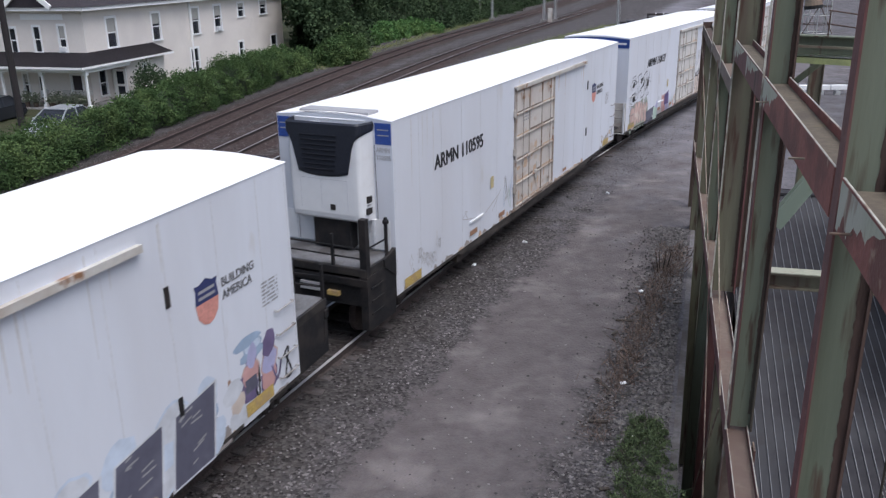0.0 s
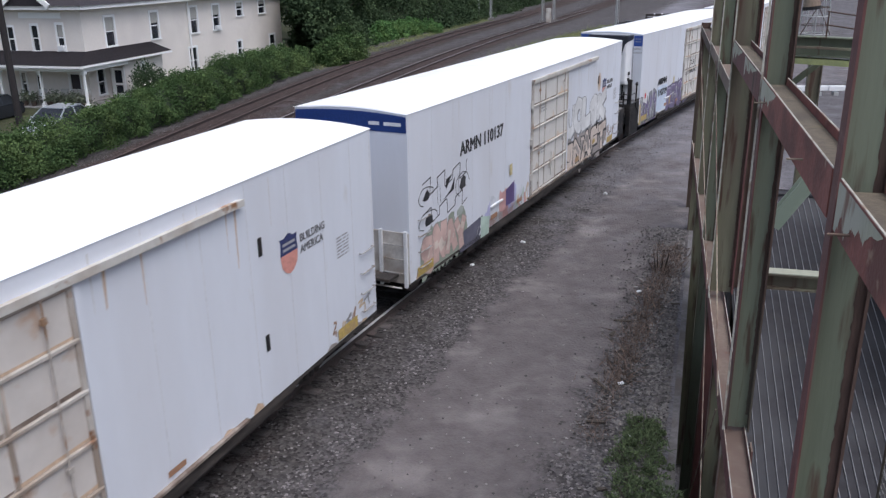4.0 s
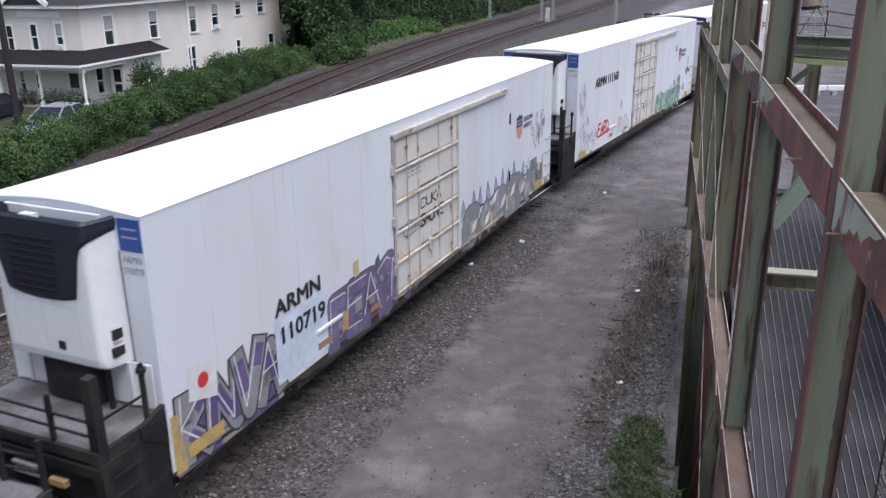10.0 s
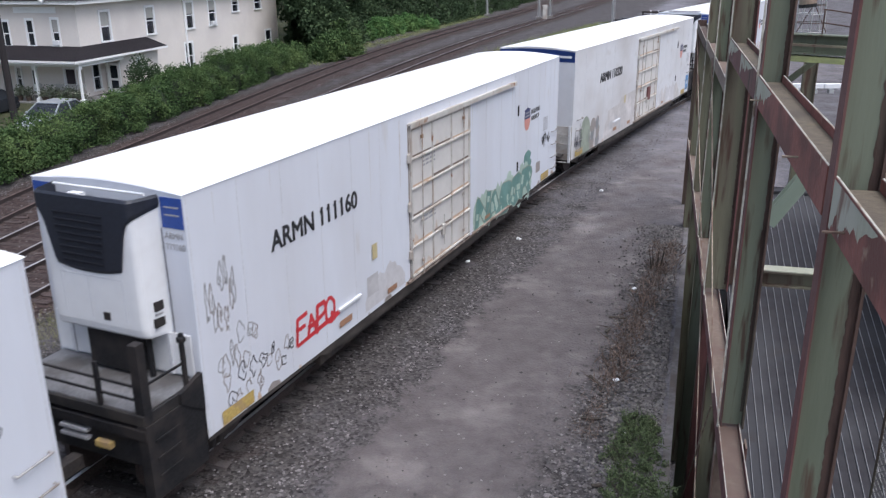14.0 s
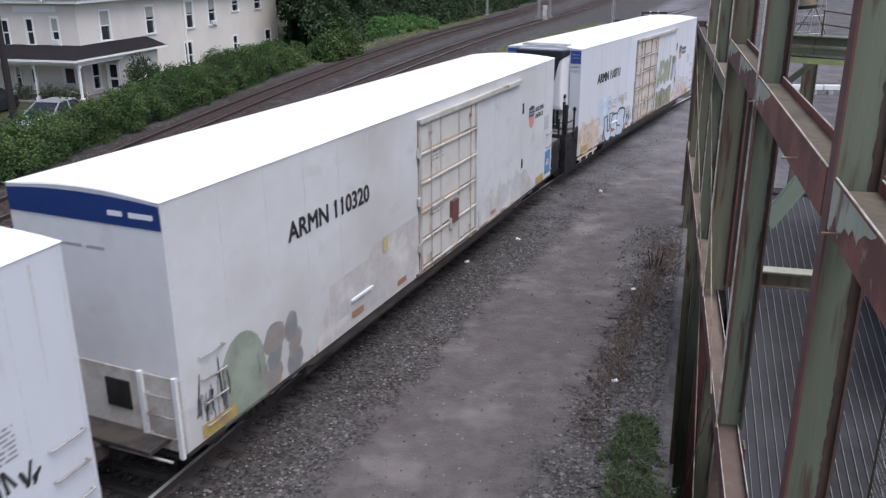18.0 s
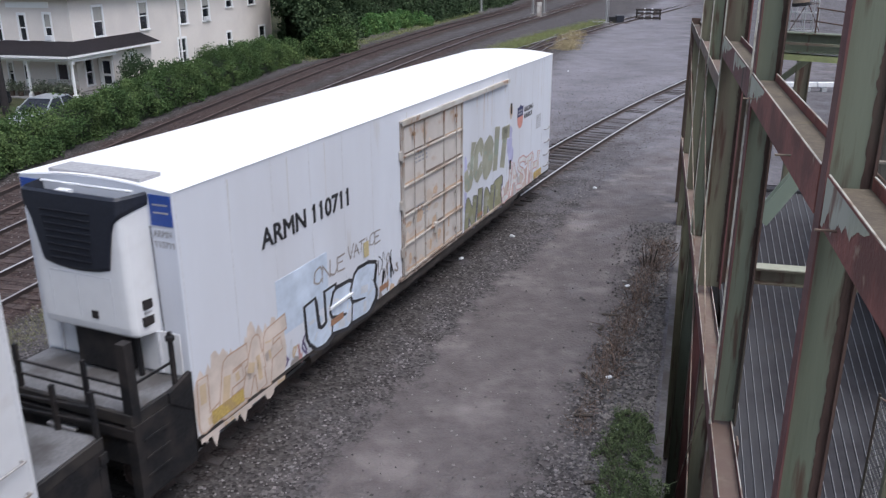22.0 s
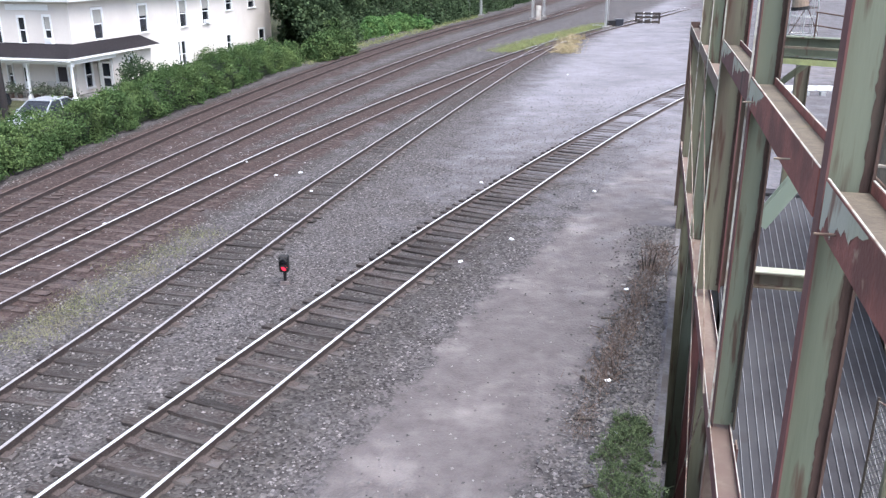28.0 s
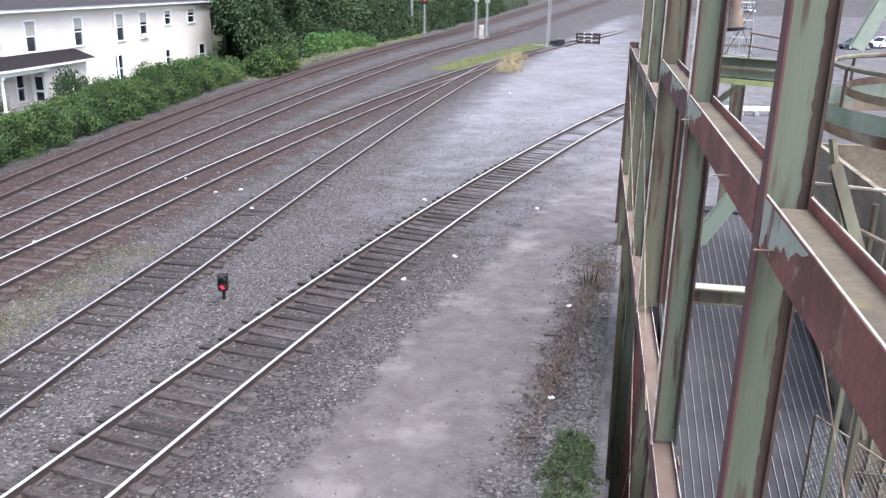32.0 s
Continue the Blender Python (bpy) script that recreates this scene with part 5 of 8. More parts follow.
    pts = [(-0.5, 1.66), (0.02, 1.3), (0.02, 1.98), (-0.5, 1.84)]
    f = [bm.verts.new((x, -HALF + 0.0, z)) for x, z in pts]
    g = [bm.verts.new((x, -HALF + 0.08, z)) for x, z in pts]
    bm.faces.new(f)
    bm.faces.new(g[::-1])
    for i in range(4):
        j = (i + 1) % 4
        bm.faces.new((f[j], f[i], g[i], g[j]))
    bmesh.ops.recalc_face_normals(bm, faces=bm.faces)
    part("gusset", bm, M["black_steel"], pf)
    part("corner_post", bar(bmesh.new(), (-1.15, -HALF + 0.12, 0.75), (-1.15, -HALF + 0.12, 2.95), 0.16), M["black_steel"], pf)
    part("inner_wall", boxed(-0.06, -0.035, -1.4, 1.4, 1.9, 2.6), M["unit_white"], pf, "white end wall above the platform")
    for y in (-1.0, 0.6, 1.05):
        part("wall_rib", boxed(-0.1, -0.062, y - 0.03, y + 0.03, 1.9, 2.6), M["seam_grey"], pf)
    part("hand_rail", bar(bmesh.new(), (-1.15, -HALF + 0.12, 2.25), (-0.28, -HALF + 0.1, 2.25), 0.03), M["black_steel"], pf)
    for z in (1.2, 1.33):
        part("print_bar", boxed(-1.286, -1.2, -0.3, 0.25, z, z + 0.05), M["letter_grey"], pf)
    for z in (0.75, 1.05, 1.35):
        part("step", boxed(-1.1, -0.6, -HALF + 0.0, -HALF + 0.2, z, z + 0.04), M["black_steel"], pf)
    part("yellow_placard", boxed(-1.29, -1.2, -0.75, -0.45, 1.15, 1.25), M["yellow"], pf)


def plain_end(car, seed):
    """The flat end: a blue band under the roof, corner posts, a ladder and a dark hatch."""
    bm = bmesh.new()
    us = np.linspace(-1, 1, 13)
    top = [bm.verts.new((-0.013, u * (HALF - 0.01), EAVE - 0.05 + 0.7 * (CROWN - EAVE) * (1 - u * u))) for u in us]
    low = [bm.verts.new((-0.013, u * (HALF - 0.01), 4.42)) for u in us]
    for i in range(12):
        bm.faces.new((low[i], low[i + 1], top[i + 1], top[i]))
    bmesh.ops.solidify(bm, geom=bm.faces[:], thickness=-0.012)
    part("blue_band", bm, M["blue_band"], car, "broad blue band under the roof edge")
    for y0, w in ((0.5, 0.3), (0.88, 0.48)):
        part("band_bar", boxed(-0.017, -0.011, -y0 - w, -y0 - w * 0.08, 4.56, 4.64), M["silver_pale"], car)
    for y, w in ((-0.35, 0.35), (0.1, 0.42), (0.58, 0.45)):
        part("print_bar", boxed(-0.006, 0.0, y, y + w, 3.98, 4.03), M["letter_grey"], car)
    part("lower_end", boxed(-0.02, 0.0, -HALF + 0.01, HALF - 0.01, SILL, 2.05), M["grey_dirt"], car, "grimy lower end wall")
    part("end_hatch", boxed(-0.05, -0.02, -0.5, 0.0, 1.35, 1.85, bevel=0.01), M["black_steel"], car)
    part("brake_platform", boxed(-0.5, 0.0, -1.2, 1.2, 0.95, 1.02), M["dark_grime"], car)
    for y in (-1.42, -0.75, 0.6):
        part("corner_post", boxed(-0.08, -0.02, y - 0.04, y + 0.04, 0.7, 2.1), M["silver_pale"], car)
    ladder(car, -1.35, -0.85, -0.02, [1.05, 1.4, 1.75], side=False)
    part("uncoupling_lever", rod(bmesh.new(), (-0.25, -1.4, 0.75), (-0.35, 0.3, 0.8), 0.02, seg=6), M["grey_dirt"], car)


def rear_end(car, unit, seed):
    if unit:
        before = set(car.children)
        unit_end(car, seed)
        for ob in car.children:
            if ob not in before:
                ob.matrix_local = Matrix.Translation((CAR_LEN, 0, 0)) @ Matrix.Rotation(math.pi, 4, "Z")
        coupler(car, CAR_LEN + 1.2, 1, 0.85)
    else:
        part("rear_wall", boxed(CAR_LEN, CAR_LEN + 0.02, -HALF + 0.01, HALF - 0.01, SILL, 2.0), M["grey_dirt"], car)
        coupler(car, CAR_LEN + 0.1, 1, 0.85)




def reefer(label, number, front, seed, s_front, rusty=False, stacked=False, rear_rungs=True, odd=False, shift=1.35, hull=None):
    car = thing("refrigerated_boxcar", label, "freight car", group="train of white freight cars")
    part("body", hull or HULL, None, car)
    for x in SEAM_PLACES:
        part("panel_joint", SEAMS, None, car, at=(x, 0, 0))
    part("roof", ROOF, None, car, "white ribbed roof, whiter than the sides")
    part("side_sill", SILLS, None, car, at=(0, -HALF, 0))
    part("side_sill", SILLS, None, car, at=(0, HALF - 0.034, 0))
    part("underframe", UNDER, None, car)
    bogie(car, 0.5 if front == "unit" else 2.3)
    bogie(car, CAR_LEN - (2.3 if front == "unit" else 0.5))
    o = 0.0 if front == "unit" else shift
    door(car, 7.42 + o, 10.98 + o, M["door_rusty"] if rusty else M["door_white"], o)
    if number and stacked:
        part("patch", boxed(2.78, 4.5, -HALF - 0.0115, -HALF - 0.0105, 0.9, 2.1), M["paint_icy"], car, "fresh pale patch behind the car number")
        letter(car, "ARMN", 2.82, 2.2, 0.3, M["letter_black"], y=-HALF - 0.02, width=1.5)
        letter(car, number, 2.88, 1.64, 0.31, M["letter_black"], y=-HALF - 0.02, width=1.45)
    elif number:
        letter(car, "ARMN " + number, 2.05 + o, 3.31, 0.35, M["letter_black"], width=3.0)
    if not odd:
        shield(car, o)
        part("hand_hold", boxed(14.95 + o, 15.05 + o, -HALF - 0.02, -HALF, 3.48, 3.8, bevel=0.004), M["black_steel"], car)
    part("lower_slot", boxed(14.95 + o, 15.05 + o, -HALF - 0.02, -HALF, 1.75, 2.05, bevel=0.004), M["black_steel"], car)
    r = random.Random(seed)
    bm = bmesh.new()
    rows_of_bars(bm, 17.6 + o * 0.7, 2.95, 0.5, 0.035, 7, -HALF - 0.005, 0, r)
    tagged(part("data_panel", bm, M["letter_grey"], car), kind="stuff")
    for x, z, w, h, k in ((4.1 + o, 1.0, 0.5, 0.14, "orange_mark"), (6.2 + o, 0.95, 0.45, 0.13, "orange_mark"), (17.45, 0.84, 0.85, 0.24, "yellow"), (0.35, 0.84, 0.85, 0.24, "yellow"), (5.55 + o, 1.98, 0.22, 0.34, "sand_label"), (12.2 + o, 0.98, 0.4, 0.1, "orange_mark")):
        part("placard", plated([(x, z), (x + w, z), (x + w, z + h), (x, z + h)], -HALF - 0.022), M[k], car)
    part("step_bracket", boxed(4.1 + o, 5.0 + o, -HALF - 0.05, -HALF, 1.36, 1.42, bevel=0.004), M["silver_pale"], car)
    bm = bmesh.new()
    for q in range(10):
        x, w, h = r.uniform(0.3, 18.8), r.uniform(0.015, 0.05), r.uniform(0.3, 1.6)
        plate(bm, [(x, EAVE - 0.1 - h), (x + w * 0.4, EAVE - 0.1 - h), (x + w, EAVE - 0.1), (x, EAVE - 0.1)], -HALF - 0.002, q % 2)
    for q in range(46):              # road film creeping up from the sill
        x, w, h = r.uniform(0.2, 18.9), r.uniform(0.05, 0.5), r.uniform(0.03, 0.2)
        plate(bm, [(x, SILL), (x + w, SILL), (x + w * 0.85, SILL + h * 0.6), (x + w * 0.4, SILL + h), (x + w * 0.1, SILL + h * 0.5)], -HALF - 0.0022 - 0.00003 * q, 3 if q % 3 else 2)
    for q in range(9):
        x, w, h = 7.2 + o + r.uniform(-0.4, 7.4), r.uniform(0.02, 0.07), r.uniform(0.3, 1.3)
        plate(bm, [(x, 4.46 - h), (x + w * 0.3, 4.46 - h), (x + w, 4.46), (x, 4.46)], -HALF - 0.0025, 2 if rusty else 1)
    tagged(part("grime", bm, [M["streak_pale"], M["streak_grey"], M["streak_rust"], M["paint_grime"]], car, "thin vertical streaks of grime"), kind="stuff")
    ladder(car, 18.55, 19.1, -HALF, [1.05, 1.45, 1.9, 2.35] if rear_rungs else [1.2], name="side_rung")
    if front == "unit":
        unit_end(car, seed, rusty)
        coupler(car, -1.25, -1, 1.1)
        letter(car, "ARMN", -1.1, 4.14, 0.1, M["letter_grey"], end=-0.006, width=0.34)
        letter(car, number, -1.1, 3.97, 0.1, M["letter_grey"], end=-0.006, width=0.34)
    else:
        plain_end(car, seed)
        ladder(car, 0.45, 1.0, -HALF, [1.05, 1.45, 1.85, 2.25], name="side_rung")
        coupler(car, -0.1, -1, 0.5)
    rear_end(car, front != "unit", seed + 50)
    FRONTS[car.name] = s_front
    return car


CARS, FRONTS = [], {}


def car_of(*a, **k):
    CARS.append(reefer(*a, **k))
    return CARS[-1]


c = car_of("white refrigerated boxcar with grey and blue graffiti along its sill", "", "plain", 11, -0.52 - CAR_LEN, shift=0.88)
graffiti(c, 5, 10.4, 16.9, 0.7, 2.05, ["sky", "icy", "mist"], "bubble", 7)
slant_blocks(c, 10.4, 0.68, 1.86, 5, 0.98, 0.3, 0.2, "slate", "mist", 4)
graffiti(c, 7, 15.3, 17.0, 0.66, 1.7, ["ink", "slate", "grime"], "buff", 2)
graffiti(c, 6, 16.9, 17.5, 0.8, 1.65, ["bone", "mist", "bone"], "bubble", 1)
graffiti(c, 9, 17.4, 18.5, 1.0, 2.1, ["pink", "violet", "rose", "lilac"], "bubble", 2)
graffiti(c, 6, 17.3, 18.1, 1.8, 2.25, ["sky", "sky", "icy"], "bubble", 1)
graffiti(c, 8, 17.0, 18.9, 0.8, 1.9, ["brown", "violet", "ink"], "line", 6)
part("pale_plate", plated([(17.35, 0.72), (18.15, 0.72), (18.15, 1.02), (17.35, 1.12)], -HALF - 0.009), M["paint_mist"], c)
part("grey_block", plated([(17.5, 1.25), (17.85, 1.25), (17.85, 1.5), (17.5, 1.5)], -HALF - 0.0095), M["paint_slate"], c)
c = car_of("white refrigerated boxcar, lightly tagged, with a cooling unit at its end", "110595", "unit", 12, 3.73, rusty=True)
graffiti(c, 21, 0.7, 2.3, 0.8, 1.75, ["fog", "grey", "fog"], "loops", 14)
graffiti(c, 22, 3.6, 6.8, 1.0, 2.0, ["fog"], "tag", 3)
graffiti(c, 24, 6.4, 7.3, 0.9, 2.1, ["sky", "grey", "mint"], "tag", 4)
graffiti(c, 23, 17.2, 18.9, 0.8, 1.5, ["brown", "sand", "grey"], "line", 6)
c = car_of("white refrigerated boxcar with a blue end band and heavy graffiti", "110137", "plain", 13, 24.82, shift=0.82)
stepped_figure(c, 0.7, 3.3, 1.7, 3.35, 31)
graffiti(c, 32, 0.9, 3.6, 0.75, 1.8, ["moss", "sage", "pink"], "buff", 3)
piece(c, "SNAY", 1.0, 3.55, 0.72, 1.75, "pink", "grime", "bone", None, "moss", seed=3, fat=0.44, edge=0.025, lean=-0.1, arch=0.14)
graffiti(c, 28, 2.5, 3.5, 1.45, 1.95, ["grime", "moss", "sage"], "bubble", 2)
part("slate_block", plated([(3.2, 0.66), (4.75, 0.66), (4.75, 1.32), (3.2, 1.2)], -HALF - 0.006), M["paint_slate"], c, "dark slate painted block")
graffiti(c, 39, 3.3, 4.7, 0.72, 1.15, ["fog", "grey", "pale"], "line", 6)
graffiti(c, 33, 4.6, 8.3, 0.64, 2.05, ["lilac", "mist", "rose"], "buff", 4)
graffiti(c, 30, 4.9, 7.9, 0.66, 1.25, ["rose", "pink", "fog"], "buff", 5)
part("violet_block", plated([(6.5, 1.1), (7.2, 1.1), (7.2, 1.75), (6.5, 1.6)], -HALF - 0.009), M["paint_violetdeep"], c)
part("mint_block", plated([(4.6, 0.66), (5.2, 0.66), (5.25, 1.15), (4.6, 1.3)], -HALF - 0.009), M["paint_mint"], c)
graffiti(c, 29, 7.2, 8.3, 0.7, 1.5, ["mint", "sand", "grey"], "line", 5)
piece(c, "UOLGK", 12.1, 17.2, 1.95, 3.3, "fogwhite", "steelgrey", None, None, None, seed=5, fat=0.4, edge=0.03, lean=0.05, lap=0.14, drop=0.09)
piece(c, "SNAFT", 12.15, 17.5, 0.74, 1.95, "bone", "ink", "grime", None, "grime", seed=6, fat=0.34, edge=0.07, lean=0.1, lap=0.12, drop=0.08)
part("yellow_dash", plated([(13.0, 0.95), (13.6, 0.95), (13.5, 1.15), (13.1, 1.12)], -HALF - 0.014), M["yellow"], c)
part("yellow_dash", plated([(15.3, 1.2), (15.7, 1.25), (15.6, 1.4), (15.3, 1.36)], -HALF - 0.014), M["yellow"], c)
stain(c, 15.95, 3.64, 0.34)
graffiti(c, 36, 17.4, 19.0, 0.9, 1.8, ["brown", "grime"], "line", 6)
graffiti(c, 34, 9.1, 10.0, 1.6, 2.6, ["mist", "icy"], "buff", 2)
slide_paint(c, -0.38)
c = car_of("white refrigerated boxcar covered low down in grey and violet graffiti", "110719", "unit", 14, 47.48, stacked=True)
graffiti(c, 41, 0.1, 2.9, 0.64, 1.9, ["slate", "violetdeep", "grime"], "buff", 4)
part("yellow_corner", plated([(0.06, 0.7), (0.32, 0.7), (0.22, 1.7), (0.06, 1.7)], -HALF - 0.012), M["yellow"], c)
part("pale_patch", plated([(0.5, 1.75), (1.15, 1.55), (1.2, 2.15), (0.55, 2.35)], -HALF - 0.012), M["paint_fogwhite"], c)
dot(c, 0.85, 1.97, 0.13, "paint_red")
piece(c, "KNVA", 0.2, 2.85, 0.68, 2.15, "steelgrey", "ink", "violetdeep", "fogwhite", None, seed=7, fat=0.5, edge=0.04, lean=0.1, lap=0.3)
graffiti(c, 40, 0.2, 2.8, 0.7, 1.3, ["sand", "mist", "violet"], "line", 6)
graffiti(c, 42, 4.55, 8.9, 0.64, 2.5, ["violetdeep", "violet", "maroon", "slate"], "buff", 5)
piece(c, "PEAGNS", 4.55, 8.5, 0.7, 2.1, "violet", "slate", "steelgrey", "fogwhite", None, seed=8, fat=0.5, edge=0.05, lean=0.1, lap=0.55)
graffiti(c, 47, 4.6, 8.6, 0.66, 1.5, ["sand", "mist", "bone", "ink"], "line", 9)
part("yellow_dash", plated([(5.0, 1.0), (5.25, 1.0), (5.3, 1.4), (5.05, 1.4)], -HALF - 0.014), M["yellow"], c)
graffiti(c, 43, 8.2, 10.4, 0.9, 1.9, ["ink", "bone", "clay"], "line", 9)
piece(c, "DUKA", 8.75, 9.9, 2.55, 2.85, "ink", None, seed=31, fat=0.16, lean=0.1, y=-HALF - 0.034)
piece(c, "SAUNE", 8.7, 10.0, 2.12, 2.46, "ink", None, seed=32, fat=0.2, lean=0.1, y=-HALF - 0.034)
piece(c, "G", 7.8, 8.4, 2.05, 2.5, "grime", None, seed=33, fat=0.1, y=-HALF - 0.034)
graffiti(c, 46, 7.6, 8.6, 1.1, 2.3, ["maroon", "violet", "violetdeep"], "bubble", 1)
pr = random.Random(43)
for i in range(9):
    x, w, h = 11.5 + i * 0.58 + pr.uniform(-0.12, 0.12), pr.uniform(0.3, 0.55), pr.uniform(0.3, 0.6)
    tri = [(x - w / 2, 1.5), (x + w / 2, 1.55), (x + pr.uniform(-0.1, 0.12), 1.75 + h)]
    pk = part("graffiti_peak", plated(tri, -HALF - 0.004 - 0.0002 * i), M["paint_sky"], c, "pale blue sprayed peak")
    bm = bmesh.new()
    stroke(bm, [tri[0], tri[2], tri[1]], 0.035, -HALF - 0.007 - 0.0002 * i, 0)
    part("peak_outline", bm, M["paint_violet"], pk)
bm = bmesh.new()
stroke(bm, [(11.4 + i * 0.28, 1.6 + 0.14 * noise.noise(Vector((i * 0.7, 4, 0)))) for i in range(20)], 0.05, -HALF - 0.011, 0)
part("graffiti_outline", bm, M["paint_ink"], c)
part("icy_shape", plated([(11.3, 0.75), (11.9, 0.75), (12.1, 1.5), (11.75, 1.45), (11.55, 1.75), (11.5, 1.4), (11.25, 1.35)], -HALF - 0.005), M["paint_sky"], c)
graffiti(c, 48, 11.25, 17.0, 0.64, 1.6, ["steelgrey", "grey"], "buff", 5)
piece(c, "SAPEN", 11.35, 16.9, 0.68, 1.85, "steelgrey", "slate", "grey", None, None, seed=9, fat=0.42, edge=0.03, lean=0.25, lap=0.1, y=-HALF - 0.013)
for i, (x, z) in enumerate(((11.9, 1.0), (12.9, 0.95), (13.5, 1.4), (14.2, 1.1), (15.1, 1.25), (16.0, 1.1))):
    part("pale_gap", plated([(x, z), (x + 0.3, z + 0.05), (x + 0.5, z + 0.35), (x + 0.15, z + 0.25)], -HALF - 0.0175), M["paint_fogwhite"], c)
    if i % 2:
        part("sand_dash", plated([(x + 0.5, z - 0.2), (x + 0.64, z - 0.2), (x + 0.66, z + 0.25), (x + 0.52, z + 0.25)], -HALF - 0.0178), M["paint_sand"], c)
piece(c, "TH", 16.95, 18.2, 0.8, 1.9, "steelgrey", "slate", None, None, None, seed=10, fat=0.4, edge=0.025, y=-HALF - 0.013)
part("sand_stripe", plated([(18.25, 0.8), (18.42, 0.8), (18.42, 1.9), (18.25, 1.9)], -HALF - 0.006), M["paint_sand"], c)
graffiti(c, 44, 17.1, 18.5, 2.2, 3.5, ["ink"], "loops", 9)
graffiti(c, 45, 16.6, 17.4, 1.75, 2.2, ["ink", "grey"], "tag", 5)
c = car_of("white refrigerated boxcar with thin black tags and a small red tag", "111160", "unit", 15, 69.70)
graffiti(c, 51, 0.25, 1.0, 2.2, 3.75, ["grey", "grime"], "loops", 9)
graffiti(c, 50, 0.4, 1.5, 1.5, 2.5, ["grey", "grime"], "loops", 8)
piece(c, "FAPQ", 2.6, 3.95, 1.22, 1.85, "red", None, None, None, None, seed=2, fat=0.24, lean=0.1)
part("red_stroke", plated([(2.6, 1.22), (4.15, 1.3), (4.2, 1.42), (2.65, 1.3)], -HALF - 0.006), M["paint_red"], c)
graffiti(c, 53, 0.5, 2.5, 0.9, 1.75, ["grime", "ink"], "loops", 14)
part("grey_block", plated([(5.3, 1.2), (5.8, 1.2), (5.8, 1.65), (5.3, 1.65)], -HALF - 0.006), M["paint_fog"], c)
graffiti(c, 56, 5.2, 7.1, 0.9, 1.9, ["buffed"], "buff", 2)
graffiti(c, 54, 11.6, 16.2, 0.68, 1.5, ["mint", "sage"], "buff", 5)
piece(c, "NASGR", 11.5, 16.3, 0.74, 1.75, "teal", "moss", "mint", None, "mint", seed=11, fat=0.36, edge=0.035, lean=0.25, lap=0.12)
graffiti(c, 58, 11.6, 16.4, 0.72, 1.6, ["moss", "mint", "slate"], "line", 8)
graffiti(c, 57, 15.6, 16.4, 1.3, 2.2, ["teal", "teal"], "bubble", 1)
part("dark_block", plated([(16.9, 1.25), (17.35, 1.25), (17.35, 1.6), (16.9, 1.6)], -HALF - 0.006), M["paint_grime"], c)
graffiti(c, 55, 17.4, 18.4, 1.9, 2.6, ["ink"], "line", 5)
c = car_of("dusty white refrigerated boxcar with a blue end band and buffed patches", "110320", "plain", 16, 90.87, shift=1.0, hull=HULL_DUSTY)
graffiti(c, 64, 4.2, 8.6, 0.72, 2.4, ["buffed_warm", "buffed", "buffed_warm"], "buff", 4)
part("buffed_patch", plated([(4.3, 0.78), (4.3, 2.0), (5.9, 2.06), (6.1, 2.3), (8.5, 2.35), (8.5, 0.78)], -HALF - 0.0045), M["paint_buffed_warm"], c, "beige overpainted patch")
part("notice_box", boxed(10.58, 10.98, -HALF - 0.12, -HALF - 0.03, 1.6, 2.2, bevel=0.01), M["steel_maroon"], c, "dark maroon box on the door")
graffiti(c, 67, 12.35, 12.85, 0.8, 1.35, ["ink", "sky", "fogwhite"], "bubble", 1)
part("sage_arch", plated([(1.3, 0.75)] + [(1.3 + 0.6 * (1 - math.cos(a)), 1.5 + 0.72 * math.sin(a)) for a in np.linspace(0, math.pi, 13)] + [(2.5, 0.75)], -HALF - 0.006), M["paint_moss"], c, "rounded grey-green painted arch")
graffiti(c, 61, 2.4, 3.7, 0.74, 2.0, ["sage", "grime", "steelgrey"], "bubble", 2)
graffiti(c, 63, 1.35, 2.6, 0.8, 1.9, ["steelgrey", "grime"], "line", 6)
graffiti(c, 62, 0.65, 1.5, 0.8, 2.3, ["ink", "slate"], "tag", 9)
for x, z, w, h in ((4.9, 1.15, 0.55, 0.35), (5.7, 1.2, 0.4, 0.4), (6.3, 0.95, 0.35, 0.5)):
    part("grey_block", plated([(x, z), (x + w, z), (x + w, z + h), (x, z + h)], -HALF - 0.008), M["paint_fog"], c)
graffiti(c, 65, 12.6, 17.6, 0.72, 2.1, ["buffed", "buffed_warm", "buffed"], "buff", 4)
part("blue_patch", boxed(18.5, 19.1, -HALF - 0.006, -HALF, 0.95, 1.75), M["paint_skydeep"], c, "blue painted patch with a pale square")
part("pale_square", boxed(18.62, 18.95, -HALF - 0.009, -HALF, 1.25, 1.45), M["paint_icy"], c)
graffiti(c, 66, 17.8, 19.0, 1.7, 2.8, ["fog"], "tag", 5)
slide_paint(c, -0.4)
c = car_of("white refrigerated boxcar with a rust-stained door and mixed graffiti", "110711", "unit", 17, 113.3, rusty=True)
graffiti(c, 71, 0.05, 2.45, 0.64, 2.2, ["bone", "sand"], "buff", 3)
piece(c, "LEAF", 0.1, 2.45, 0.7, 1.85, "bone", "clay", "sand", None, "bone", seed=12, fat=0.4, edge=0.03, lean=0.2, arch=0.1)
part("buffed_patch", boxed(2.35, 4.1, -HALF - 0.005, -HALF, 1.5, 2.6), M["paint_icy"], c, "plain pale-blue painted-over patch")
graffiti(c, 70, 11.0, 11.4, 1.4, 2.9, ["lilac", "lilac"], "bubble", 1)
graffiti(c, 78, 2.4, 3.5, 0.7, 1.5, ["violet", "mist", "sand", "rose"], "line", 7)
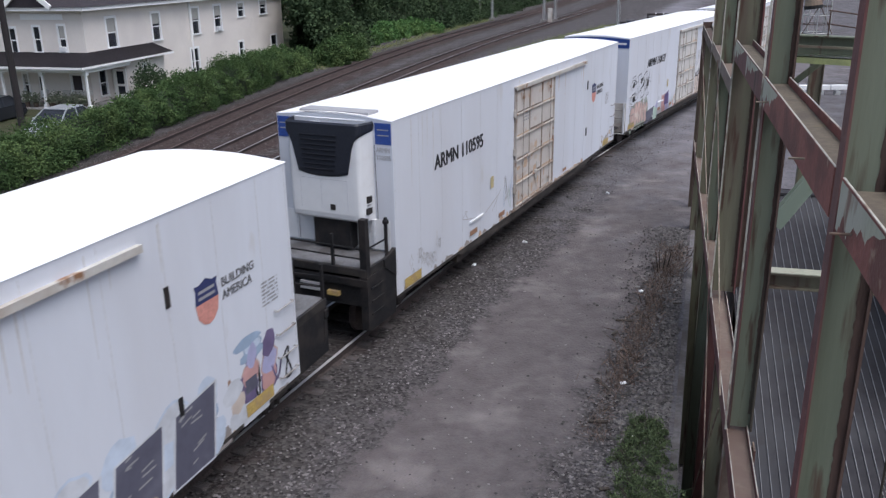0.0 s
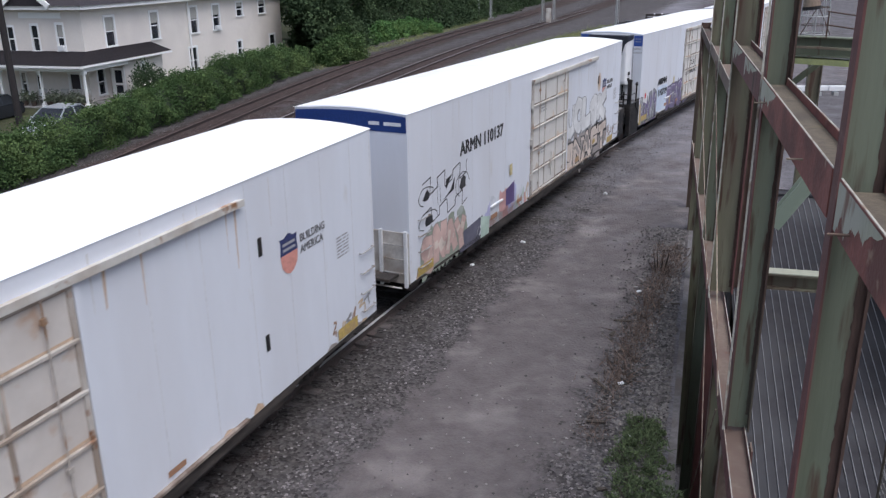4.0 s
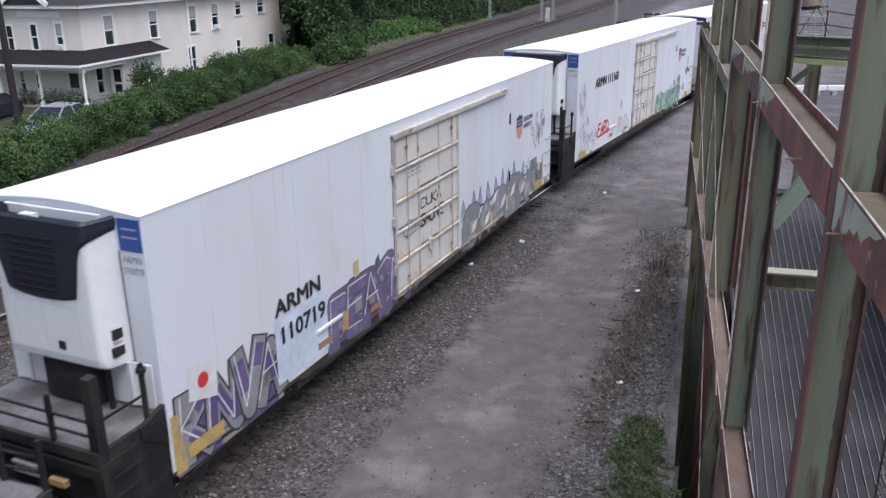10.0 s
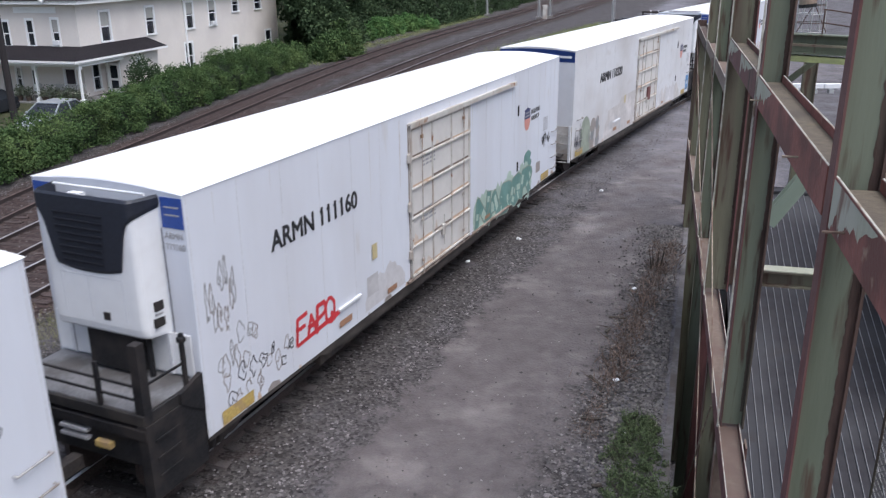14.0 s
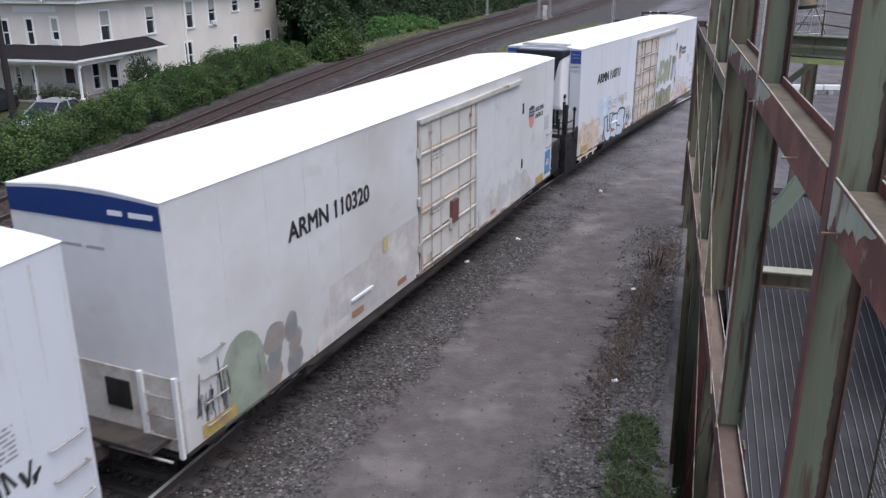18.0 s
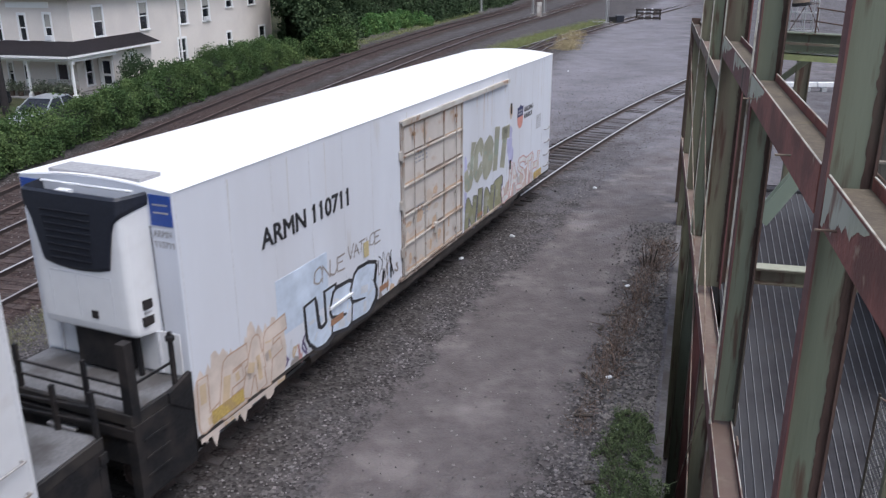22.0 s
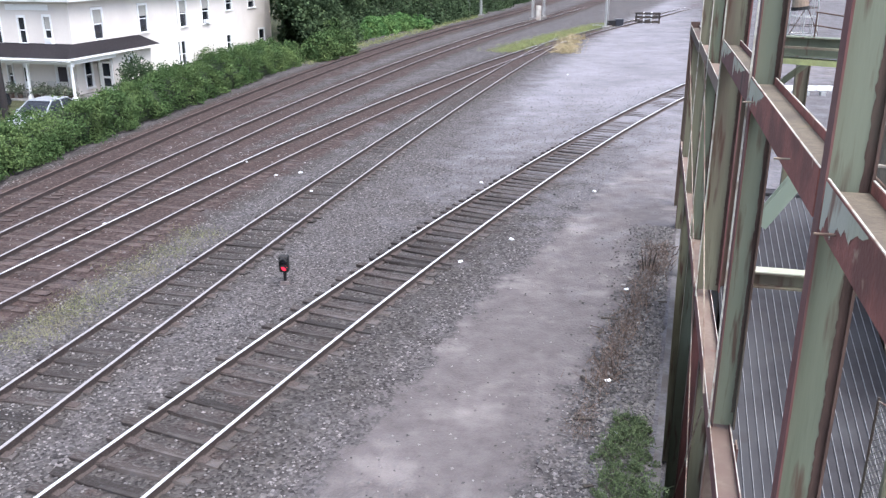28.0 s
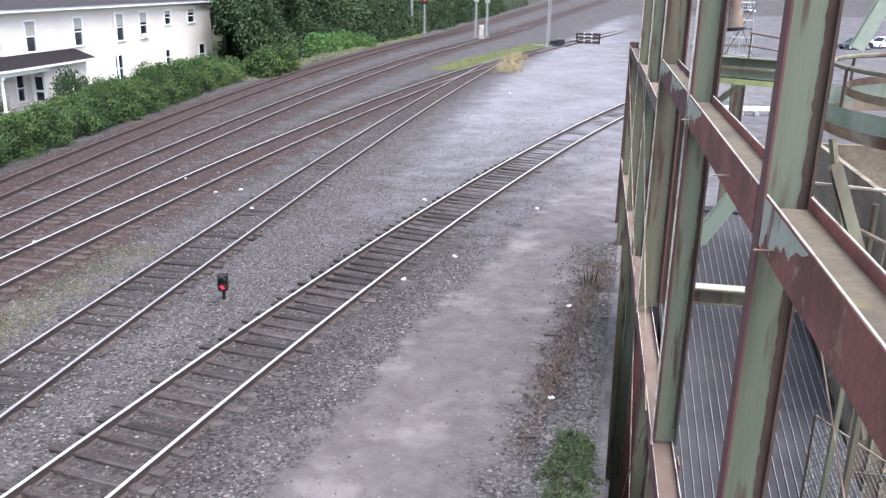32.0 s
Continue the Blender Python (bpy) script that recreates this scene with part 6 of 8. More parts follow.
graffiti(c, 72, 3.3, 6.2, 0.66, 1.3, ["ink", "slate"], "buff", 4)
piece(c, "USS", 3.3, 5.9, 0.72, 1.85, "icy", "ink", "mist", None, None, seed=13, fat=0.34, edge=0.08, lean=0.1, drop=0.08)
piece(c, "ONUE", 3.6, 4.75, 2.02, 2.4, "grime", None, seed=17, fat=0.12, lean=0.2, y=-HALF - 0.006)
piece(c, "VATICE", 4.9, 6.3, 2.12, 2.45, "grime", None, seed=18, fat=0.12, lean=0.2, y=-HALF - 0.006)
graffiti(c, 73, 5.2, 6.9, 1.3, 2.0, ["grey", "grime", "ink"], "tag", 9)
graffiti(c, 79, 5.7, 7.1, 0.75, 1.9, ["ink", "grime", "icy"], "line", 8)
piece(c, "JCGIT", 11.2, 14.75, 1.95, 3.3, "khaki", "fogwhite", "moss", None, None, seed=14, fat=0.52, edge=0.015, lean=0.2, lap=0.06)
stain(c, 15.0, 3.62, 0.22)
piece(c, "NINE", 11.3, 14.2, 0.8, 1.85, "olive", "slate", "khaki", None, None, seed=15, fat=0.42, edge=0.025, lean=0.15, drop=0.07)
graffiti(c, 74, 14.2, 17.4, 0.74, 1.8, ["bone", "pink", "fog"], "buff", 4)
piece(c, "JASTH", 14.3, 17.9, 0.8, 1.95, "fogwhite", "rose", "bone", None, None, seed=16, fat=0.22, edge=0.035, lean=0.1)
graffiti(c, 77, 14.7, 15.3, 1.9, 3.1, ["lilac", "lilac"], "bubble", 1)


# ---- the steel frame beside the yard ----
def fp(r, d, z):
    """A point of the frame: metres along it, across it, and up."""
    p = DIR * r + LAT * d
    return Vector((p.x, p.y, z))


D0, D1 = 1.1, 1.38          # the two flange faces
steel = thing("steel_frame", "weathered green steel frame of riveted columns and beams", "steel frame")


def column(r, z0, z1, web, left, right, name="column", d0=D0, d1=D1, wl=0.2, wr=0.24, tl=0.016, tr=0.024, label=""):
    """An upright H section: web across the frame's line, its two flanges painted and worn each in its own way."""
    prof = ((d0, -wl / 2), (d0 + tl, -wl / 2), (d0 + tl, -0.008), (d1 - tr, -0.008), (d1 - tr, -wr / 2), (d1, -wr / 2),
            (d1, wr / 2), (d1 - tr, wr / 2), (d1 - tr, 0.008), (d0 + tl, 0.008), (d0 + tl, wl / 2), (d0, wl / 2))
    bm = bmesh.new()
    zs = np.linspace(z0, z1, 5)
    rings = [[bm.verts.new(fp(r + q, d, z)) for d, q in prof] for z in zs]
    for a, b in zip(rings[:-1], rings[1:]):
        for k in range(12):
            bm.faces.new((a[k], a[(k + 1) % 12], b[(k + 1) % 12], b[k])).material_index = 0 if k in (2, 8) else 2 if 3 <= k <= 7 else 1
    bm.faces.new(rings[0][::-1])
    bm.faces.new(rings[-1])
    bmesh.ops.recalc_face_normals(bm, faces=bm.faces)
    return part(name, bm, [M[web], M[left], M[right]], steel, label)


def rust_margin(r, z0, z1, d1, seed, wide=0.05, wl=0.008):
    """Bare rust along one edge of a column's web, its inner border eaten into the paint unevenly."""
    n = 420
    v, f = [], []
    for i in range(n):
        z = z0 + (z1 - z0) * i / (n - 1)
        w = wide * max(0.12, 0.9 + 0.12 * noise.noise(Vector((seed * 3.3, z * 0.5, 0))) + 0.1 * noise.noise(Vector((seed * 7.1, z * 2.2, 2))) + 0.22 * noise.noise(Vector((seed * 5.7, z * 19, 7))))
        v += [fp(r - wl - 0.003, d1 - w, z), fp(r - wl - 0.003, d1, z)]
        if i:
            f.append((2 * i - 2, 2 * i - 1, 2 * i + 1, 2 * i))
    part("rust_margin", mesh_from("rust_margin", v, f, M["steel_dark"]), None, steel, "dark flaking rust along the web")


column(5.6, PIT, 10.5, "steel_green", "steel_maroon", "steel_dark", d1=1.4, wl=0.18, wr=0.09, tr=0.02, label="pale green column with dark rusty flanges")
column(10.4, 2.4, 10.5, "steel_green", "steel_maroon", "steel_dark", d0=1.13, d1=1.42)
column(15.1, 2.5, 10.5, "steel_streaked", "steel_streaked", "steel_maroon", d1=1.5)
column(18.6, PIT, 10.5, "steel_green", "steel_streaked", "steel_streaked")
column(22.6, PIT, 10.5, "steel_streaked", "steel_streaked", "steel_dark")
column(29.6, PIT, 6.3, "steel_dark", "steel_dark", "steel_dark", label="dark short end column")
column(27.0, PIT, 6.0, "steel_streaked", "steel_dark", "steel_dark")
column(10.4, PIT, 2.12, "steel_pink", "steel_tan", "steel_maroon", "lower_column", d1=1.5, label="tan rusty lower column")
column(15.1, PIT, 2.12, "steel_maroon", "steel_dark", "steel_dark", "lower_column", label="dark red lower column")
column(12.9, PIT, 2.12, "steel_streaked", "steel_dark", "steel_dark", "lower_column")
rust_margin(5.6, -2.0, 10.4, 1.38, 1, 0.06)
rust_margin(10.4, 2.6, 10.4, 1.396, 2, 0.04)
rust_margin(15.1, 2.6, 10.4, 1.476, 3, 0.05)
rust_margin(18.6, 1.0, 10.4, 1.356, 4, 0.05)
rust_margin(22.6, 1.0, 10.4, 1.356, 5, 0.06)


def trough(r0, r1, ztop, web, fl, h=0.33, d0=D0, d1=D1, name="girt", label=""):
    """Two upright plates with a level web riveted between them, a hand's width below their edges."""
    web_bm = bar(bmesh.new(), fp(r0, (d0 + d1) / 2, ztop - 0.085), fp(r1, (d0 + d1) / 2, ztop - 0.085), d1 - d0 - 0.04, 0.016)
    g = part(name, web_bm, M[web], steel, label)
    for d in (d0 + 0.01, d1 - 0.01):
        part("flange", bar(bmesh.new(), fp(r0, d, ztop - h / 2), fp(r1, d, ztop - h / 2), 0.02, h), M[fl], g)
        part("worn_edge", bar(bmesh.new(), fp(r0, d, ztop + 0.003), fp(r1, d, ztop + 0.003), 0.012, 0.006), M["steel_edge"], g)
    return g


trough(0.9, 5.46, 7.0, "steel_brown", "steel_rust", label="red rusty beam laid on its side")
trough(5.74, 10.27, 7.0, "steel_brown", "steel_rust")
trough(10.53, 14.97, 7.0, "steel_brown", "steel_maroon")
trough(15.23, 18.47, 6.3, "steel_pink", "steel_pink", h=0.25)
trough(18.73, 22.47, 6.3, "steel_pink", "steel_pink", h=0.25)
trough(22.73, 29.44, 6.2, "steel_dark", "steel_dark", h=0.25)
trough(8.6, 29.4, 2.42, "steel_pink", "steel_maroon", h=0.28, name="lower_girt", label="lower rusty beam with pale worn edges")


def flaked_paint(r0, r1, ztop, h, seed, face=D0, deep=1.0):
    """Old pale paint still holding near a joint, its lower edge flaked away unevenly."""
    n = 70
    rs = np.linspace(r0, r1, n)
    v, f = [], []
    for i, r in enumerate(rs):
        u = (i + 0.5) / n
        fray = 0.75 + 0.5 * noise.noise(Vector((seed * 9.1 + i * 0.11, 0, 0))) + 0.22 * noise.noise(Vector((seed * 5.3 + i * 0.6, 4, 0)))
        z = ztop - h * min(1.0, max(0.03, deep * 1.25 * u ** 0.8 * fray))
        v += [fp(r, face, ztop), fp(r, face, z)]
        if i:
            f.append((2 * i - 2, 2 * i, 2 * i + 1, 2 * i - 1))
    part("flaked_paint", mesh_from("flaked_paint", v, f, M["steel_pale"]), None, steel, "pale flaking paint on the beam")


flaked_paint(4.3, 5.45, 6.99, 0.31, 1, D0 - 0.003)
flaked_paint(8.9, 10.25, 6.99, 0.3, 2, D0 - 0.003)
flaked_paint(11.0, 12.7, 6.99, 0.3, 3, D0 - 0.003, 0.7)
flaked_paint(13.2, 14.95, 6.99, 0.3, 4, D0 - 0.003, 0.8)
for r, z in ((5.0, 6.78), (6.9, 6.8), (9.7, 6.8)):
    bm = bmesh.new()
    rod(bm, fp(r, D0 - 0.12, z), fp(r, D0, z), 0.009, seg=6)
    part("bolt", bm, M["steel_tan"], steel)
# braces and cross members
bm = bmesh.new()
hbeam(bm, fp(10.45, 1.42, 4.5), fp(10.45, 2.9, 4.5), (0, 0, 1), 0.2, 0.2)
part("cross_strut", bm, M["steel_streaked"], steel)
part("strut_top", bar(bmesh.new(), fp(10.45, 1.42, 4.61), fp(10.45, 2.9, 4.61), 0.2, 0.012), M["steel_pale"], steel)
bm = bmesh.new()
hbeam(bm, fp(12.0, 1.62, 4.75), fp(12.0, 2.15, 5.6), DIR, 0.2, 0.2)
part("knee_brace", bm, M["steel_mint"], steel, "pale green knee brace")
for a, b in ((fp(15.4, D0 - 0.02, 2.4), fp(29.5, D0 - 0.02, 6.0)), (fp(11.2, D0 - 0.03, 2.4), fp(19.2, D0 - 0.03, 6.2)), (fp(9.0, D0 - 0.03, -2.5), fp(15.4, D0 - 0.03, 2.3)), (fp(15.3, D0 - 0.05, -2.5), fp(11.0, D0 - 0.05, 2.3))):
    part("tie_rod", rod(bmesh.new(), a, b, 0.012, seg=6), M["steel_tan"], steel)
for r in (10.28, 14.98, 18.48, 22.48):
    part("edge_angle", bar(bmesh.new(), fp(r, D0 - 0.01, 2.4), fp(r, D0 - 0.01, 10.4), 0.016, 0.022, up=LAT), M["steel_edge"], steel)

# ---- the rear frame with its cross girder, ladder cage and lamp ----
rear = thing("rear_steel_frame", "green cross girder on dark columns behind the frame", "steel frame")
bm = bmesh.new()
hbeam(bm, fp(16.0, 1.7, 6.86), fp(16.0, 3.3, 6.8), (0, 0, 1), 0.34, 0.3)
part("girder", bm, M["steel_green"], rear)
part("ledge", bar(bmesh.new(), fp(15.82, 1.7, 6.85), fp(15.82, 3.3, 6.79), 0.06, 0.04), M["steel_streaked"], rear)
part("lower_flange", bar(bmesh.new(), fp(16.0, 1.7, 6.62), fp(16.0, 3.3, 6.54), 0.3, 0.1), M["steel_lime"], rear, "yellow-green lower flange")
for r, d, z1, mt in ((16.6, 1.75, 6.4, "steel_dark"), (21.4, 3.42, 5.95, "steel_streaked")):
    bm = bmesh.new()
    hbeam(bm, fp(r, d, PIT), fp(r, d, z1), LAT, 0.3 if r > 20 else 0.2, 0.2)
    part("column", bm, M[mt], rear)
bm = bmesh.new()
hbeam(bm, fp(16.5, 2.2, 6.05), fp(16.5, 2.7, 6.5), DIR, 0.1, 0.1)
part("brace", bm, M["steel_green"], rear)
for z in (7.2, 7.42):
    part("railing", rod(bmesh.new(), fp(15.9, 2.62, z), fp(15.9, 3.3, z - 0.1), 0.012, seg=6), M["steel_dark"], rear)
for d in (2.65, 3.2):
    part("rail_post", rod(bmesh.new(), fp(15.9, d, 7.0), fp(15.9, d, 7.42), 0.014, seg=6), M["steel_dark"], rear)

cage = thing("ladder_cage", "thin wire safety cage of a ladder on the girder", "ladder")
cc = fp(16.3, 2.5, 0)
for k, z in enumerate(np.arange(7.02, 7.95, 0.15)):
    bm = bmesh.new()
    rr = 0.25 - 0.008 * k
    rings = [[bm.verts.new((cc.x + (rr + du) * math.cos(a), cc.y + (rr + du) * math.sin(a), z + dz)) for du, dz in ((-0.007, 0), (0, 0.007), (0.007, 0), (0, -0.007))] for a in np.linspace(0, 2 * math.pi, 16, endpoint=False)]
    for q, w in zip(rings, rings[1:] + rings[:1]):
        for j in range(4):
            bm.faces.new((q[j], q[(j + 1) % 4], w[(j + 1) % 4], w[j]))
    part("hoop", bm, M["steel_dark"] if k % 2 else M["mast_grey"], cage)
for a in np.linspace(0, 2 * math.pi, 11)[:-1]:
    q = Vector((math.cos(a), math.sin(a), 0))
    part("strap", rod(bmesh.new(), cc + q * 0.25 + Vector((0, 0, 7.0)), cc + q * 0.2 + Vector((0, 0, 7.95)), 0.008, seg=4), M["mast_grey"], cage)
for s0, s1 in ((-1, 1), (1, -1)):
    part("stay", rod(bmesh.new(), fp(16.1, 2.5 + 0.24 * s0, 7.02), fp(16.1, 2.5 + 0.2 * s1, 7.9), 0.007, seg=4), M["steel_dark"], cage)
lamp = thing("floodlight", "grey bell-shaped floodlight with a dark rim", "lamp")
la, lb = fp(14.0, 2.03, 8.0), fp(14.0, 2.08, 7.6)
part("bell", rod(bmesh.new(), la, lb, 0.085, 0.125, seg=16), M["steel_tan"], lamp)
part("rim", rod(bmesh.new(), lb, lb + (lb - la).normalized() * 0.05, 0.13, 0.135, seg=16), M["black_steel"], lamp)
part("arm", rod(bmesh.new(), la, fp(15.3, 1.5, 8.9), 0.025, seg=6), M["steel_dark"], lamp)

# ---- round tank top with railing, struts and a wire fence, past the near column ----
hop = thing("round_hopper", "pale green curved hopper with an open railing", "hopper")
hc = fp(9.0, 4.2, 0)


def arc(rad, a0, a1, n=26):
    return [Vector((hc.x + rad * math.cos(radians(a)), hc.y + rad * math.sin(radians(a)), 0)) for a in np.linspace(a0, a1, n)]


def ring_band(name, rad0, z0, rad1, z1, mat, label=""):
    """One curved sheet between two arcs, with a little thickness."""
    bm = bmesh.new()
    a = [bm.verts.new(p + Vector((0, 0, z0))) for p in arc(rad0, 95, 300)]
    b = [bm.verts.new(p + Vector((0, 0, z1))) for p in arc(rad1, 95, 300)]
    for i in range(len(a) - 1):
        bm.faces.new((a[i], a[i + 1], b[i + 1], b[i]))
    bmesh.ops.solidify(bm, geom=bm.faces[:], thickness=0.025)
    return part(name, bm, M[mat], hop, label)


ring_band("rim", 1.95, 6.98, 1.97, 7.16, "steel_mint", "pale green curved rim plate")
ring_band("cone", 1.95, 6.98, 1.9, 6.86, "steel_tan", "tan rusty conical hopper edge")
ring_band("inner_band", 1.72, 7.2, 1.72, 7.28, "steel_tan", "rusty tan inner band")
for z, rad in ((7.5, 0.026),):
    bm = bmesh.new()
    c = arc(1.86, 95, 300)
    for p, q in zip(c, c[1:]):
        rod(bm, p + Vector((0, 0, z)), q + Vector((0, 0, z)), rad, seg=6)
    part("railing", bm, M["steel_streaked"], hop)
for p in arc(1.86, 100, 295, 9):
    part("rail_post", rod(bmesh.new(), p + Vector((0, 0, 7.1)), p + Vector((0, 0, 7.5)), 0.018, seg=6), M["steel_dark"], hop)
for a in (120, 190, 260):
    p = arc(1.4, a, a + 1, 2)[0]
    part("leg", bar(bmesh.new(), p + Vector((0, 0, PIT)), p + Vector((0, 0, 5.9)), 0.06), M["steel_streaked"], hop)
    part("inner_shelf", bar(bmesh.new(), p + Vector((0, 0, 7.05)), hc + Vector((0, 0, 7.05)), 0.5, 0.04), M["steel_streaked"], hop)
bm = bmesh.new()
hbeam(bm, fp(8.4, 2.3, 7.7), fp(8.4, 2.82, 8.95), DIR, 0.09, 0.12)
part("brace", bm, M["steel_mint"], hop)
bm = bmesh.new()
hbeam(bm, fp(8.1, 2.2, 6.7), fp(7.3, 2.9, 4.6), DIR, 0.13, 0.1)
part("lower_brace", bm, M["steel_streaked"], hop)
part("cross_rod", rod(bmesh.new(), fp(8.2, 2.0, 6.5), fp(8.2, 3.4, 6.42), 0.018, seg=6), M["steel_edge"], hop)
part("cross_rod", rod(bmesh.new(), fp(8.2, 2.05, 6.4), fp(7.6, 2.9, 5.6), 0.014, seg=6), M["steel_tan"], hop)
part("tie_rod", rod(bmesh.new(), fp(8.0, 2.3, 5.0), fp(6.6, 2.75, 2.6), 0.009, seg=6), M["steel_tan"], hop)
for a, z0, z1 in ((150, 6.7, 3.6), (200, 6.6, 3.2), (235, 6.6, 3.0)):
    p, q = arc(1.75, a, a + 1, 2)[0], arc(1.1, a + 28, a + 29, 2)[0]
    part("strut", bar(bmesh.new(), p + Vector((0, 0, z0)), q + Vector((0, 0, z1)), 0.07, 0.05), M["steel_streaked"], hop)
part("lower_ring", rod(bmesh.new(), arc(1.7, 120, 121, 2)[0] + Vector((0, 0, 5.6)), arc(1.7, 250, 251, 2)[0] + Vector((0, 0, 5.5)), 0.03, seg=6), M["steel_tan"], hop)

# bin added to cover bright ground, standing in for mesh and yard clutter
bin_ = thing("rusty_bin", "tall ribbed grey-brown rusty bin, added in place of mesh and clutter", "storage bin")
part("front", bar(bmesh.new(), fp(13.2, 5.75, -0.4), fp(13.3, 5.75, -0.4), 2.5, 11.2), M["bin_side"], bin_)
part("side", bar(bmesh.new(), fp(13.3, 4.55, -0.4), fp(18.0, 4.55, -0.4), 0.1, 11.2), M["bin_side"], bin_)
part("back", bar(bmesh.new(), fp(17.9, 5.8, -0.4), fp(18.0, 5.8, -0.4), 2.5, 11.2), M["bin_side"], bin_)
for d in np.arange(4.6, 6.95, 0.26):
    part("rib", bar(bmesh.new(), fp(13.16, d, -5.9), fp(13.16, d, 5.2), 0.05, 0.05), M["steel_tan"] if int(d * 50) % 3 == 0 else M["steel_streaked"], bin_)
for z in (0.6, 2.2, 3.8, 5.15):
    part("band", bar(bmesh.new(), fp(13.12, 4.5, z), fp(13.12, 7.0, z), 0.05, 0.09), M["steel_dark"], bin_)

fence = thing("wire_fence", "grey chain-link fence panel on thin posts", "fence")
f0, f1 = fp(10.4, 3.1, 0), fp(8.0, 4.4, 0)
bm = bmesh.new()
run = (f1 - f0).length
ud = (f1 - f0).normalized()
for k in np.arange(-2.6, run, 0.1):
    for sgn in (1, -1):
        a0, a1 = max(0.0, k), min(run, k + 2.6)
        z0, z1 = (a0 - k, a1 - k)
        if a1 > a0:
            za, zb = (z0, z1) if sgn > 0 else (2.6 - z0, 2.6 - z1)
            bar(bm, f0 + ud * a0 + Vector((0, 0, 0.4 + za)), f0 + ud * a1 + Vector((0, 0, 0.4 + zb)), 0.006)
tagged(part("wire", bm, M["mesh_wire"], fence), kind="stuff")
for u in (0, 0.5, 1):
    q = f0 + ud * run * u
    part("post", rod(bmesh.new(), q + Vector((0, 0, PIT)), q + Vector((0, 0, 3.05)), 0.018, seg=8), M["steel_dark"], fence)
for z in (0.4, 3.0):
    part("rail", rod(bmesh.new(), f0 + Vector((0, 0, z)), f1 + Vector((0, 0, z)), 0.014, seg=6), M["steel_tan"], fence)
dump = thing("scrap_heap", "brown heap of rubble and scrap beside the shed", "scrap heap")
q = random.Random(8)
hv, hf = [], []
for i in range(15):
    for j in range(15):
        p = fp(5.5 + i * 0.62, 4.35 + j * 0.6, 0)
        hv.append((p.x, p.y, PIT + 3.4 + 1.3 * noise.noise(Vector((i * 0.4, j * 0.4, 2))) + 0.5 * noise.noise(Vector((i * 1.3, j * 1.3, 5)))))
        if i and j:
            a = i * 15 + j
            hf.append((a - 16, a - 15, a, a - 1))
part("heap", mesh_from("heap", hv, hf, M["yard_clutter"]), None, dump)
for i in range(40):
    p = fp(q.uniform(6, 13.5), q.uniform(4.6, 12), PIT + q.uniform(3.6, 4.8))
    part("scrap_piece", bar(bmesh.new(), p, p + Vector((q.uniform(-0.8, 0.8), q.uniform(-0.8, 0.8), q.uniform(-0.3, 0.4))), q.uniform(0.06, 0.25), 0.05), M[q.choice(("rust_pile", "steel_tan", "far_white", "steel_dark"))], dump)

# ---- low shed with a ribbed metal roof in the sunk yard ----
shed = thing("metal_shed", "low shed with a grey ribbed metal roof", "shed")
R0, R1, ZA, ZB, DA, DB = 9.6, 20.6, 0.35, 2.95, 1.62, 4.4
bm = bmesh.new()
bar(bm, fp(R0, (DA + DB) / 2, ZA), fp(R1, (DA + DB) / 2, ZB), DB - DA, 0.06)
part("roof", bm, M["roof_metal"], shed, "grey ribbed metal roof")
for i, d in enumerate(np.arange(DA + 0.05, DB, 0.14)):
    part("roof_rib", bar(bmesh.new(), fp(R0, d, ZA + 0.045), fp(R1, d, ZB + 0.045), 0.009, 0.02), M["roof_rib"], shed)
part("ridge_cap", bar(bmesh.new(), fp(R1, DA, ZB + 0.05), fp(R1, DB, ZB + 0.05), 0.3, 0.05), M["roof_metal"], shed)
bm = bmesh.new()
for (ra, da), (rb, db) in (((R0 + 0.3, DA + 0.15), (R1 - 0.3, DA + 0.15)), ((R0 + 0.3, DB - 0.15), (R1 - 0.3, DB - 0.15))):
    pts = [fp(ra, da, PIT), fp(rb, db, PIT), fp(rb, db, ZB - 0.15), fp(ra, da, ZA)]
    bm.faces.new([bm.verts.new(p) for p in pts])
for r, z in ((R0 + 0.3, ZA), (R1 - 0.3, ZB - 0.15)):
    bm.faces.new([bm.verts.new(p) for p in (fp(r, DA + 0.15, PIT), fp(r, DB - 0.15, PIT), fp(r, DB - 0.15, z), fp(r, DA + 0.15, z))])
bmesh.ops.solidify(bm, geom=bm.faces[:], thickness=0.1)
part("walls", bm, M["concrete"], shed)

# ---- retaining wall along the sunk yard ----
bm = bmesh.new()
bar(bm, WALL_LAT * 0.06 + WALL_DIR * 1.0 + Vector((0, 0, -3.07)), WALL_LAT * 0.06 + WALL_DIR * 33 + Vector((0, 0, -3.03)), 0.14, 6.0)
tagged(part("retaining_wall", bm, M["wall_grey"]), "grey-brown concrete retaining wall along the sunk yard", "wall", kind="structure")


# ---- the house across the tracks ----
HZ = 0.0                                   # ground level at the house
house = thing("house", "two-storey beige clapboard house with a white-posted porch", "house")
HT = Matrix.Translation((-22.7, 52.5, 0)) @ Matrix.Rotation(radians(-14), 4, "Z")   # local x right, y back


def hbox(name, x0, x1, y0, y1, z0, z1, mat, parent=None, label="", bevel=0.0):
    return part(name, boxed(x0, x1, y0, y1, z0, z1, bevel=bevel), M[mat], parent or house, label, at=HT if parent is None else None)


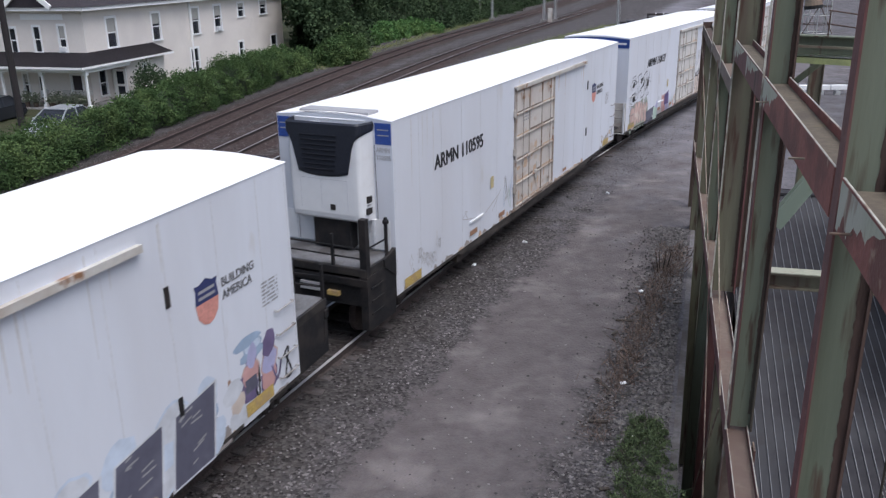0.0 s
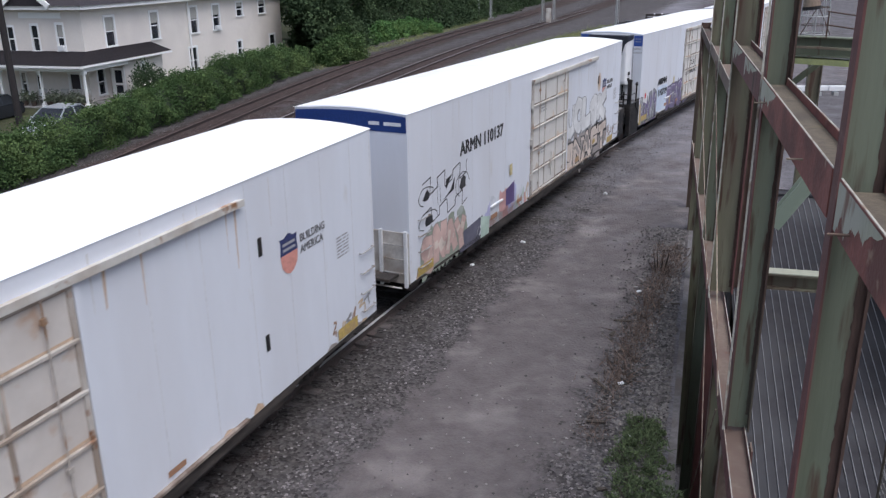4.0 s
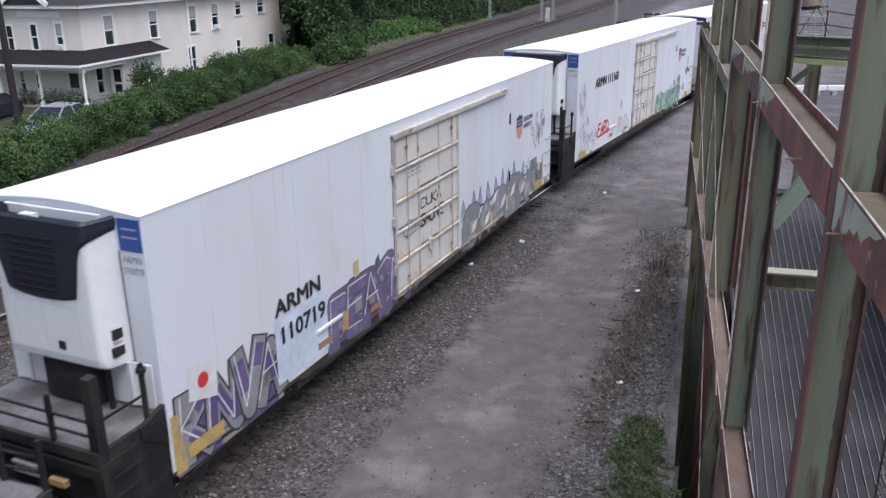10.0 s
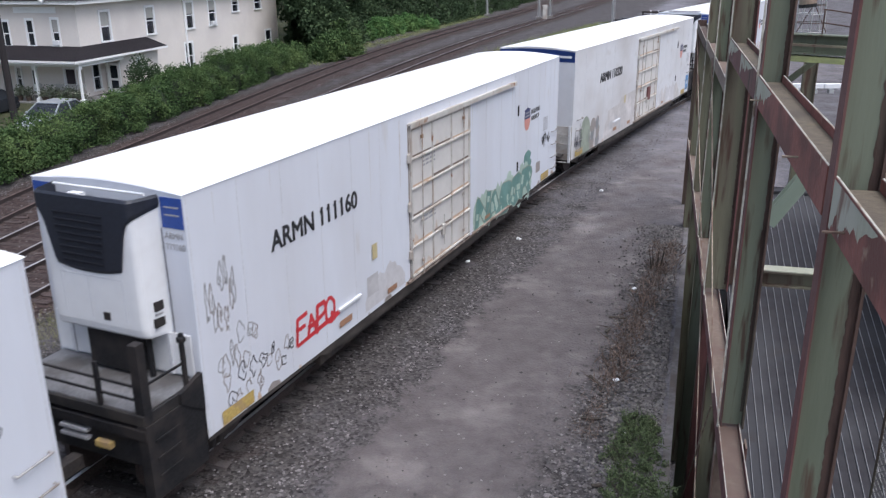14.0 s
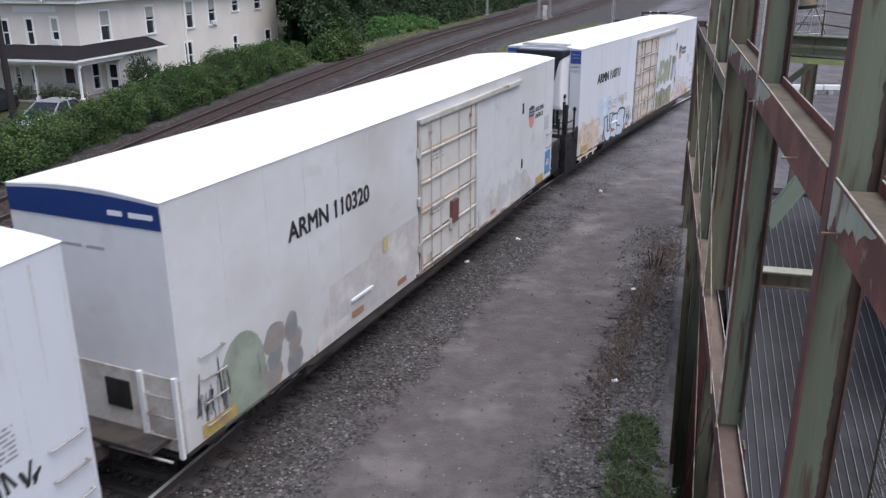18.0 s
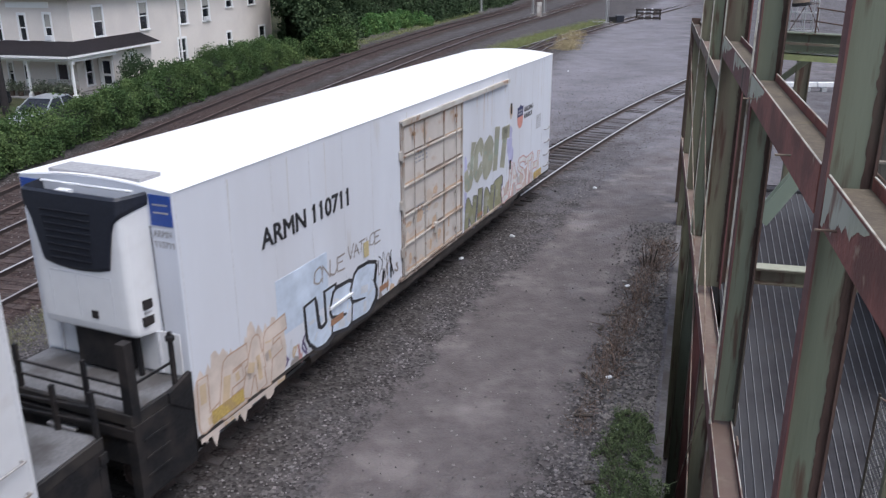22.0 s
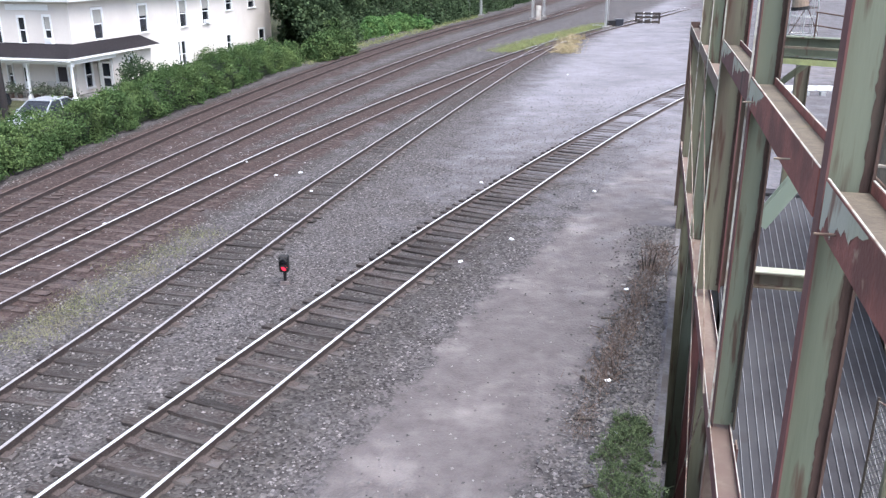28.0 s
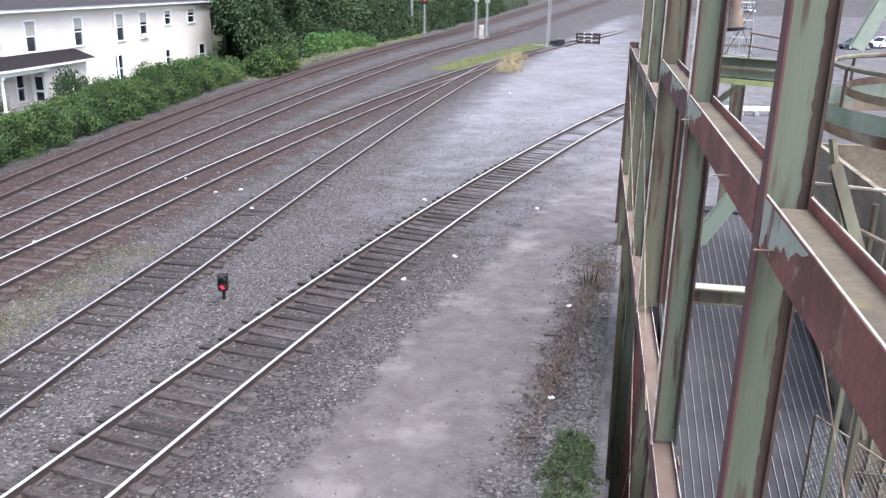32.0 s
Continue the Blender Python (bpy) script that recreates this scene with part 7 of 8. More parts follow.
def clapboards(name, x0, y0, x1, y1, z0, z1, holes=(), label="", lap=0.13):
    """A wall of overlapping boards between two corners, seen from its right hand side; holes are (s0, s1, z0, z1)."""
    bm = bmesh.new()
    a = Vector((x0, y0, 0))
    d = Vector((x1 - x0, y1 - y0, 0))
    ln = d.length
    d.normalize()
    nrm = Vector((d.y, -d.x, 0))
    cuts = sorted({0.0, ln} | {c for h in holes for c in h[:2]})
    rows = np.linspace(z0, z1, max(2, int(round((z1 - z0) / lap)) + 1))

    def at(s, off, z):
        return bm.verts.new(a + d * s + nrm * off + Vector((0, 0, z)))
    for zl, zh in zip(rows[:-1], rows[1:]):
        zm = (zl + zh) / 2
        for s0, s1 in zip(cuts[:-1], cuts[1:]):
            sm = (s0 + s1) / 2
            if any(h[0] < sm < h[1] and h[2] < zm < h[3] for h in holes):
                continue
            bm.faces.new((at(s0, 0.016, zl), at(s1, 0.016, zl), at(s1, 0.008, zh), at(s0, 0.008, zh)))
            bm.faces.new((at(s0, 0.008, zl), at(s1, 0.008, zl), at(s1, 0.016, zl), at(s0, 0.016, zl)))
            bm.faces.new((at(s0, -0.14, zl), at(s0, -0.14, zh), at(s1, -0.14, zh), at(s1, -0.14, zl)))
    bm.faces.new((at(0, -0.14, z1), at(0, 0.008, z1), at(ln, 0.008, z1), at(ln, -0.14, z1)))
    bmesh.ops.remove_doubles(bm, verts=bm.verts, dist=0.0005)
    return part(name, bm, M["siding"], house, label, at=HT)


def window(x, y, z0, z1, w, face, ac=False, blind=0.45, t=0.13):
    """A double-hung sash window in its opening; sizes over the trim. face: 'f' looks along -y, 'r' along +x."""
    m = HT @ Matrix.Translation((x, y, 0)) @ Matrix.Rotation(0 if face == "f" else math.pi / 2, 4, "Z")
    h = w / 2 - t
    bm = bmesh.new()
    box(bm, -w / 2, -h, -0.065, 0.13, z0, z1)
    box(bm, h, w / 2, -0.065, 0.13, z0, z1)
    box(bm, -h, h, -0.07, 0.13, z1 - 0.15, z1)
    wf = part("window", bm, M["trim_white"], house, "white-framed sash window", at=m)
    part("sill", boxed(-w / 2 - 0.03, w / 2 + 0.03, -0.11, 0.13, z0 - 0.03, z0 + 0.07), M["trim_white"], wf)
    lo, hi = z0 + 0.07, z1 - 0.15
    zm = (lo + hi) / 2
    part("pane", boxed(-h, h, 0.02, 0.03, zm, hi), M["window_glass"], wf)
    part("pane", boxed(-h, h, 0.05, 0.06, lo, zm), M["window_glass"], wf)
    part("sash_rail", boxed(-h, h, 0.0, 0.05, zm - 0.035, zm + 0.035), M["trim_white"], wf)
    if blind:
        part("blind", boxed(-h + 0.03, h - 0.03, 0.012, 0.017, hi - (hi - zm) * blind * 2, hi), M["curtain"], wf)
    if ac:
        part("air_conditioner", boxed(-min(0.26, h), min(0.26, h), -0.22, 0.04, lo, lo + 0.3, bevel=0.02), M["unit_white"], wf)


EV = 6.0
# place along the wall, width over the trim, sill and head, air conditioner, blind
FRONT = ((-1.57, 0.64, 3.26, 5.02, True, 0.5), (-3.4, 0.64, 3.24, 4.95, False, 0), (-5.2, 0.64, 3.2, 4.85, False, 0), (-7.4, 0.64, 3.2, 4.85, False, 0.4), (-9.6, 0.64, 3.2, 4.85, False, 0))
SIDE = ((2.69, 1.22, 3.33, 5.32, False, 0.5), (7.72, 1.22, 3.35, 5.33, False, 0.4), (12.95, 1.25, 3.34, 5.4, False, 0.45), (16.3, 1.3, 3.32, 5.4, True, 0.4), (20.2, 1.3, 4.15, 5.4, False, 0.3), (24.3, 1.5, 4.13, 5.4, False, 0.3),
        (12.4, 1.3, 0.4, 2.48, False, 0), (19.8, 1.0, 0.95, 2.33, False, 0), (26.0, 1.35, 0.53, 2.36, True, 0), (1.16, 0.86, 0.45, 2.2, False, 0))
LOWER = ((-4.78, 0.5, 0.5, 2.05, False, 0.4),)
front_holes = [(12 + x - w / 2 + 0.05, 12 + x + w / 2 - 0.05, z0, z1) for x, w, z0, z1, *_ in FRONT + LOWER] + [(12 - 1.36, 12 - 0.62, 0.2, 1.9), (12 - 3.88, 12 - 3.4, 0.2, 2.1)]
clapboards("front_wall", -12.0, 0, 0, 0, HZ, EV, front_holes, "beige clapboard front wall")
clapboards("side_wall", 0, 0, 0, 28.0, HZ, EV, [(y - w / 2 + 0.05, y + w / 2 - 0.05, z0, z1) for y, w, z0, z1, *_ in SIDE], "long beige clapboard side wall")
clapboards("back_wall", 0, 28.0, -12, 28.0, HZ, EV)
clapboards("far_wall", -12, 28.0, -12, 0, HZ, EV)
hbox("corner_board", -0.1, 0.045, -0.045, 0.1, HZ, EV, "siding")
hbox("corner_board", -0.1, 0.045, 27.9, 28.045, HZ, EV, "siding")
hbox("downspout", 0.05, 0.16, 12.05, 12.17, HZ, EV - 0.3, "trim_white", label="white downspout")
hbox("eave_box", -12.5, 0.55, -0.55, -0.05, EV - 0.22, EV, "trim_white", label="white box eaves")
hbox("eave_box", 0.05, 0.55, -0.05, 28.5, EV - 0.22, EV, "trim_white")
hbox("frieze_board", -4.4, -1.35, -0.06, -0.031, 5.25, 5.6, "trim_white", label="white frieze board over the windows")
bm = bmesh.new()
x0, x1, y0, y1, h = -12.6, 0.62, -0.62, 28.6, 3.0
xm = (x0 + x1) / 2
v = [bm.verts.new(p) for p in ((x0, y0, EV), (x1, y0, EV), (x1, y1, EV), (x0, y1, EV), (xm, y0 + 6, EV + h), (xm, y1 - 6, EV + h))]
for f in ((0, 1, 4), (1, 2, 5, 4), (2, 3, 5), (3, 0, 4, 5), (0, 3, 2, 1)):
    bm.faces.new([v[i] for i in f])
part("roof", bm, M["shingle"], house, "dark shingle hip roof", at=HT)
gable = part("gable", mesh_from("gable", [(-5.0, -0.6, EV), (-1.7, -0.6, EV), (-3.35, -0.6, EV + 1.25), (-5.0, 0.6, EV), (-1.7, 0.6, EV), (-3.35, 1.8, EV + 1.25)],
             [(0, 1, 2), (1, 4, 5, 2), (0, 2, 5, 3), (0, 3, 4, 1), (3, 5, 4)], M["shingle"]), None, house, "small gable over the bay", at=HT)
for s in (-1, 1):
    part("rake_board", bar(bmesh.new(), (-3.35 + s * 1.75, -0.68, EV - 0.02), (-3.35, -0.68, EV + 1.32), 0.12, 0.3, up=(-s * 0.6, 0, 0.8)), M["trim_white"], gable)
for x, w, z0, z1, ac, bl in FRONT + LOWER:
    window(x, 0, z0, z1, w, "f", ac=ac, blind=bl, t=0.1)
for y, w, z0, z1, ac, bl in SIDE:
    window(0, y, z0, z1, w, "r", ac=ac, blind=bl, t=0.15 if w > 0.9 else 0.1)
hbox("front_door", -1.34, -0.64, 0.04, 0.08, 0.2, 1.88, "door_wood", label="dark front door under the porch")
hbox("door_trim", -1.48, -1.34, -0.06, 0.1, 0.2, 1.98, "trim_white")
hbox("door_trim", -0.64, -0.55, -0.06, 0.1, 0.2, 1.98, "trim_white")
hbox("door_trim", -1.34, -0.64, -0.06, 0.1, 1.88, 1.98, "trim_white")
wd = hbox("front_door", -3.86, -3.42, 0.0, 0.05, 0.2, 2.08, "trim_white", label="white front door with a tall pane")
hbox("pane", -3.76, -3.52, -0.012, -0.002, 0.9, 1.75, "window_glass", wd)
# porch round two sides
hbox("porch_deck", -12, 1.5, -2.45, -0.05, 0.0, 0.2, "concrete")
hbox("porch_deck", 0.05, 1.5, -0.05, 6.6, 0.0, 0.2, "concrete")
for nm, quad in (("porch_roof", ((-12.3, -2.75, 2.72), (1.62, -2.75, 2.72), (0.03, -0.03, 3.28), (-12.3, -0.03, 3.28))), ("porch_roof", ((1.62, -2.75, 2.72), (1.62, 7.0, 2.72), (0.03, 7.0, 3.28), (0.03, -0.03, 3.28)))):
    bm = bmesh.new()
    bm.faces.new([bm.verts.new(p) for p in quad])
    bmesh.ops.solidify(bm, geom=bm.faces[:], thickness=0.07)
    bmesh.ops.recalc_face_normals(bm, faces=bm.faces)
    part(nm, bm, M["shingle"], house, "dark shingle porch roof", at=HT)
hbox("porch_fascia", -12.3, 1.66, -2.8, -2.74, 2.58, 2.7, "trim_white")
hbox("porch_fascia", 1.6, 1.66, -2.74, 7.0, 2.58, 2.7, "trim_white")
hbox("porch_ceiling", -12.2, 1.6, -2.74, -0.05, 2.5, 2.54, "trim_white")
hbox("porch_ceiling", 0.05, 1.6, -0.05, 2.1, 2.5, 2.54, "trim_white")
hbox("porch_beam", -12.2, 1.46, -2.3, -2.1, 2.32, 2.5, "trim_white")
hbox("porch_beam", 1.26, 1.46, -2.1, 2.1, 2.32, 2.5, "trim_white")
for x in (1.36, -1.7, -4.6, -7.6):
    po = hbox("porch_post", x - 0.07, x + 0.07, -2.27, -2.13, 0.2, 2.32, "trim_white", bevel=0.02)
    hbox("post_cap", x - 0.13, x + 0.13, -2.33, -2.07, 2.2, 2.32, "trim_white", po)
    hbox("post_base", x - 0.12, x + 0.12, -2.32, -2.08, 0.2, 0.42, "trim_white", po)
clapboards("entry_wall", 1.12, 2.15, 1.12, 6.5, 0.05, 2.6, [(1.75, 2.15, 1.6, 2.2)], "beige side entry beside the porch")
clapboards("entry_wall", 0.03, 2.15, 1.1, 2.15, 0.05, 2.5, [(0.18, 0.98, 0.2, 2.05)])
clapboards("entry_wall", 1.1, 6.5, 0.03, 6.5, 0.05, 2.6)
sd = hbox("side_door", 0.2, 1.02, 2.14, 2.18, 0.2, 2.05, "trim_white", label="white storm door with dark panes")
hbox("pane", 0.36, 0.86, 2.126, 2.136, 1.1, 1.9, "window_glass", sd)
hbox("pane", 0.36, 0.86, 2.126, 2.136, 0.45, 0.95, "window_glass", sd)
hbox("door_trim", 0.1, 0.22, 2.06, 2.16, 0.2, 2.15, "trim_white")
hbox("door_trim", 1.0, 1.1, 2.06, 2.16, 0.2, 2.15, "trim_white")
sw = hbox("small_window", 1.1, 1.17, 3.87, 4.33, 1.57, 2.23, "trim_white", label="small white-framed window")
hbox("pane", 1.172, 1.178, 3.99, 4.2, 1.7, 2.1, "window_glass", sw)
chairs = thing("porch_chair", "grey wicker porch chair", "chair", HT @ pose(-0.9, -1.5, 0.2), group="porch chairs")
part("seat", boxed(-0.3, 0.3, -0.28, 0.28, 0.36, 0.44, bevel=0.02), M["grey_dirt"], chairs)
part("backrest", boxed(-0.3, 0.3, 0.24, 0.3, 0.44, 0.95, bevel=0.02), M["grey_dirt"], chairs)
for x in (-0.27, 0.27):
    for y in (-0.24, 0.26):
        part("leg", boxed(x - 0.02, x + 0.02, y - 0.02, y + 0.02, 0, 0.36), M["grey_dirt"], chairs)
for x in (-0.15, 0.6, -2.5):
    copy_thing(chairs, HT @ pose(x, -1.4, 0.2, 0, 0, 15 * x))

def porch_plant(x, seed, tall):
    r = np.random.default_rng(seed)
    p = thing("potted_plant", "leafy grey-green plant in a dark pot on the porch", "plant", HT @ pose(x, -2.05, 0.2), group="porch plants")
    part("pot", rod(bmesh.new(), (0, 0, 0), (0, 0, 0.28), 0.13, 0.18, seg=10), M["steel_dark"], p)
    pts = r.normal(0, 1, (320, 3)) * (0.17, 0.15, tall * 0.3) + (0, 0, 0.3 + tall * 0.5)
    tagged(part("leaves", leaf_mesh("leaves", pts, 0.1, M["leaf_porch"], r), None, p), kind="stuff")


for i, x in enumerate((1.0, 0.62, 0.2, -0.2, -0.62, -1.05, -1.45, -2.6, -3.2)):
    porch_plant(x, 200 + i, 0.35 + 0.12 * (i % 3))

# ---- utility pole, parked car, driveway ----
pole = thing("utility_pole", "tall dark wooden utility pole behind the hedge", "pole")
part("shaft", rod(bmesh.new(), (-23.6, 45.0, 0.2), (-23.6, 45.0, 11), 0.19, 0.15, seg=12), M["pole_wood"], pole)
part("crossarm", boxed(-24.6, -22.6, 44.9, 45.1, 10.0, 10.15), M["bark"], pole)
part("insulator", rod(bmesh.new(), (-24.4, 45.0, 10.15), (-24.4, 45.0, 10.32), 0.05, seg=8), M["mast_grey"], pole)


def sedan(label, m, paint, van=False, group=""):
    """A parked car: shaped lower body, glazed cabin, roof, bumpers, lamps and wheels; its nose points to -x."""
    c = thing("van" if van else "car", label, "van" if van else "car", m, group)
    L, W = (5.0, 0.98) if van else (4.5, 0.88)
    belt, top = (1.15, 2.05) if van else (0.92, 1.45)

    def loft(rows):
        bm = bmesh.new()
        rings = [[bm.verts.new(p) for p in ((x, -w, z0), (x, -w * 0.97, z1), (x, w * 0.97, z1), (x, w, z0))] for x, w, z0, z1 in rows]
        for r0, r1 in zip(rings[:-1], rings[1:]):
            for k in range(4):
                bm.faces.new((r0[k], r0[(k + 1) % 4], r1[(k + 1) % 4], r1[k]))
        bm.faces.new(rings[0][::-1])
        bm.faces.new(rings[-1])
        bmesh.ops.recalc_face_normals(bm, faces=bm.faces)
        return bm
    nose = belt - (0.05 if van else 0.2)
    body = loft([(-L / 2, W * 0.8, 0.3, nose - 0.2), (-L * 0.46, W * 0.94, 0.22, nose - 0.05), (-L * 0.24, W, 0.2, belt), (L * 0.36, W, 0.2, belt), (L * 0.47, W * 0.95, 0.22, belt - 0.03), (L / 2, W * 0.86, 0.32, belt - 0.2)])
    bmesh.ops.bevel(body, geom=body.edges[:], offset=0.05, segments=2, affect="EDGES")
    part("body", body, paint, c, smooth=False)
    a0, a1, b1, b0 = (-L * 0.36, -L * 0.2, L * 0.44, L * 0.48) if van else (-L * 0.25, -L * 0.07, L * 0.24, L * 0.4)
    wb, wt = W * 0.95, W * 0.76
    lo, hi = belt - 0.02, top - 0.05
    bm = bmesh.new()
    q = [bm.verts.new(p) for p in ((a0, -wb, lo), (b0, -wb, lo), (b0, wb, lo), (a0, wb, lo), (a1, -wt, hi), (b1, -wt, hi), (b1, wt, hi), (a1, wt, hi))]
    for f in ((0, 1, 5, 4), (1, 2, 6, 5), (2, 3, 7, 6), (3, 0, 4, 7), (4, 5, 6, 7), (3, 2, 1, 0)):
        bm.faces.new([q[i] for i in f])
    part("cabin_glass", bm, M["car_dark"], c, "dark tinted glass")
    roof = boxed(a1 - 0.03, b1 + 0.05, -wt - 0.02, wt + 0.02, hi - 0.01, top, bevel=0.03)
    part("roof", roof, paint, c)
    for s in (-1, 1):
        for xa, xb in ((a0, a1), (b0, b1), ((a0 + b0) / 2, (a1 + b1) / 2)):
            part("pillar", bar(bmesh.new(), (xa, s * wb, lo), (xb, s * wt, hi), 0.07, 0.05), paint, c)
        part("mirror", boxed(a0 + 0.25, a0 + 0.42, s * (W + 0.02) - 0.08, s * (W + 0.02) + 0.08, belt, belt + 0.14, bevel=0.02), paint, c)
        part("headlight", boxed(-L / 2 - 0.01, -L / 2 + 0.12, s * W * 0.62 - 0.17, s * W * 0.62 + 0.17, nose - 0.34, nose - 0.2, bevel=0.02), M["far_white"], c)
        part("tail_light", boxed(L / 2 - 0.1, L / 2 + 0.01, s * W * 0.68 - 0.15, s * W * 0.68 + 0.15, belt - 0.42, belt - 0.24, bevel=0.02), M["shield_red"], c)
        for x in (-L * 0.31, L * 0.31):
            wh = part("wheel", rod(bmesh.new(), (x, s * (W - 0.16), 0.32), (x, s * (W + 0.01), 0.32), 0.32, seg=18), M["black_plastic"], c)
            part("rim", rod(bmesh.new(), (x, s * (W + 0.005), 0.32), (x, s * (W + 0.02), 0.32), 0.2, seg=14), M["mast_grey"], wh)
    part("bumper", boxed(-L / 2 - 0.06, -L / 2 + 0.1, -W * 0.8, W * 0.8, 0.3, 0.46, bevel=0.03), paint, c)
    part("bumper", boxed(L / 2 - 0.1, L / 2 + 0.06, -W * 0.85, W * 0.85, 0.34, 0.52, bevel=0.03), paint, c)
    return c


sedan("silver parked car behind the hedge", pose(-20.45, 42.9, 0.0, 0, 0, 79), M["car_silver"])
sedan("dark parked car at the driveway", pose(-26.2, 46.6, 0.0, 0, 0, 80), M["car_dark"])
bm = boxed(-36, -19.4, 44.0, 49.6, -0.3, 0.02)
tagged(part("driveway", bm, M["concrete"]), "pale concrete driveway before the porch", "driveway", kind="structure")


# ---- vegetation ----
rng = np.random.default_rng(4)


def hedge_line(y):
    return line_fifth(y) - 3.65 - 0.6 * min(1.0, max(0.0, (y - 54) / 9))


def build_hedge():
    h = thing("hedge", "dense overgrown green hedge beside the tracks", "hedge")
    core_v, core_f = [], []
    ys = np.arange(14, 69.2, 0.4)
    prof = np.array([(-1.25, 0.0), (-1.2, 1.2), (-0.75, 2.0), (0.0, 2.3), (0.75, 2.0), (1.1, 1.2), (1.05, 0.0)])

    def swell(y):
        return (0.9 + 0.34 * noise.noise(Vector((y * 0.3, 0, 0))) + 0.24 * noise.noise(Vector((y * 0.95, 5, 0)))) * min(1.0, 0.35 + (69.5 - y) * 0.16) * (0.72 + 0.28 * min(1.0, max(0.0, (y - 41) / 12)))
    for i, y in enumerate(ys):
        for a, z in prof:
            core_v.append((hedge_line(y) + a * 0.78, y, 0.05 + z * swell(y) * 0.84))
        if i:
            for j in range(6):
                core_f.append(((i - 1) * 7 + j, (i - 1) * 7 + j + 1, i * 7 + j + 1, i * 7 + j))
    # dark filling whose colour stands for the shade inside the hedge
    part("foliage_core", mesh_from("foliage_core", core_v, core_f, M["leaf_shade"]), None, h)
    # twigs gather the leaves in sprays that stand out unevenly
    n = 5200
    y = 14 + 55 * rng.random(n)
    u = rng.uniform(0.4, 6, n)
    j = np.minimum(u.astype(int), 5)
    f = (u - j)[:, None]
    pa = prof[j] * (1 - f) + prof[j + 1] * f
    out = rng.uniform(0.86, 1.1, n) + np.where(rng.random(n) < 0.06, rng.uniform(0.05, 0.42, n), 0)
    lump = np.array([0.5 * noise.noise(Vector((q * 0.75, zz * 0.9, aa * 0.8))) for q, (aa, zz) in zip(y, pa)])
    sw = np.array([swell(q) for q in y])
    cx = np.array([hedge_line(q) for q in y]) + pa[:, 0] * (out + lump)
    cz = 0.05 + pa[:, 1] * sw * (out * 0.6 + 0.4 + lump)
    per = 34
    c = np.repeat(np.c_[cx, y, cz], per, 0) + rng.normal(0, 0.13, (n * per, 3)) * (1, 1, 0.9)
    c[:, 2] = np.maximum(c[:, 2], 0.08)
    tagged(part("foliage", leaf_mesh("foliage", c, 0.085, M["leaf_hedge"], rng), None, h), kind="stuff")


build_hedge()


def crown_points(n, rx, ry, rz, clumps, r):
    """Leaf places gathered in clumps within an uneven crown."""
    cc = r.normal(size=(clumps, 3))
    cc /= np.linalg.norm(cc, axis=1)[:, None]
    cc *= r.uniform(0.45, 1.0, (clumps, 1))
    cc *= (rx, ry, rz)
    rad = r.uniform(0.22, 0.42, clumps) * min(rx, rz)
    i = r.integers(0, clumps, n)
    d = r.normal(size=(n, 3))
    d /= np.linalg.norm(d, axis=1)[:, None]
    return cc[i] + d * rad[i][:, None] * r.uniform(0.6, 1.05, (n, 1))


def tree_mesh(seed, height, spread, leaf, n=5200, size=0.3):
    r = np.random.default_rng(seed)
    rr = random.Random(seed)
    bm = bmesh.new()
    top = Vector((rr.uniform(-0.4, 0.4), rr.uniform(-0.4, 0.4), height * 0.7))
    rod(bm, (0, 0, -0.2), top * 0.5, 0.28, 0.19, seg=9)
    rod(bm, top * 0.5, top, 0.19, 0.07, seg=8)
    for i in range(9):
        a = rr.uniform(0, 6.28)
        b0 = top * rr.uniform(0.35, 0.9)
        e = b0 + Vector((math.cos(a) * spread * 0.7, math.sin(a) * spread * 0.7, rr.uniform(0.8, 2.2)))
        rod(bm, b0, e, 0.08, 0.02, seg=6)
    trunk = finish("trunk", bm, M["bark"])
    pts = crown_points(n, spread, spread, height * 0.42, 26, r) + np.array((0, 0, height * 0.58))
    return trunk, leaf_mesh("crown", pts, size, leaf, r)


def plant_tree(kind, x, y, turn, label, scale=1.0, z=0.0):
    t = thing("tree", label, "tree", Matrix.Translation((x, y, z)) @ Matrix.Rotation(turn, 4, "Z"), group="trees beside the main line")
    part("trunk", kind[0], None, t)
    tagged(part("crown", kind[1], None, t), kind="stuff")
    return t


KINDS = [tree_mesh(3, 11, 3.6, M["leaf_dark"]), tree_mesh(5, 13, 4.2, M["leaf_dark"], 6500), tree_mesh(8, 9, 3.2, M["leaf_dark"], 5200)]
TREES = ((-10.2, 87), (-9.4, 93), (-16, 96), (-8.2, 106), (-12.5, 112), (-5.4, 119), (-11, 128), (-1.6, 132), (-8, 142), (3.6, 147), (-5, 158), (8.6, 164), (-1, 176), (14.5, 182), (-19, 88), (-20, 104), (-17, 120), (20, 200), (12, 206))
for i, (x, y) in enumerate(TREES):
    plant_tree(KINDS[i % 3], x - 1.6, y, i * 1.3, "dark leafy tree in the wood beside the tracks", z=0.1)


def wood_edge(y):
    """The line where the undergrowth begins, left of the tracks."""
    return line_fifth(y) - 4.2 + 0.8 * noise.noise(Vector((y * 0.08, 0, 0)))


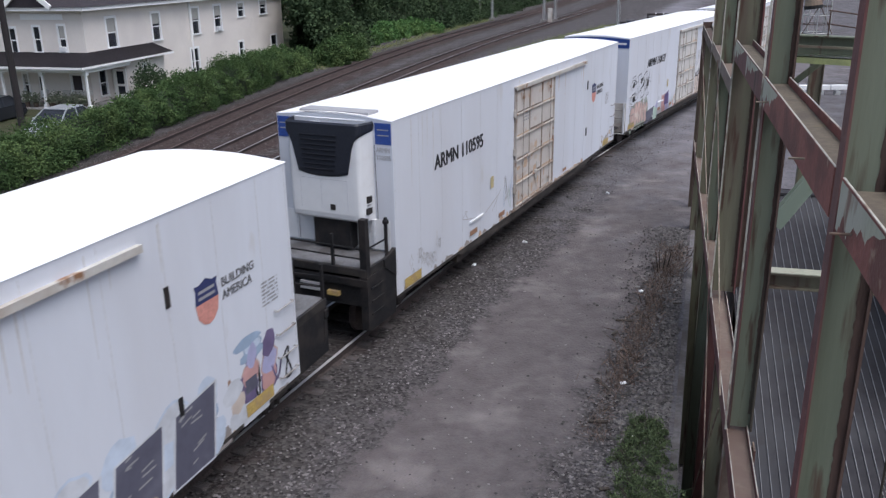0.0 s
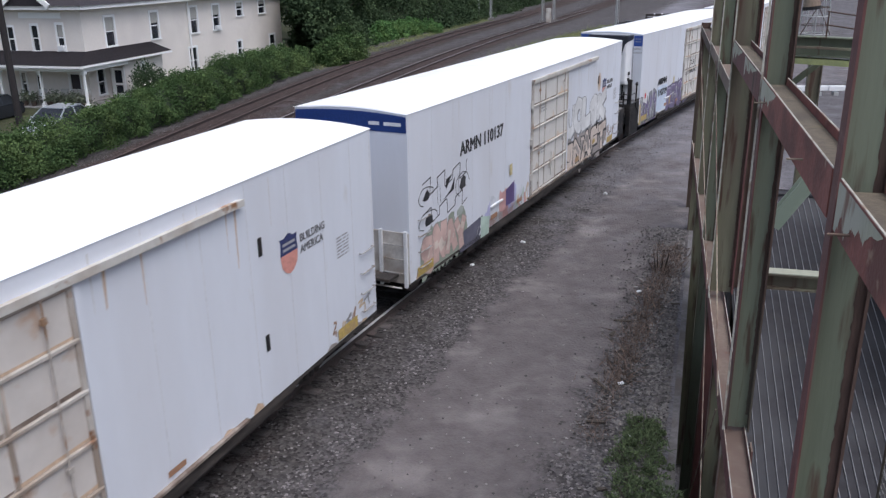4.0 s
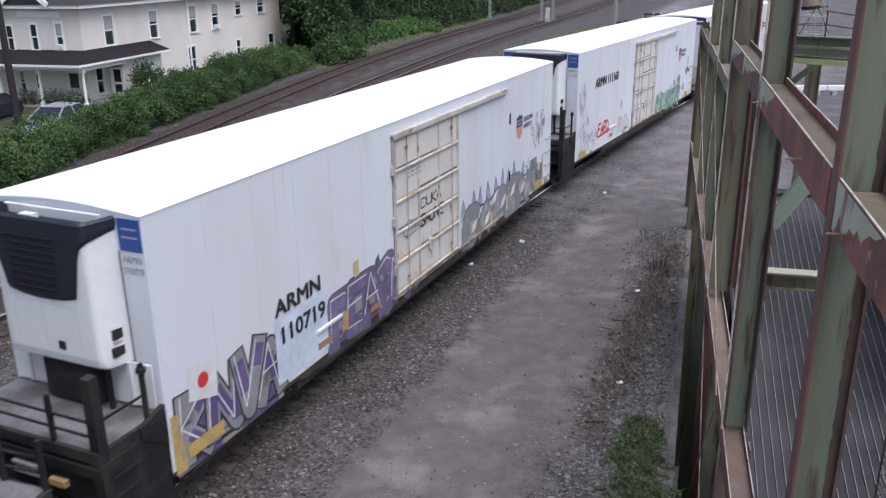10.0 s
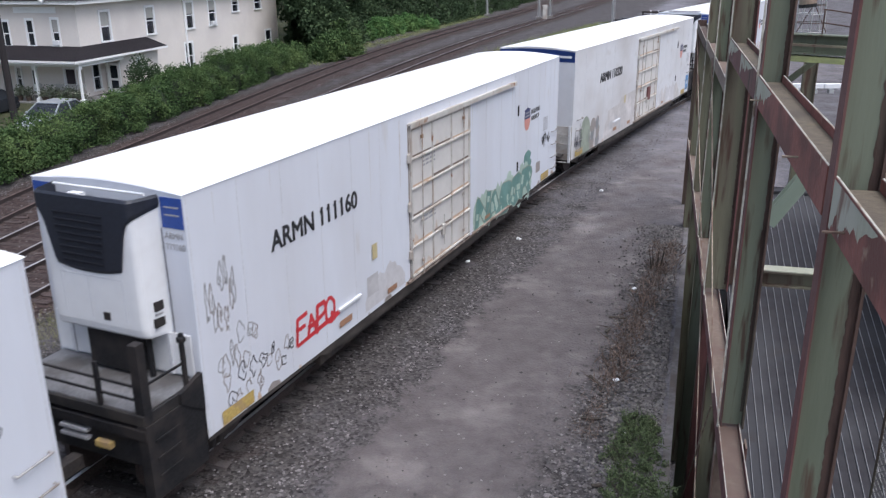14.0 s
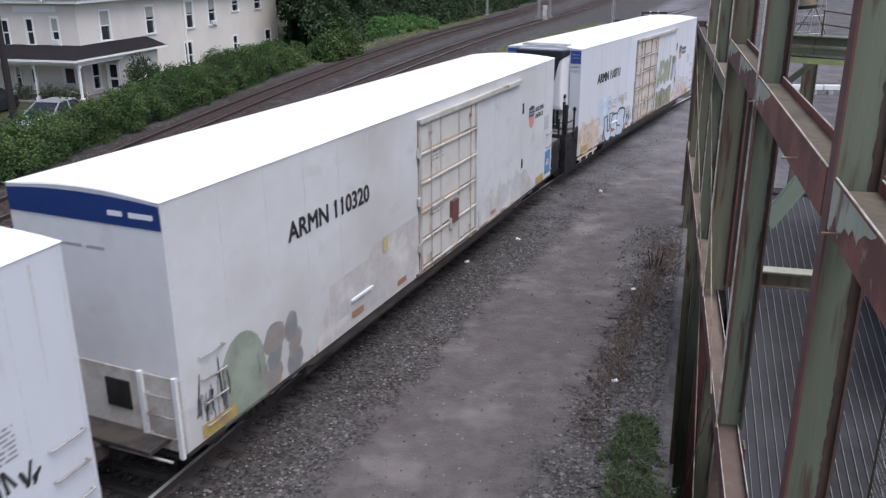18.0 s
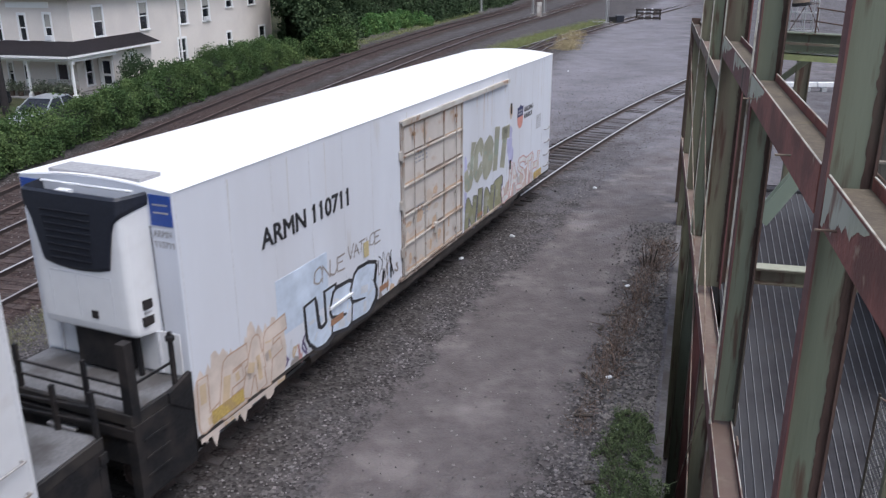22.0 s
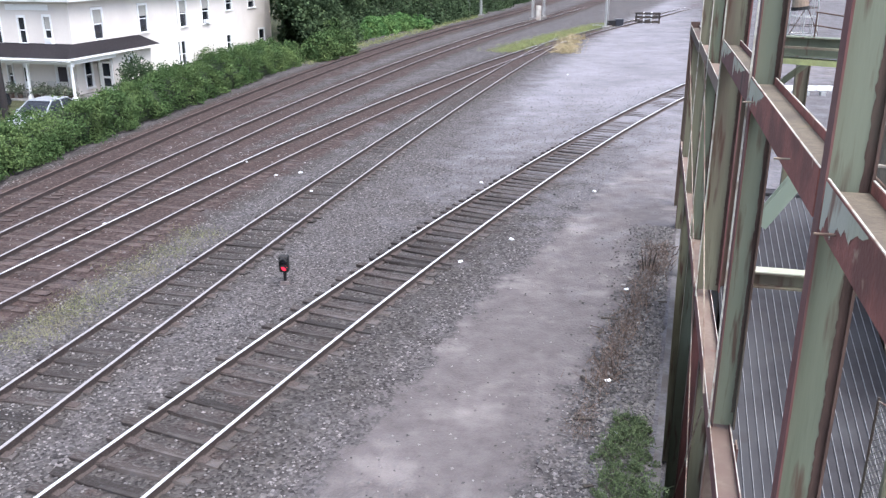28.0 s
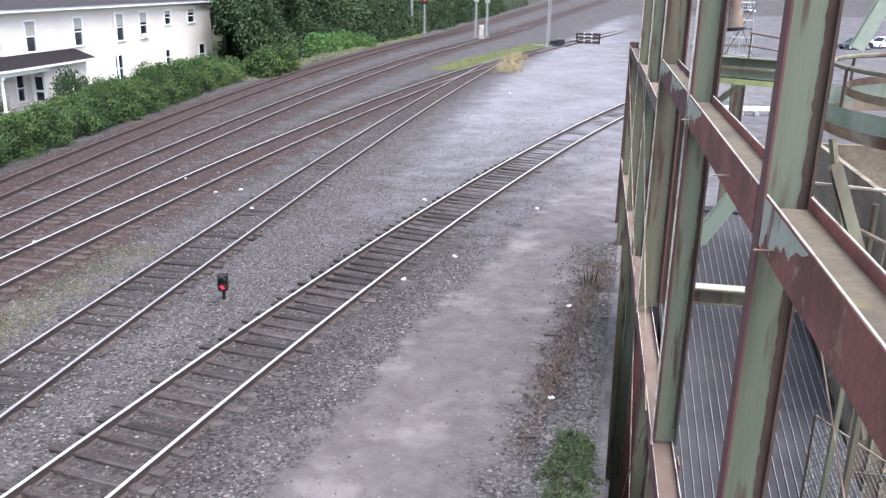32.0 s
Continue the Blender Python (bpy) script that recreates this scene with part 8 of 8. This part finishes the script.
def thicket():
    """Closed undergrowth under the trees: sprays of leaves on an uneven dark mass."""
    r = np.random.default_rng(12)
    th = thing("undergrowth", "dark closed undergrowth along the edge of the wood", "undergrowth", kind="stuff")
    ys = np.concatenate([np.arange(75, 120, 1.0), np.arange(120, 240, 2.5)])
    prof = ((0.0, -0.1), (-0.5, 0.32), (-1.6, 0.62), (-3.0, 0.86), (-5.0, 1.0), (-9.0, 1.02), (-9.0, -0.1))

    def tall(y):
        return 5.6 + 2.6 * noise.noise(Vector((y * 0.11, 1, 0))) + 1.1 * noise.noise(Vector((y * 0.4, 7, 0))) + max(0.0, y - 110) * 0.03
    v, f = [], []
    for i, y in enumerate(ys):
        gap = 3.6 * math.exp(-((y - 97) / 8.5) ** 2)
        for k, (a, z) in enumerate(prof):
            v.append((max(-0.183 * y, wood_edge(y) - gap + a + 0.5 * noise.noise(Vector((y * 0.5, k, 0)))), y, z * tall(y) * 0.92))
        if i:
            m = len(prof)
            f += [((i - 1) * m + k, (i - 1) * m + k + 1, i * m + k + 1, i * m + k) for k in range(m - 1)]
    part("shade_mass", mesh_from("shade_mass", v, f, M["leaf_shade"]), None, th)
    n = 5200
    y = 75 + 125 * r.random(n) ** 1.4
    u = r.uniform(0, 4.6, n)
    j = u.astype(int)
    w = (u - j)[:, None]
    pa = np.array(prof)
    q = pa[j] * (1 - w) + pa[j + 1] * w
    gap = 3.6 * np.exp(-((y - 97) / 8.5) ** 2)
    lump = np.array([noise.noise(Vector((b * 0.45, zz * 3, 4))) for b, zz in zip(y, q[:, 1])])
    cx = np.array([wood_edge(b) for b in y]) - gap + q[:, 0] + 0.25 + 0.7 * lump
    cx = np.maximum(cx, -0.183 * y)
    cz = np.maximum(0.15, q[:, 1] * np.array([tall(b) for b in y]) * (1 + 0.12 * lump))
    per = 20
    c = np.repeat(np.c_[cx, y, cz], per, 0) + r.normal(0, 0.36, (n * per, 3))
    c[:, 2] = np.maximum(c[:, 2], 0.1)
    part("foliage", leaf_mesh("foliage", c, 0.26, M["leaf_dark"], r), None, th)


thicket()


def shrub(x, y, rx, ry, rz, leaf, n, size, label, name="shrub", z=0.0, seed=1, blade=False, up=0.3, clumps=14):
    r = np.random.default_rng(seed)
    pts = crown_points(n, rx * 0.8, ry * 0.8, rz * 0.75, clumps, r)
    pts[:, 2] = np.abs(pts[:, 2] + rz * 0.3)
    s = thing(name, label, name, Matrix.Translation((x, y, z)))
    rr = random.Random(seed)
    bm = bmesh.new()
    for _ in range(6):
        a = rr.uniform(0, 6.28)
        rod(bm, (0.1 * math.cos(a), 0.1 * math.sin(a), -0.1), (rx * 0.5 * math.cos(a), ry * 0.5 * math.sin(a), rz * 0.7), 0.025, 0.008, seg=5)
    part("stem", bm, M["bark"], s)
    tagged(part("foliage", leaf_mesh("foliage", pts, size, leaf, r, up=up, blade=blade), None, s), kind="stuff")
    return s


shrub(-19.2, 53.5, 1.9, 1.7, 2.3, M["leaf_dark"], 9000, 0.1, "dark green bush beside the house", seed=2, z=0.1, clumps=60)
shrub(-12.6, 71.0, 1.6, 1.8, 1.9, M["leaf_hedge"], 6000, 0.1, "low green bush between hedge and wood", seed=5, z=0.0, clumps=50)
shrub(-14.2, 66.5, 1.5, 2.4, 2.2, M["leaf_hedge"], 7000, 0.11, "loose green bush at the hedge's end", seed=3, z=0.0, clumps=50)
for i, (x, y, rx, rz) in enumerate(((-13.4, 78, 1.8, 5.2), (-12.0, 77, 1.9, 5.6), (-14.2, 80.5, 1.6, 5.0), (-10.9, 80, 2.2, 6.0))):
    shrub(x, y, rx, rx, rz, M["leaf_dark"], 7000, 0.2, "tall dark bush at the corner of the wood", seed=90 + i, z=0.0, clumps=60)
for i, (x, y, rx, rz) in enumerate(((-10.4, 73, 1.9, 2.4), (-9.4, 77, 2.1, 2.7))):
    shrub(x, y, rx, rx, rz, M["leaf_hedge"], 9000, 0.14, "rounded green bush before the wood", seed=20 + i, z=0.0, clumps=70)
for i, (x, y, rx, rz) in enumerate(((-8.6, 91, 2.2, 1.5), (-7.4, 95, 2.6, 2.0), (-6.2, 99, 2.8, 2.1), (-4.4, 102.5, 2.6, 1.9), (-2.2, 106, 2.2, 1.5))):
    shrub(x - 0.8, y, rx, rx * 1.3, rz, M["leaf_bright"], 8000, 0.17, "bright green leafy growth on the bank", seed=40 + i, z=0.0, clumps=70)


def tufts(name, label, places, height, mat, n, spread, seed):
    """Grass or weeds as separate blades round the places given."""
    r = np.random.default_rng(seed)
    i = r.integers(0, len(places), n)
    p = np.array(places, dtype=float)[i]
    gx, gy = p[:, 0] + r.normal(0, spread, n), p[:, 1] + r.normal(0, spread, n)
    c = np.c_[gx, gy, [ground_z(a, b) for a, b in zip(gx, gy)]]
    tagged(new(name, leaf_mesh(name, c, height, mat, r, up=0.9, blade=True)), label, "grass" if "grass" in name else "weeds", kind="stuff")


tufts("grass", "yellow-green grass between the tracks", [(line_third(y) - 2.7 + 0.7 * k, y) for y in range(80, 114, 2) for k in (-1, 0, 1)], 0.4, M["grass_lime"], 9000, 0.7, 1)
tufts("grass", "pale dry grass beside the turnout", [(11.3, 79), (11.9, 82), (12.3, 84), (13.2, 88), (14.2, 92)], 0.6, M["grass_dry"], 1500, 0.6, 2)
tufts("grass", "thin moss-green grass between two tracks", [(0.5 * (line_second(y) + line_third(y)) + 0.1, y) for y in (17.5, 18.5, 19.5, 20.5, 22, 23.5, 25)], 0.13, M["grass_thin"], 5200, 0.46, 3)
weed_path = [(1.9 + (y - 12.8) * 0.405 + 0.3, y) for y in np.arange(13.5, 24, 0.4)]
tufts("grass", "thin dry grass along the foot of the bank", [(wood_edge(y) + 0.9, y) for y in range(70, 130, 1)], 0.35, M["grass_lime"], 5000, 0.45, 6)
tufts("dry_weeds", "thin brown dry weeds along the gravel edge", [(x, y) for x, y in weed_path if y > 15.5], 0.3, M["weed_brown"], 1300, 0.2, 4)
tufts("dry_weeds", "low dark weeds on the gravel", weed_path, 0.16, M["weed_brown"], 2300, 0.16, 5)
for i, (x, y, rx, rz) in enumerate(((3.0, 11.6, 0.8, 0.34), (3.2, 12.7, 0.74, 0.34), (2.9, 10.8, 0.78, 0.32), (3.5, 13.6, 0.5, 0.26))):
    shrub(x, y, rx, rx * 1.3, rz, M["weed_green"], 5200, 0.032, "low feathery green weeds at the gravel edge", name="weeds", seed=60 + i, z=-0.08, clumps=60)
    shrub(x, y, rx, rx * 1.3, rz * 1.2, M["weed_green"], 500, 0.2, "low feathery green weeds at the gravel edge", name="weeds", seed=80 + i, z=-0.08, clumps=40, blade=True, up=0.8)
shrub(5.75, 22.0, 0.4, 0.6, 0.8, M["weed_brown"], 420, 0.14, "dry brown weed bush by the wall", seed=70, blade=True, up=0.9)


# ---- loose stones on the ballast ----
def stones():
    r = np.random.default_rng(9)
    base = np.array(((0, 0, 0.6), (0.9, 0.2, 0), (-0.2, 0.8, 0.05), (-0.85, -0.1, 0.1), (0.1, -0.9, 0), (0, 0, -0.4)))
    tri = ((0, 1, 2), (0, 2, 3), (0, 3, 4), (0, 4, 1), (5, 2, 1), (5, 3, 2), (5, 4, 3), (5, 1, 4))
    n = 84000
    y = 9 + 56 * r.random(n) ** 1.9
    lo = np.array([line_fifth(q) - 2.0 for q in y])
    hi = np.array([min(q * 0.285, line_near(q) + 11) for q in y])
    x = lo + (hi - lo) * r.random(n)
    keep = r.random(n) > np.clip((y - 34) / 31, 0, 1) ** 0.8
    near = np.array([line_near(q) for q in y])
    keep &= ~((np.abs(x - near) < 1.35) & (r.random(n) < 0.75))
    keep &= ~((x - near > 1.35) & (x - near < 2.4) & (r.random(n) < 0.6))
    for f in (line_third, line_fourth, line_fifth):
        keep &= ~((np.abs(x - np.array([f(q) for q in y])) < 1.5) & (r.random(n) < 0.85))
    keep |= (x - near > 6.8)
    keep &= ~((x - near > 2.9) & (x - near < 6.7) & (r.random(n) < 0.93))
    x, y = x[keep], y[keep]
    m = len(x)
    s = r.uniform(0.018, 0.045, m) * np.where(r.random(m) < 0.04, 1.7, 1.0)
    a = r.uniform(0, 6.28, m)
    v = np.repeat(base[None], m, 0) * s[:, None, None] * r.uniform(0.7, 1.3, (m, 6, 3))
    ca, sa = np.cos(a)[:, None], np.sin(a)[:, None]
    vx, vy = v[:, :, 0] * ca - v[:, :, 1] * sa, v[:, :, 0] * sa + v[:, :, 1] * ca
    v[:, :, 0], v[:, :, 1] = vx + x[:, None], vy + y[:, None]
    v[:, :, 2] += np.array([ground_z(a, b) + 0.01 for a, b in zip(x, y)])[:, None]
    f = [(6 * i + p, 6 * i + q, 6 * i + w) for i in range(m) for p, q, w in tri]
    tagged(new("ballast_stones", mesh_from("ballast_stones", v.reshape(-1, 3), f, M["stone"])), "loose grey ballast stones between the rails", "gravel", kind="stuff")


stones()


def rubble():
    """Broken stone and pale debris between the weeds and the retaining wall."""
    r = np.random.default_rng(19)
    base = np.array(((0, 0, 0.6), (0.9, 0.2, 0), (-0.2, 0.8, 0.05), (-0.85, -0.1, 0.1), (0.1, -0.9, 0), (0, 0, -0.4)))
    tri = ((0, 1, 2), (0, 2, 3), (0, 3, 4), (0, 4, 1), (5, 2, 1), (5, 3, 2), (5, 4, 3), (5, 1, 4))
    m = 8000
    v0 = 9 + 18 * r.random(m) ** 1.3
    u0 = -np.abs(r.normal(0, 0.6, m)) - 0.1
    p = [WALL_LAT * a + WALL_DIR * b for a, b in zip(u0, v0)]
    s = r.uniform(0.02, 0.055, m) * np.where(r.random(m) < 0.06, 1.9, 1.0)
    v = np.repeat(base[None], m, 0) * s[:, None, None] * r.uniform(0.7, 1.35, (m, 6, 3))
    v[:, :, 0] += np.array([q.x for q in p])[:, None]
    v[:, :, 1] += np.array([q.y for q in p])[:, None]
    v[:, :, 2] += np.array([ground_z(q.x, q.y) + 0.02 for q in p])[:, None]
    f = [(6 * i + a, 6 * i + b, 6 * i + w) for i in range(m) for a, b, w in tri]
    tagged(new("rubble", mesh_from("rubble", v.reshape(-1, 3), f, M["rubble"])), "loose broken stone heaped along the retaining wall", "gravel", kind="stuff")
    q = random.Random(5)
    for i in range(16):
        c = WALL_LAT * q.uniform(-1.5, -0.15) + WALL_DIR * q.uniform(10, 22)
        ln, a = q.uniform(0.12, 0.5), q.uniform(0, 3.1)
        d = thing("debris", "weathered broken plank on the rubble" if i % 3 else "small pale scrap on the rubble", "debris", pose(c.x, c.y, ground_z(c.x, c.y) + 0.05, q.uniform(-8, 8), q.uniform(-8, 8), math.degrees(a)), group="debris by the wall")
        k = boxed(-ln / 2, ln / 2, -0.035, 0.035, -0.012, 0.012, bevel=0.004) if i % 3 else boxed(-0.06, 0.06, -0.04, 0.04, -0.015, 0.015, bevel=0.006)
        part("piece", k, M["bark"] if i % 3 else M["silver_pale"] if i % 2 else M["concrete"], d)


rubble()


# ---- signals, cabinets and clutter ----
dw = thing("dwarf_signal", "short black dwarf signal showing red", "railway signal", Matrix.Translation((-4.25, 21.0, 0.0)) @ Matrix.Scale(0.86, 4))
part("base", boxed(-0.14, 0.14, -0.14, 0.14, -0.05, 0.09), M["yard_clutter"], dw)
part("pedestal", rod(bmesh.new(), (0, 0, 0.1), (0, 0, 0.42), 0.05, seg=8), M["black_steel"], dw)
part("housing", boxed(-0.15, 0.15, -0.12, 0.12, 0.4, 0.92, bevel=0.03), M["black_steel"], dw)
part("red_lens", rod(bmesh.new(), (0.02, -0.125, 0.56), (0.02, -0.15, 0.56), 0.09, seg=14), M["signal_glow"], dw, "glowing red lens")
part("dark_lens", rod(bmesh.new(), (0.0, -0.125, 0.79), (0.0, -0.14, 0.79), 0.075, seg=14), M["black_plastic"], dw)
bm = bmesh.new()
for z in (0.56, 0.79):
    for a in np.linspace(0.1, math.pi - 0.1, 7):
        bar(bm, (0.1 * math.cos(a), -0.12, z + 0.1 * math.sin(a)), (0.1 * math.cos(a), -0.3, z + 0.1 * math.sin(a)), 0.05, 0.012)
tagged(part("hood", bm, M["black_steel"], dw), kind="stuff")


def mast(x, y, h, label, heads=(), lit=False, cabinet=False):
    s = thing("signal_mast", label, "railway signal", Matrix.Translation((x, y, 0)))
    part("base", boxed(-0.4, 0.4, -0.4, 0.4, -0.1, 0.35), M["concrete"], s)
    part("mast", rod(bmesh.new(), (0, 0, 0.3), (0, 0, h), 0.1, 0.08, seg=10), M["mast_grey"], s)
    bm = bmesh.new()
    for z in np.arange(0.8, h - 0.3, 0.35):
        bar(bm, (-0.2, -0.22, z), (0.2, -0.22, z), 0.03)
    for q in (-0.2, 0.2):
        bar(bm, (q, -0.22, 0.5), (q, -0.22, h - 0.2), 0.03)
    part("ladder", bm, M["mast_grey"], s)
    for z in heads:
        hd = part("signal_head", boxed(-0.35, 0.35, -0.3, -0.12, z - 0.55, z + 0.55, bevel=0.04), M["black_steel"] if lit else M["mast_grey"], s)
        part("lens", rod(bmesh.new(), (0, -0.3, z), (0, -0.34, z), 0.17, seg=12), M["signal_glow"] if lit else M["black_plastic"], hd)
    if cabinet:
        part("cabinet", boxed(0.5, 1.15, -0.4, 0.4, -0.05, 1.9, bevel=0.03), M["grey_dirt"], s, "silver equipment cabinet")
    return s


mast(19.9, 105.5, 11, "tall grey signal mast with a ladder", (6.6, 8.2))
mast(12.6, 122, 10, "grey signal mast with an equipment cabinet", (5.6, 7.0), cabinet=True)
mast(14.4, 124, 10, "grey signal mast in a pair", (5.4, 6.8))
mast(5.6, 128, 9.6, "signal mast showing two red lights", (5.05, 6.2), lit=True)
mast(3.7, 127, 8, "plain grey signal post beside the main line", ())
bx = thing("switch_stand", "dark switch machine and relay box on the ground", "switch machine", Matrix.Translation((21.6, 110, 0)))
part("case", boxed(-0.8, 0.9, -0.4, 0.4, 0, 0.75, bevel=0.05), M["black_steel"], bx)
part("cover", boxed(0.3, 1.3, -0.5, 0.5, 0.0, 0.95, bevel=0.06), M["black_plastic"], bx)
part("rod_cover", boxed(-2.6, -0.8, -0.2, 0.2, 0, 0.2), M["mast_grey"], bx)
for i, (x, y, w) in enumerate(((27.3, 115.5, 3.3),)):
    pl = thing("scrap_stack", "stack of dark steel frames with pale crossbars on the lot", "scrap frame", pose(x, y, 0, 0, 0, -12 - 10 * i), group="scrap frames")
    for z in (0.1, 0.7, 1.15):
        for yy in (-0.7, 0.7):
            part("beam", boxed(-w / 2, w / 2, yy - 0.09, yy + 0.09, z, z + 0.2), M["dark_grime"], pl)
    for xx in np.linspace(-w / 2 + 0.15, w / 2 - 0.15, 4):
        part("upright", boxed(xx - 0.09, xx + 0.09, -0.75, 0.75, 0.0, 1.4), M["streak_pale"] if abs(xx) < 1 else M["dark_grime"], pl)
bar_ = thing("road_barrier", "long white barrier panel on the far side of the yard", "barrier", pose(23.6, 53.4, 0, 0, 0, -3))
for i in range(4):
    part("panel", boxed(-2.0 + i * 1.02, -1.02 + i * 1.02, -0.12, 0.12, 0.3, 0.62, bevel=0.03), M["far_white"], bar_)
    part("foot", boxed(-1.7 + i * 1.02, -1.4 + i * 1.02, -0.2, 0.2, 0.0, 0.25), M["mast_grey"], bar_)
for i, (x, y, a) in enumerate(((63, 112, 10), (68.5, 115, 24), (74, 119, 40), (79, 124, 60), (98, 205, 80), (92, 216, 100))):
    sedan("white car parked far off on the lot" if i % 3 else "dark car parked far off on the lot", pose(x, y, ground_z(x, y), 0, 0, a), M["far_white"] if i % 3 else M["car_dark"], group="vehicles on the lot")
scrap_r = random.Random(3)
for x, y in ((2.11, 24.5), (9.33, 63.4), (5.65, 30.2), (1.5, 31.6), (-8.3, 34.6), (-5.8, 33.15), (-6.7, 32.6), (-4.9, 30.1), (0.5, 22.4), (-11.0, 26.0)):
    sw = thing("paper_scrap", "small white scrap lying on the gravel", "litter", pose(x, y, ground_z(x, y) + 0.03, scrap_r.uniform(-15, 15), scrap_r.uniform(-15, 15), scrap_r.uniform(0, 360)), group="scraps on the gravel")
    a, b = scrap_r.uniform(0.05, 0.1), scrap_r.uniform(0.03, 0.06)
    part("sheet", mesh_from("sheet", [(-a, -b, 0), (a, -b * 0.7, 0.03), (a * 0.8, b, 0.0), (-a * 0.9, b * 0.8, 0.04), (0, 0, 0.05), (-a, -b, -0.02), (a, -b * 0.7, -0.02), (a * 0.8, b, -0.02), (-a * 0.9, b * 0.8, -0.02)],
                           [(0, 1, 4), (1, 2, 4), (2, 3, 4), (3, 0, 4), (0, 5, 6, 1), (1, 6, 7, 2), (2, 7, 8, 3), (3, 8, 5, 0), (8, 7, 6, 5)], M["far_white"]), None, sw)


# ---- what moves: the train runs past, gathering a little speed ----
def travelled(t):
    return 5.02 * t + 0.01225 * t * t


def car_pose(s_front):
    a, b = S_ZERO + s_front + 2.6, S_ZERO + s_front + CAR_LEN - 2.6
    p, _ = along(NEAR_RUN, a)
    q, _ = along(NEAR_RUN, b)
    d = (q - p).normalized()
    o = p - d * 2.6
    return pose(o.x, o.y, RAIL, 0, 0, math.degrees(math.atan2(d.y, d.x)))


def motions():
    for car in CARS:
        walk(car, [(i * 0.5, car_pose(FRONTS[car.name] - travelled(i * 0.5))) for i in range(65)])


motions()
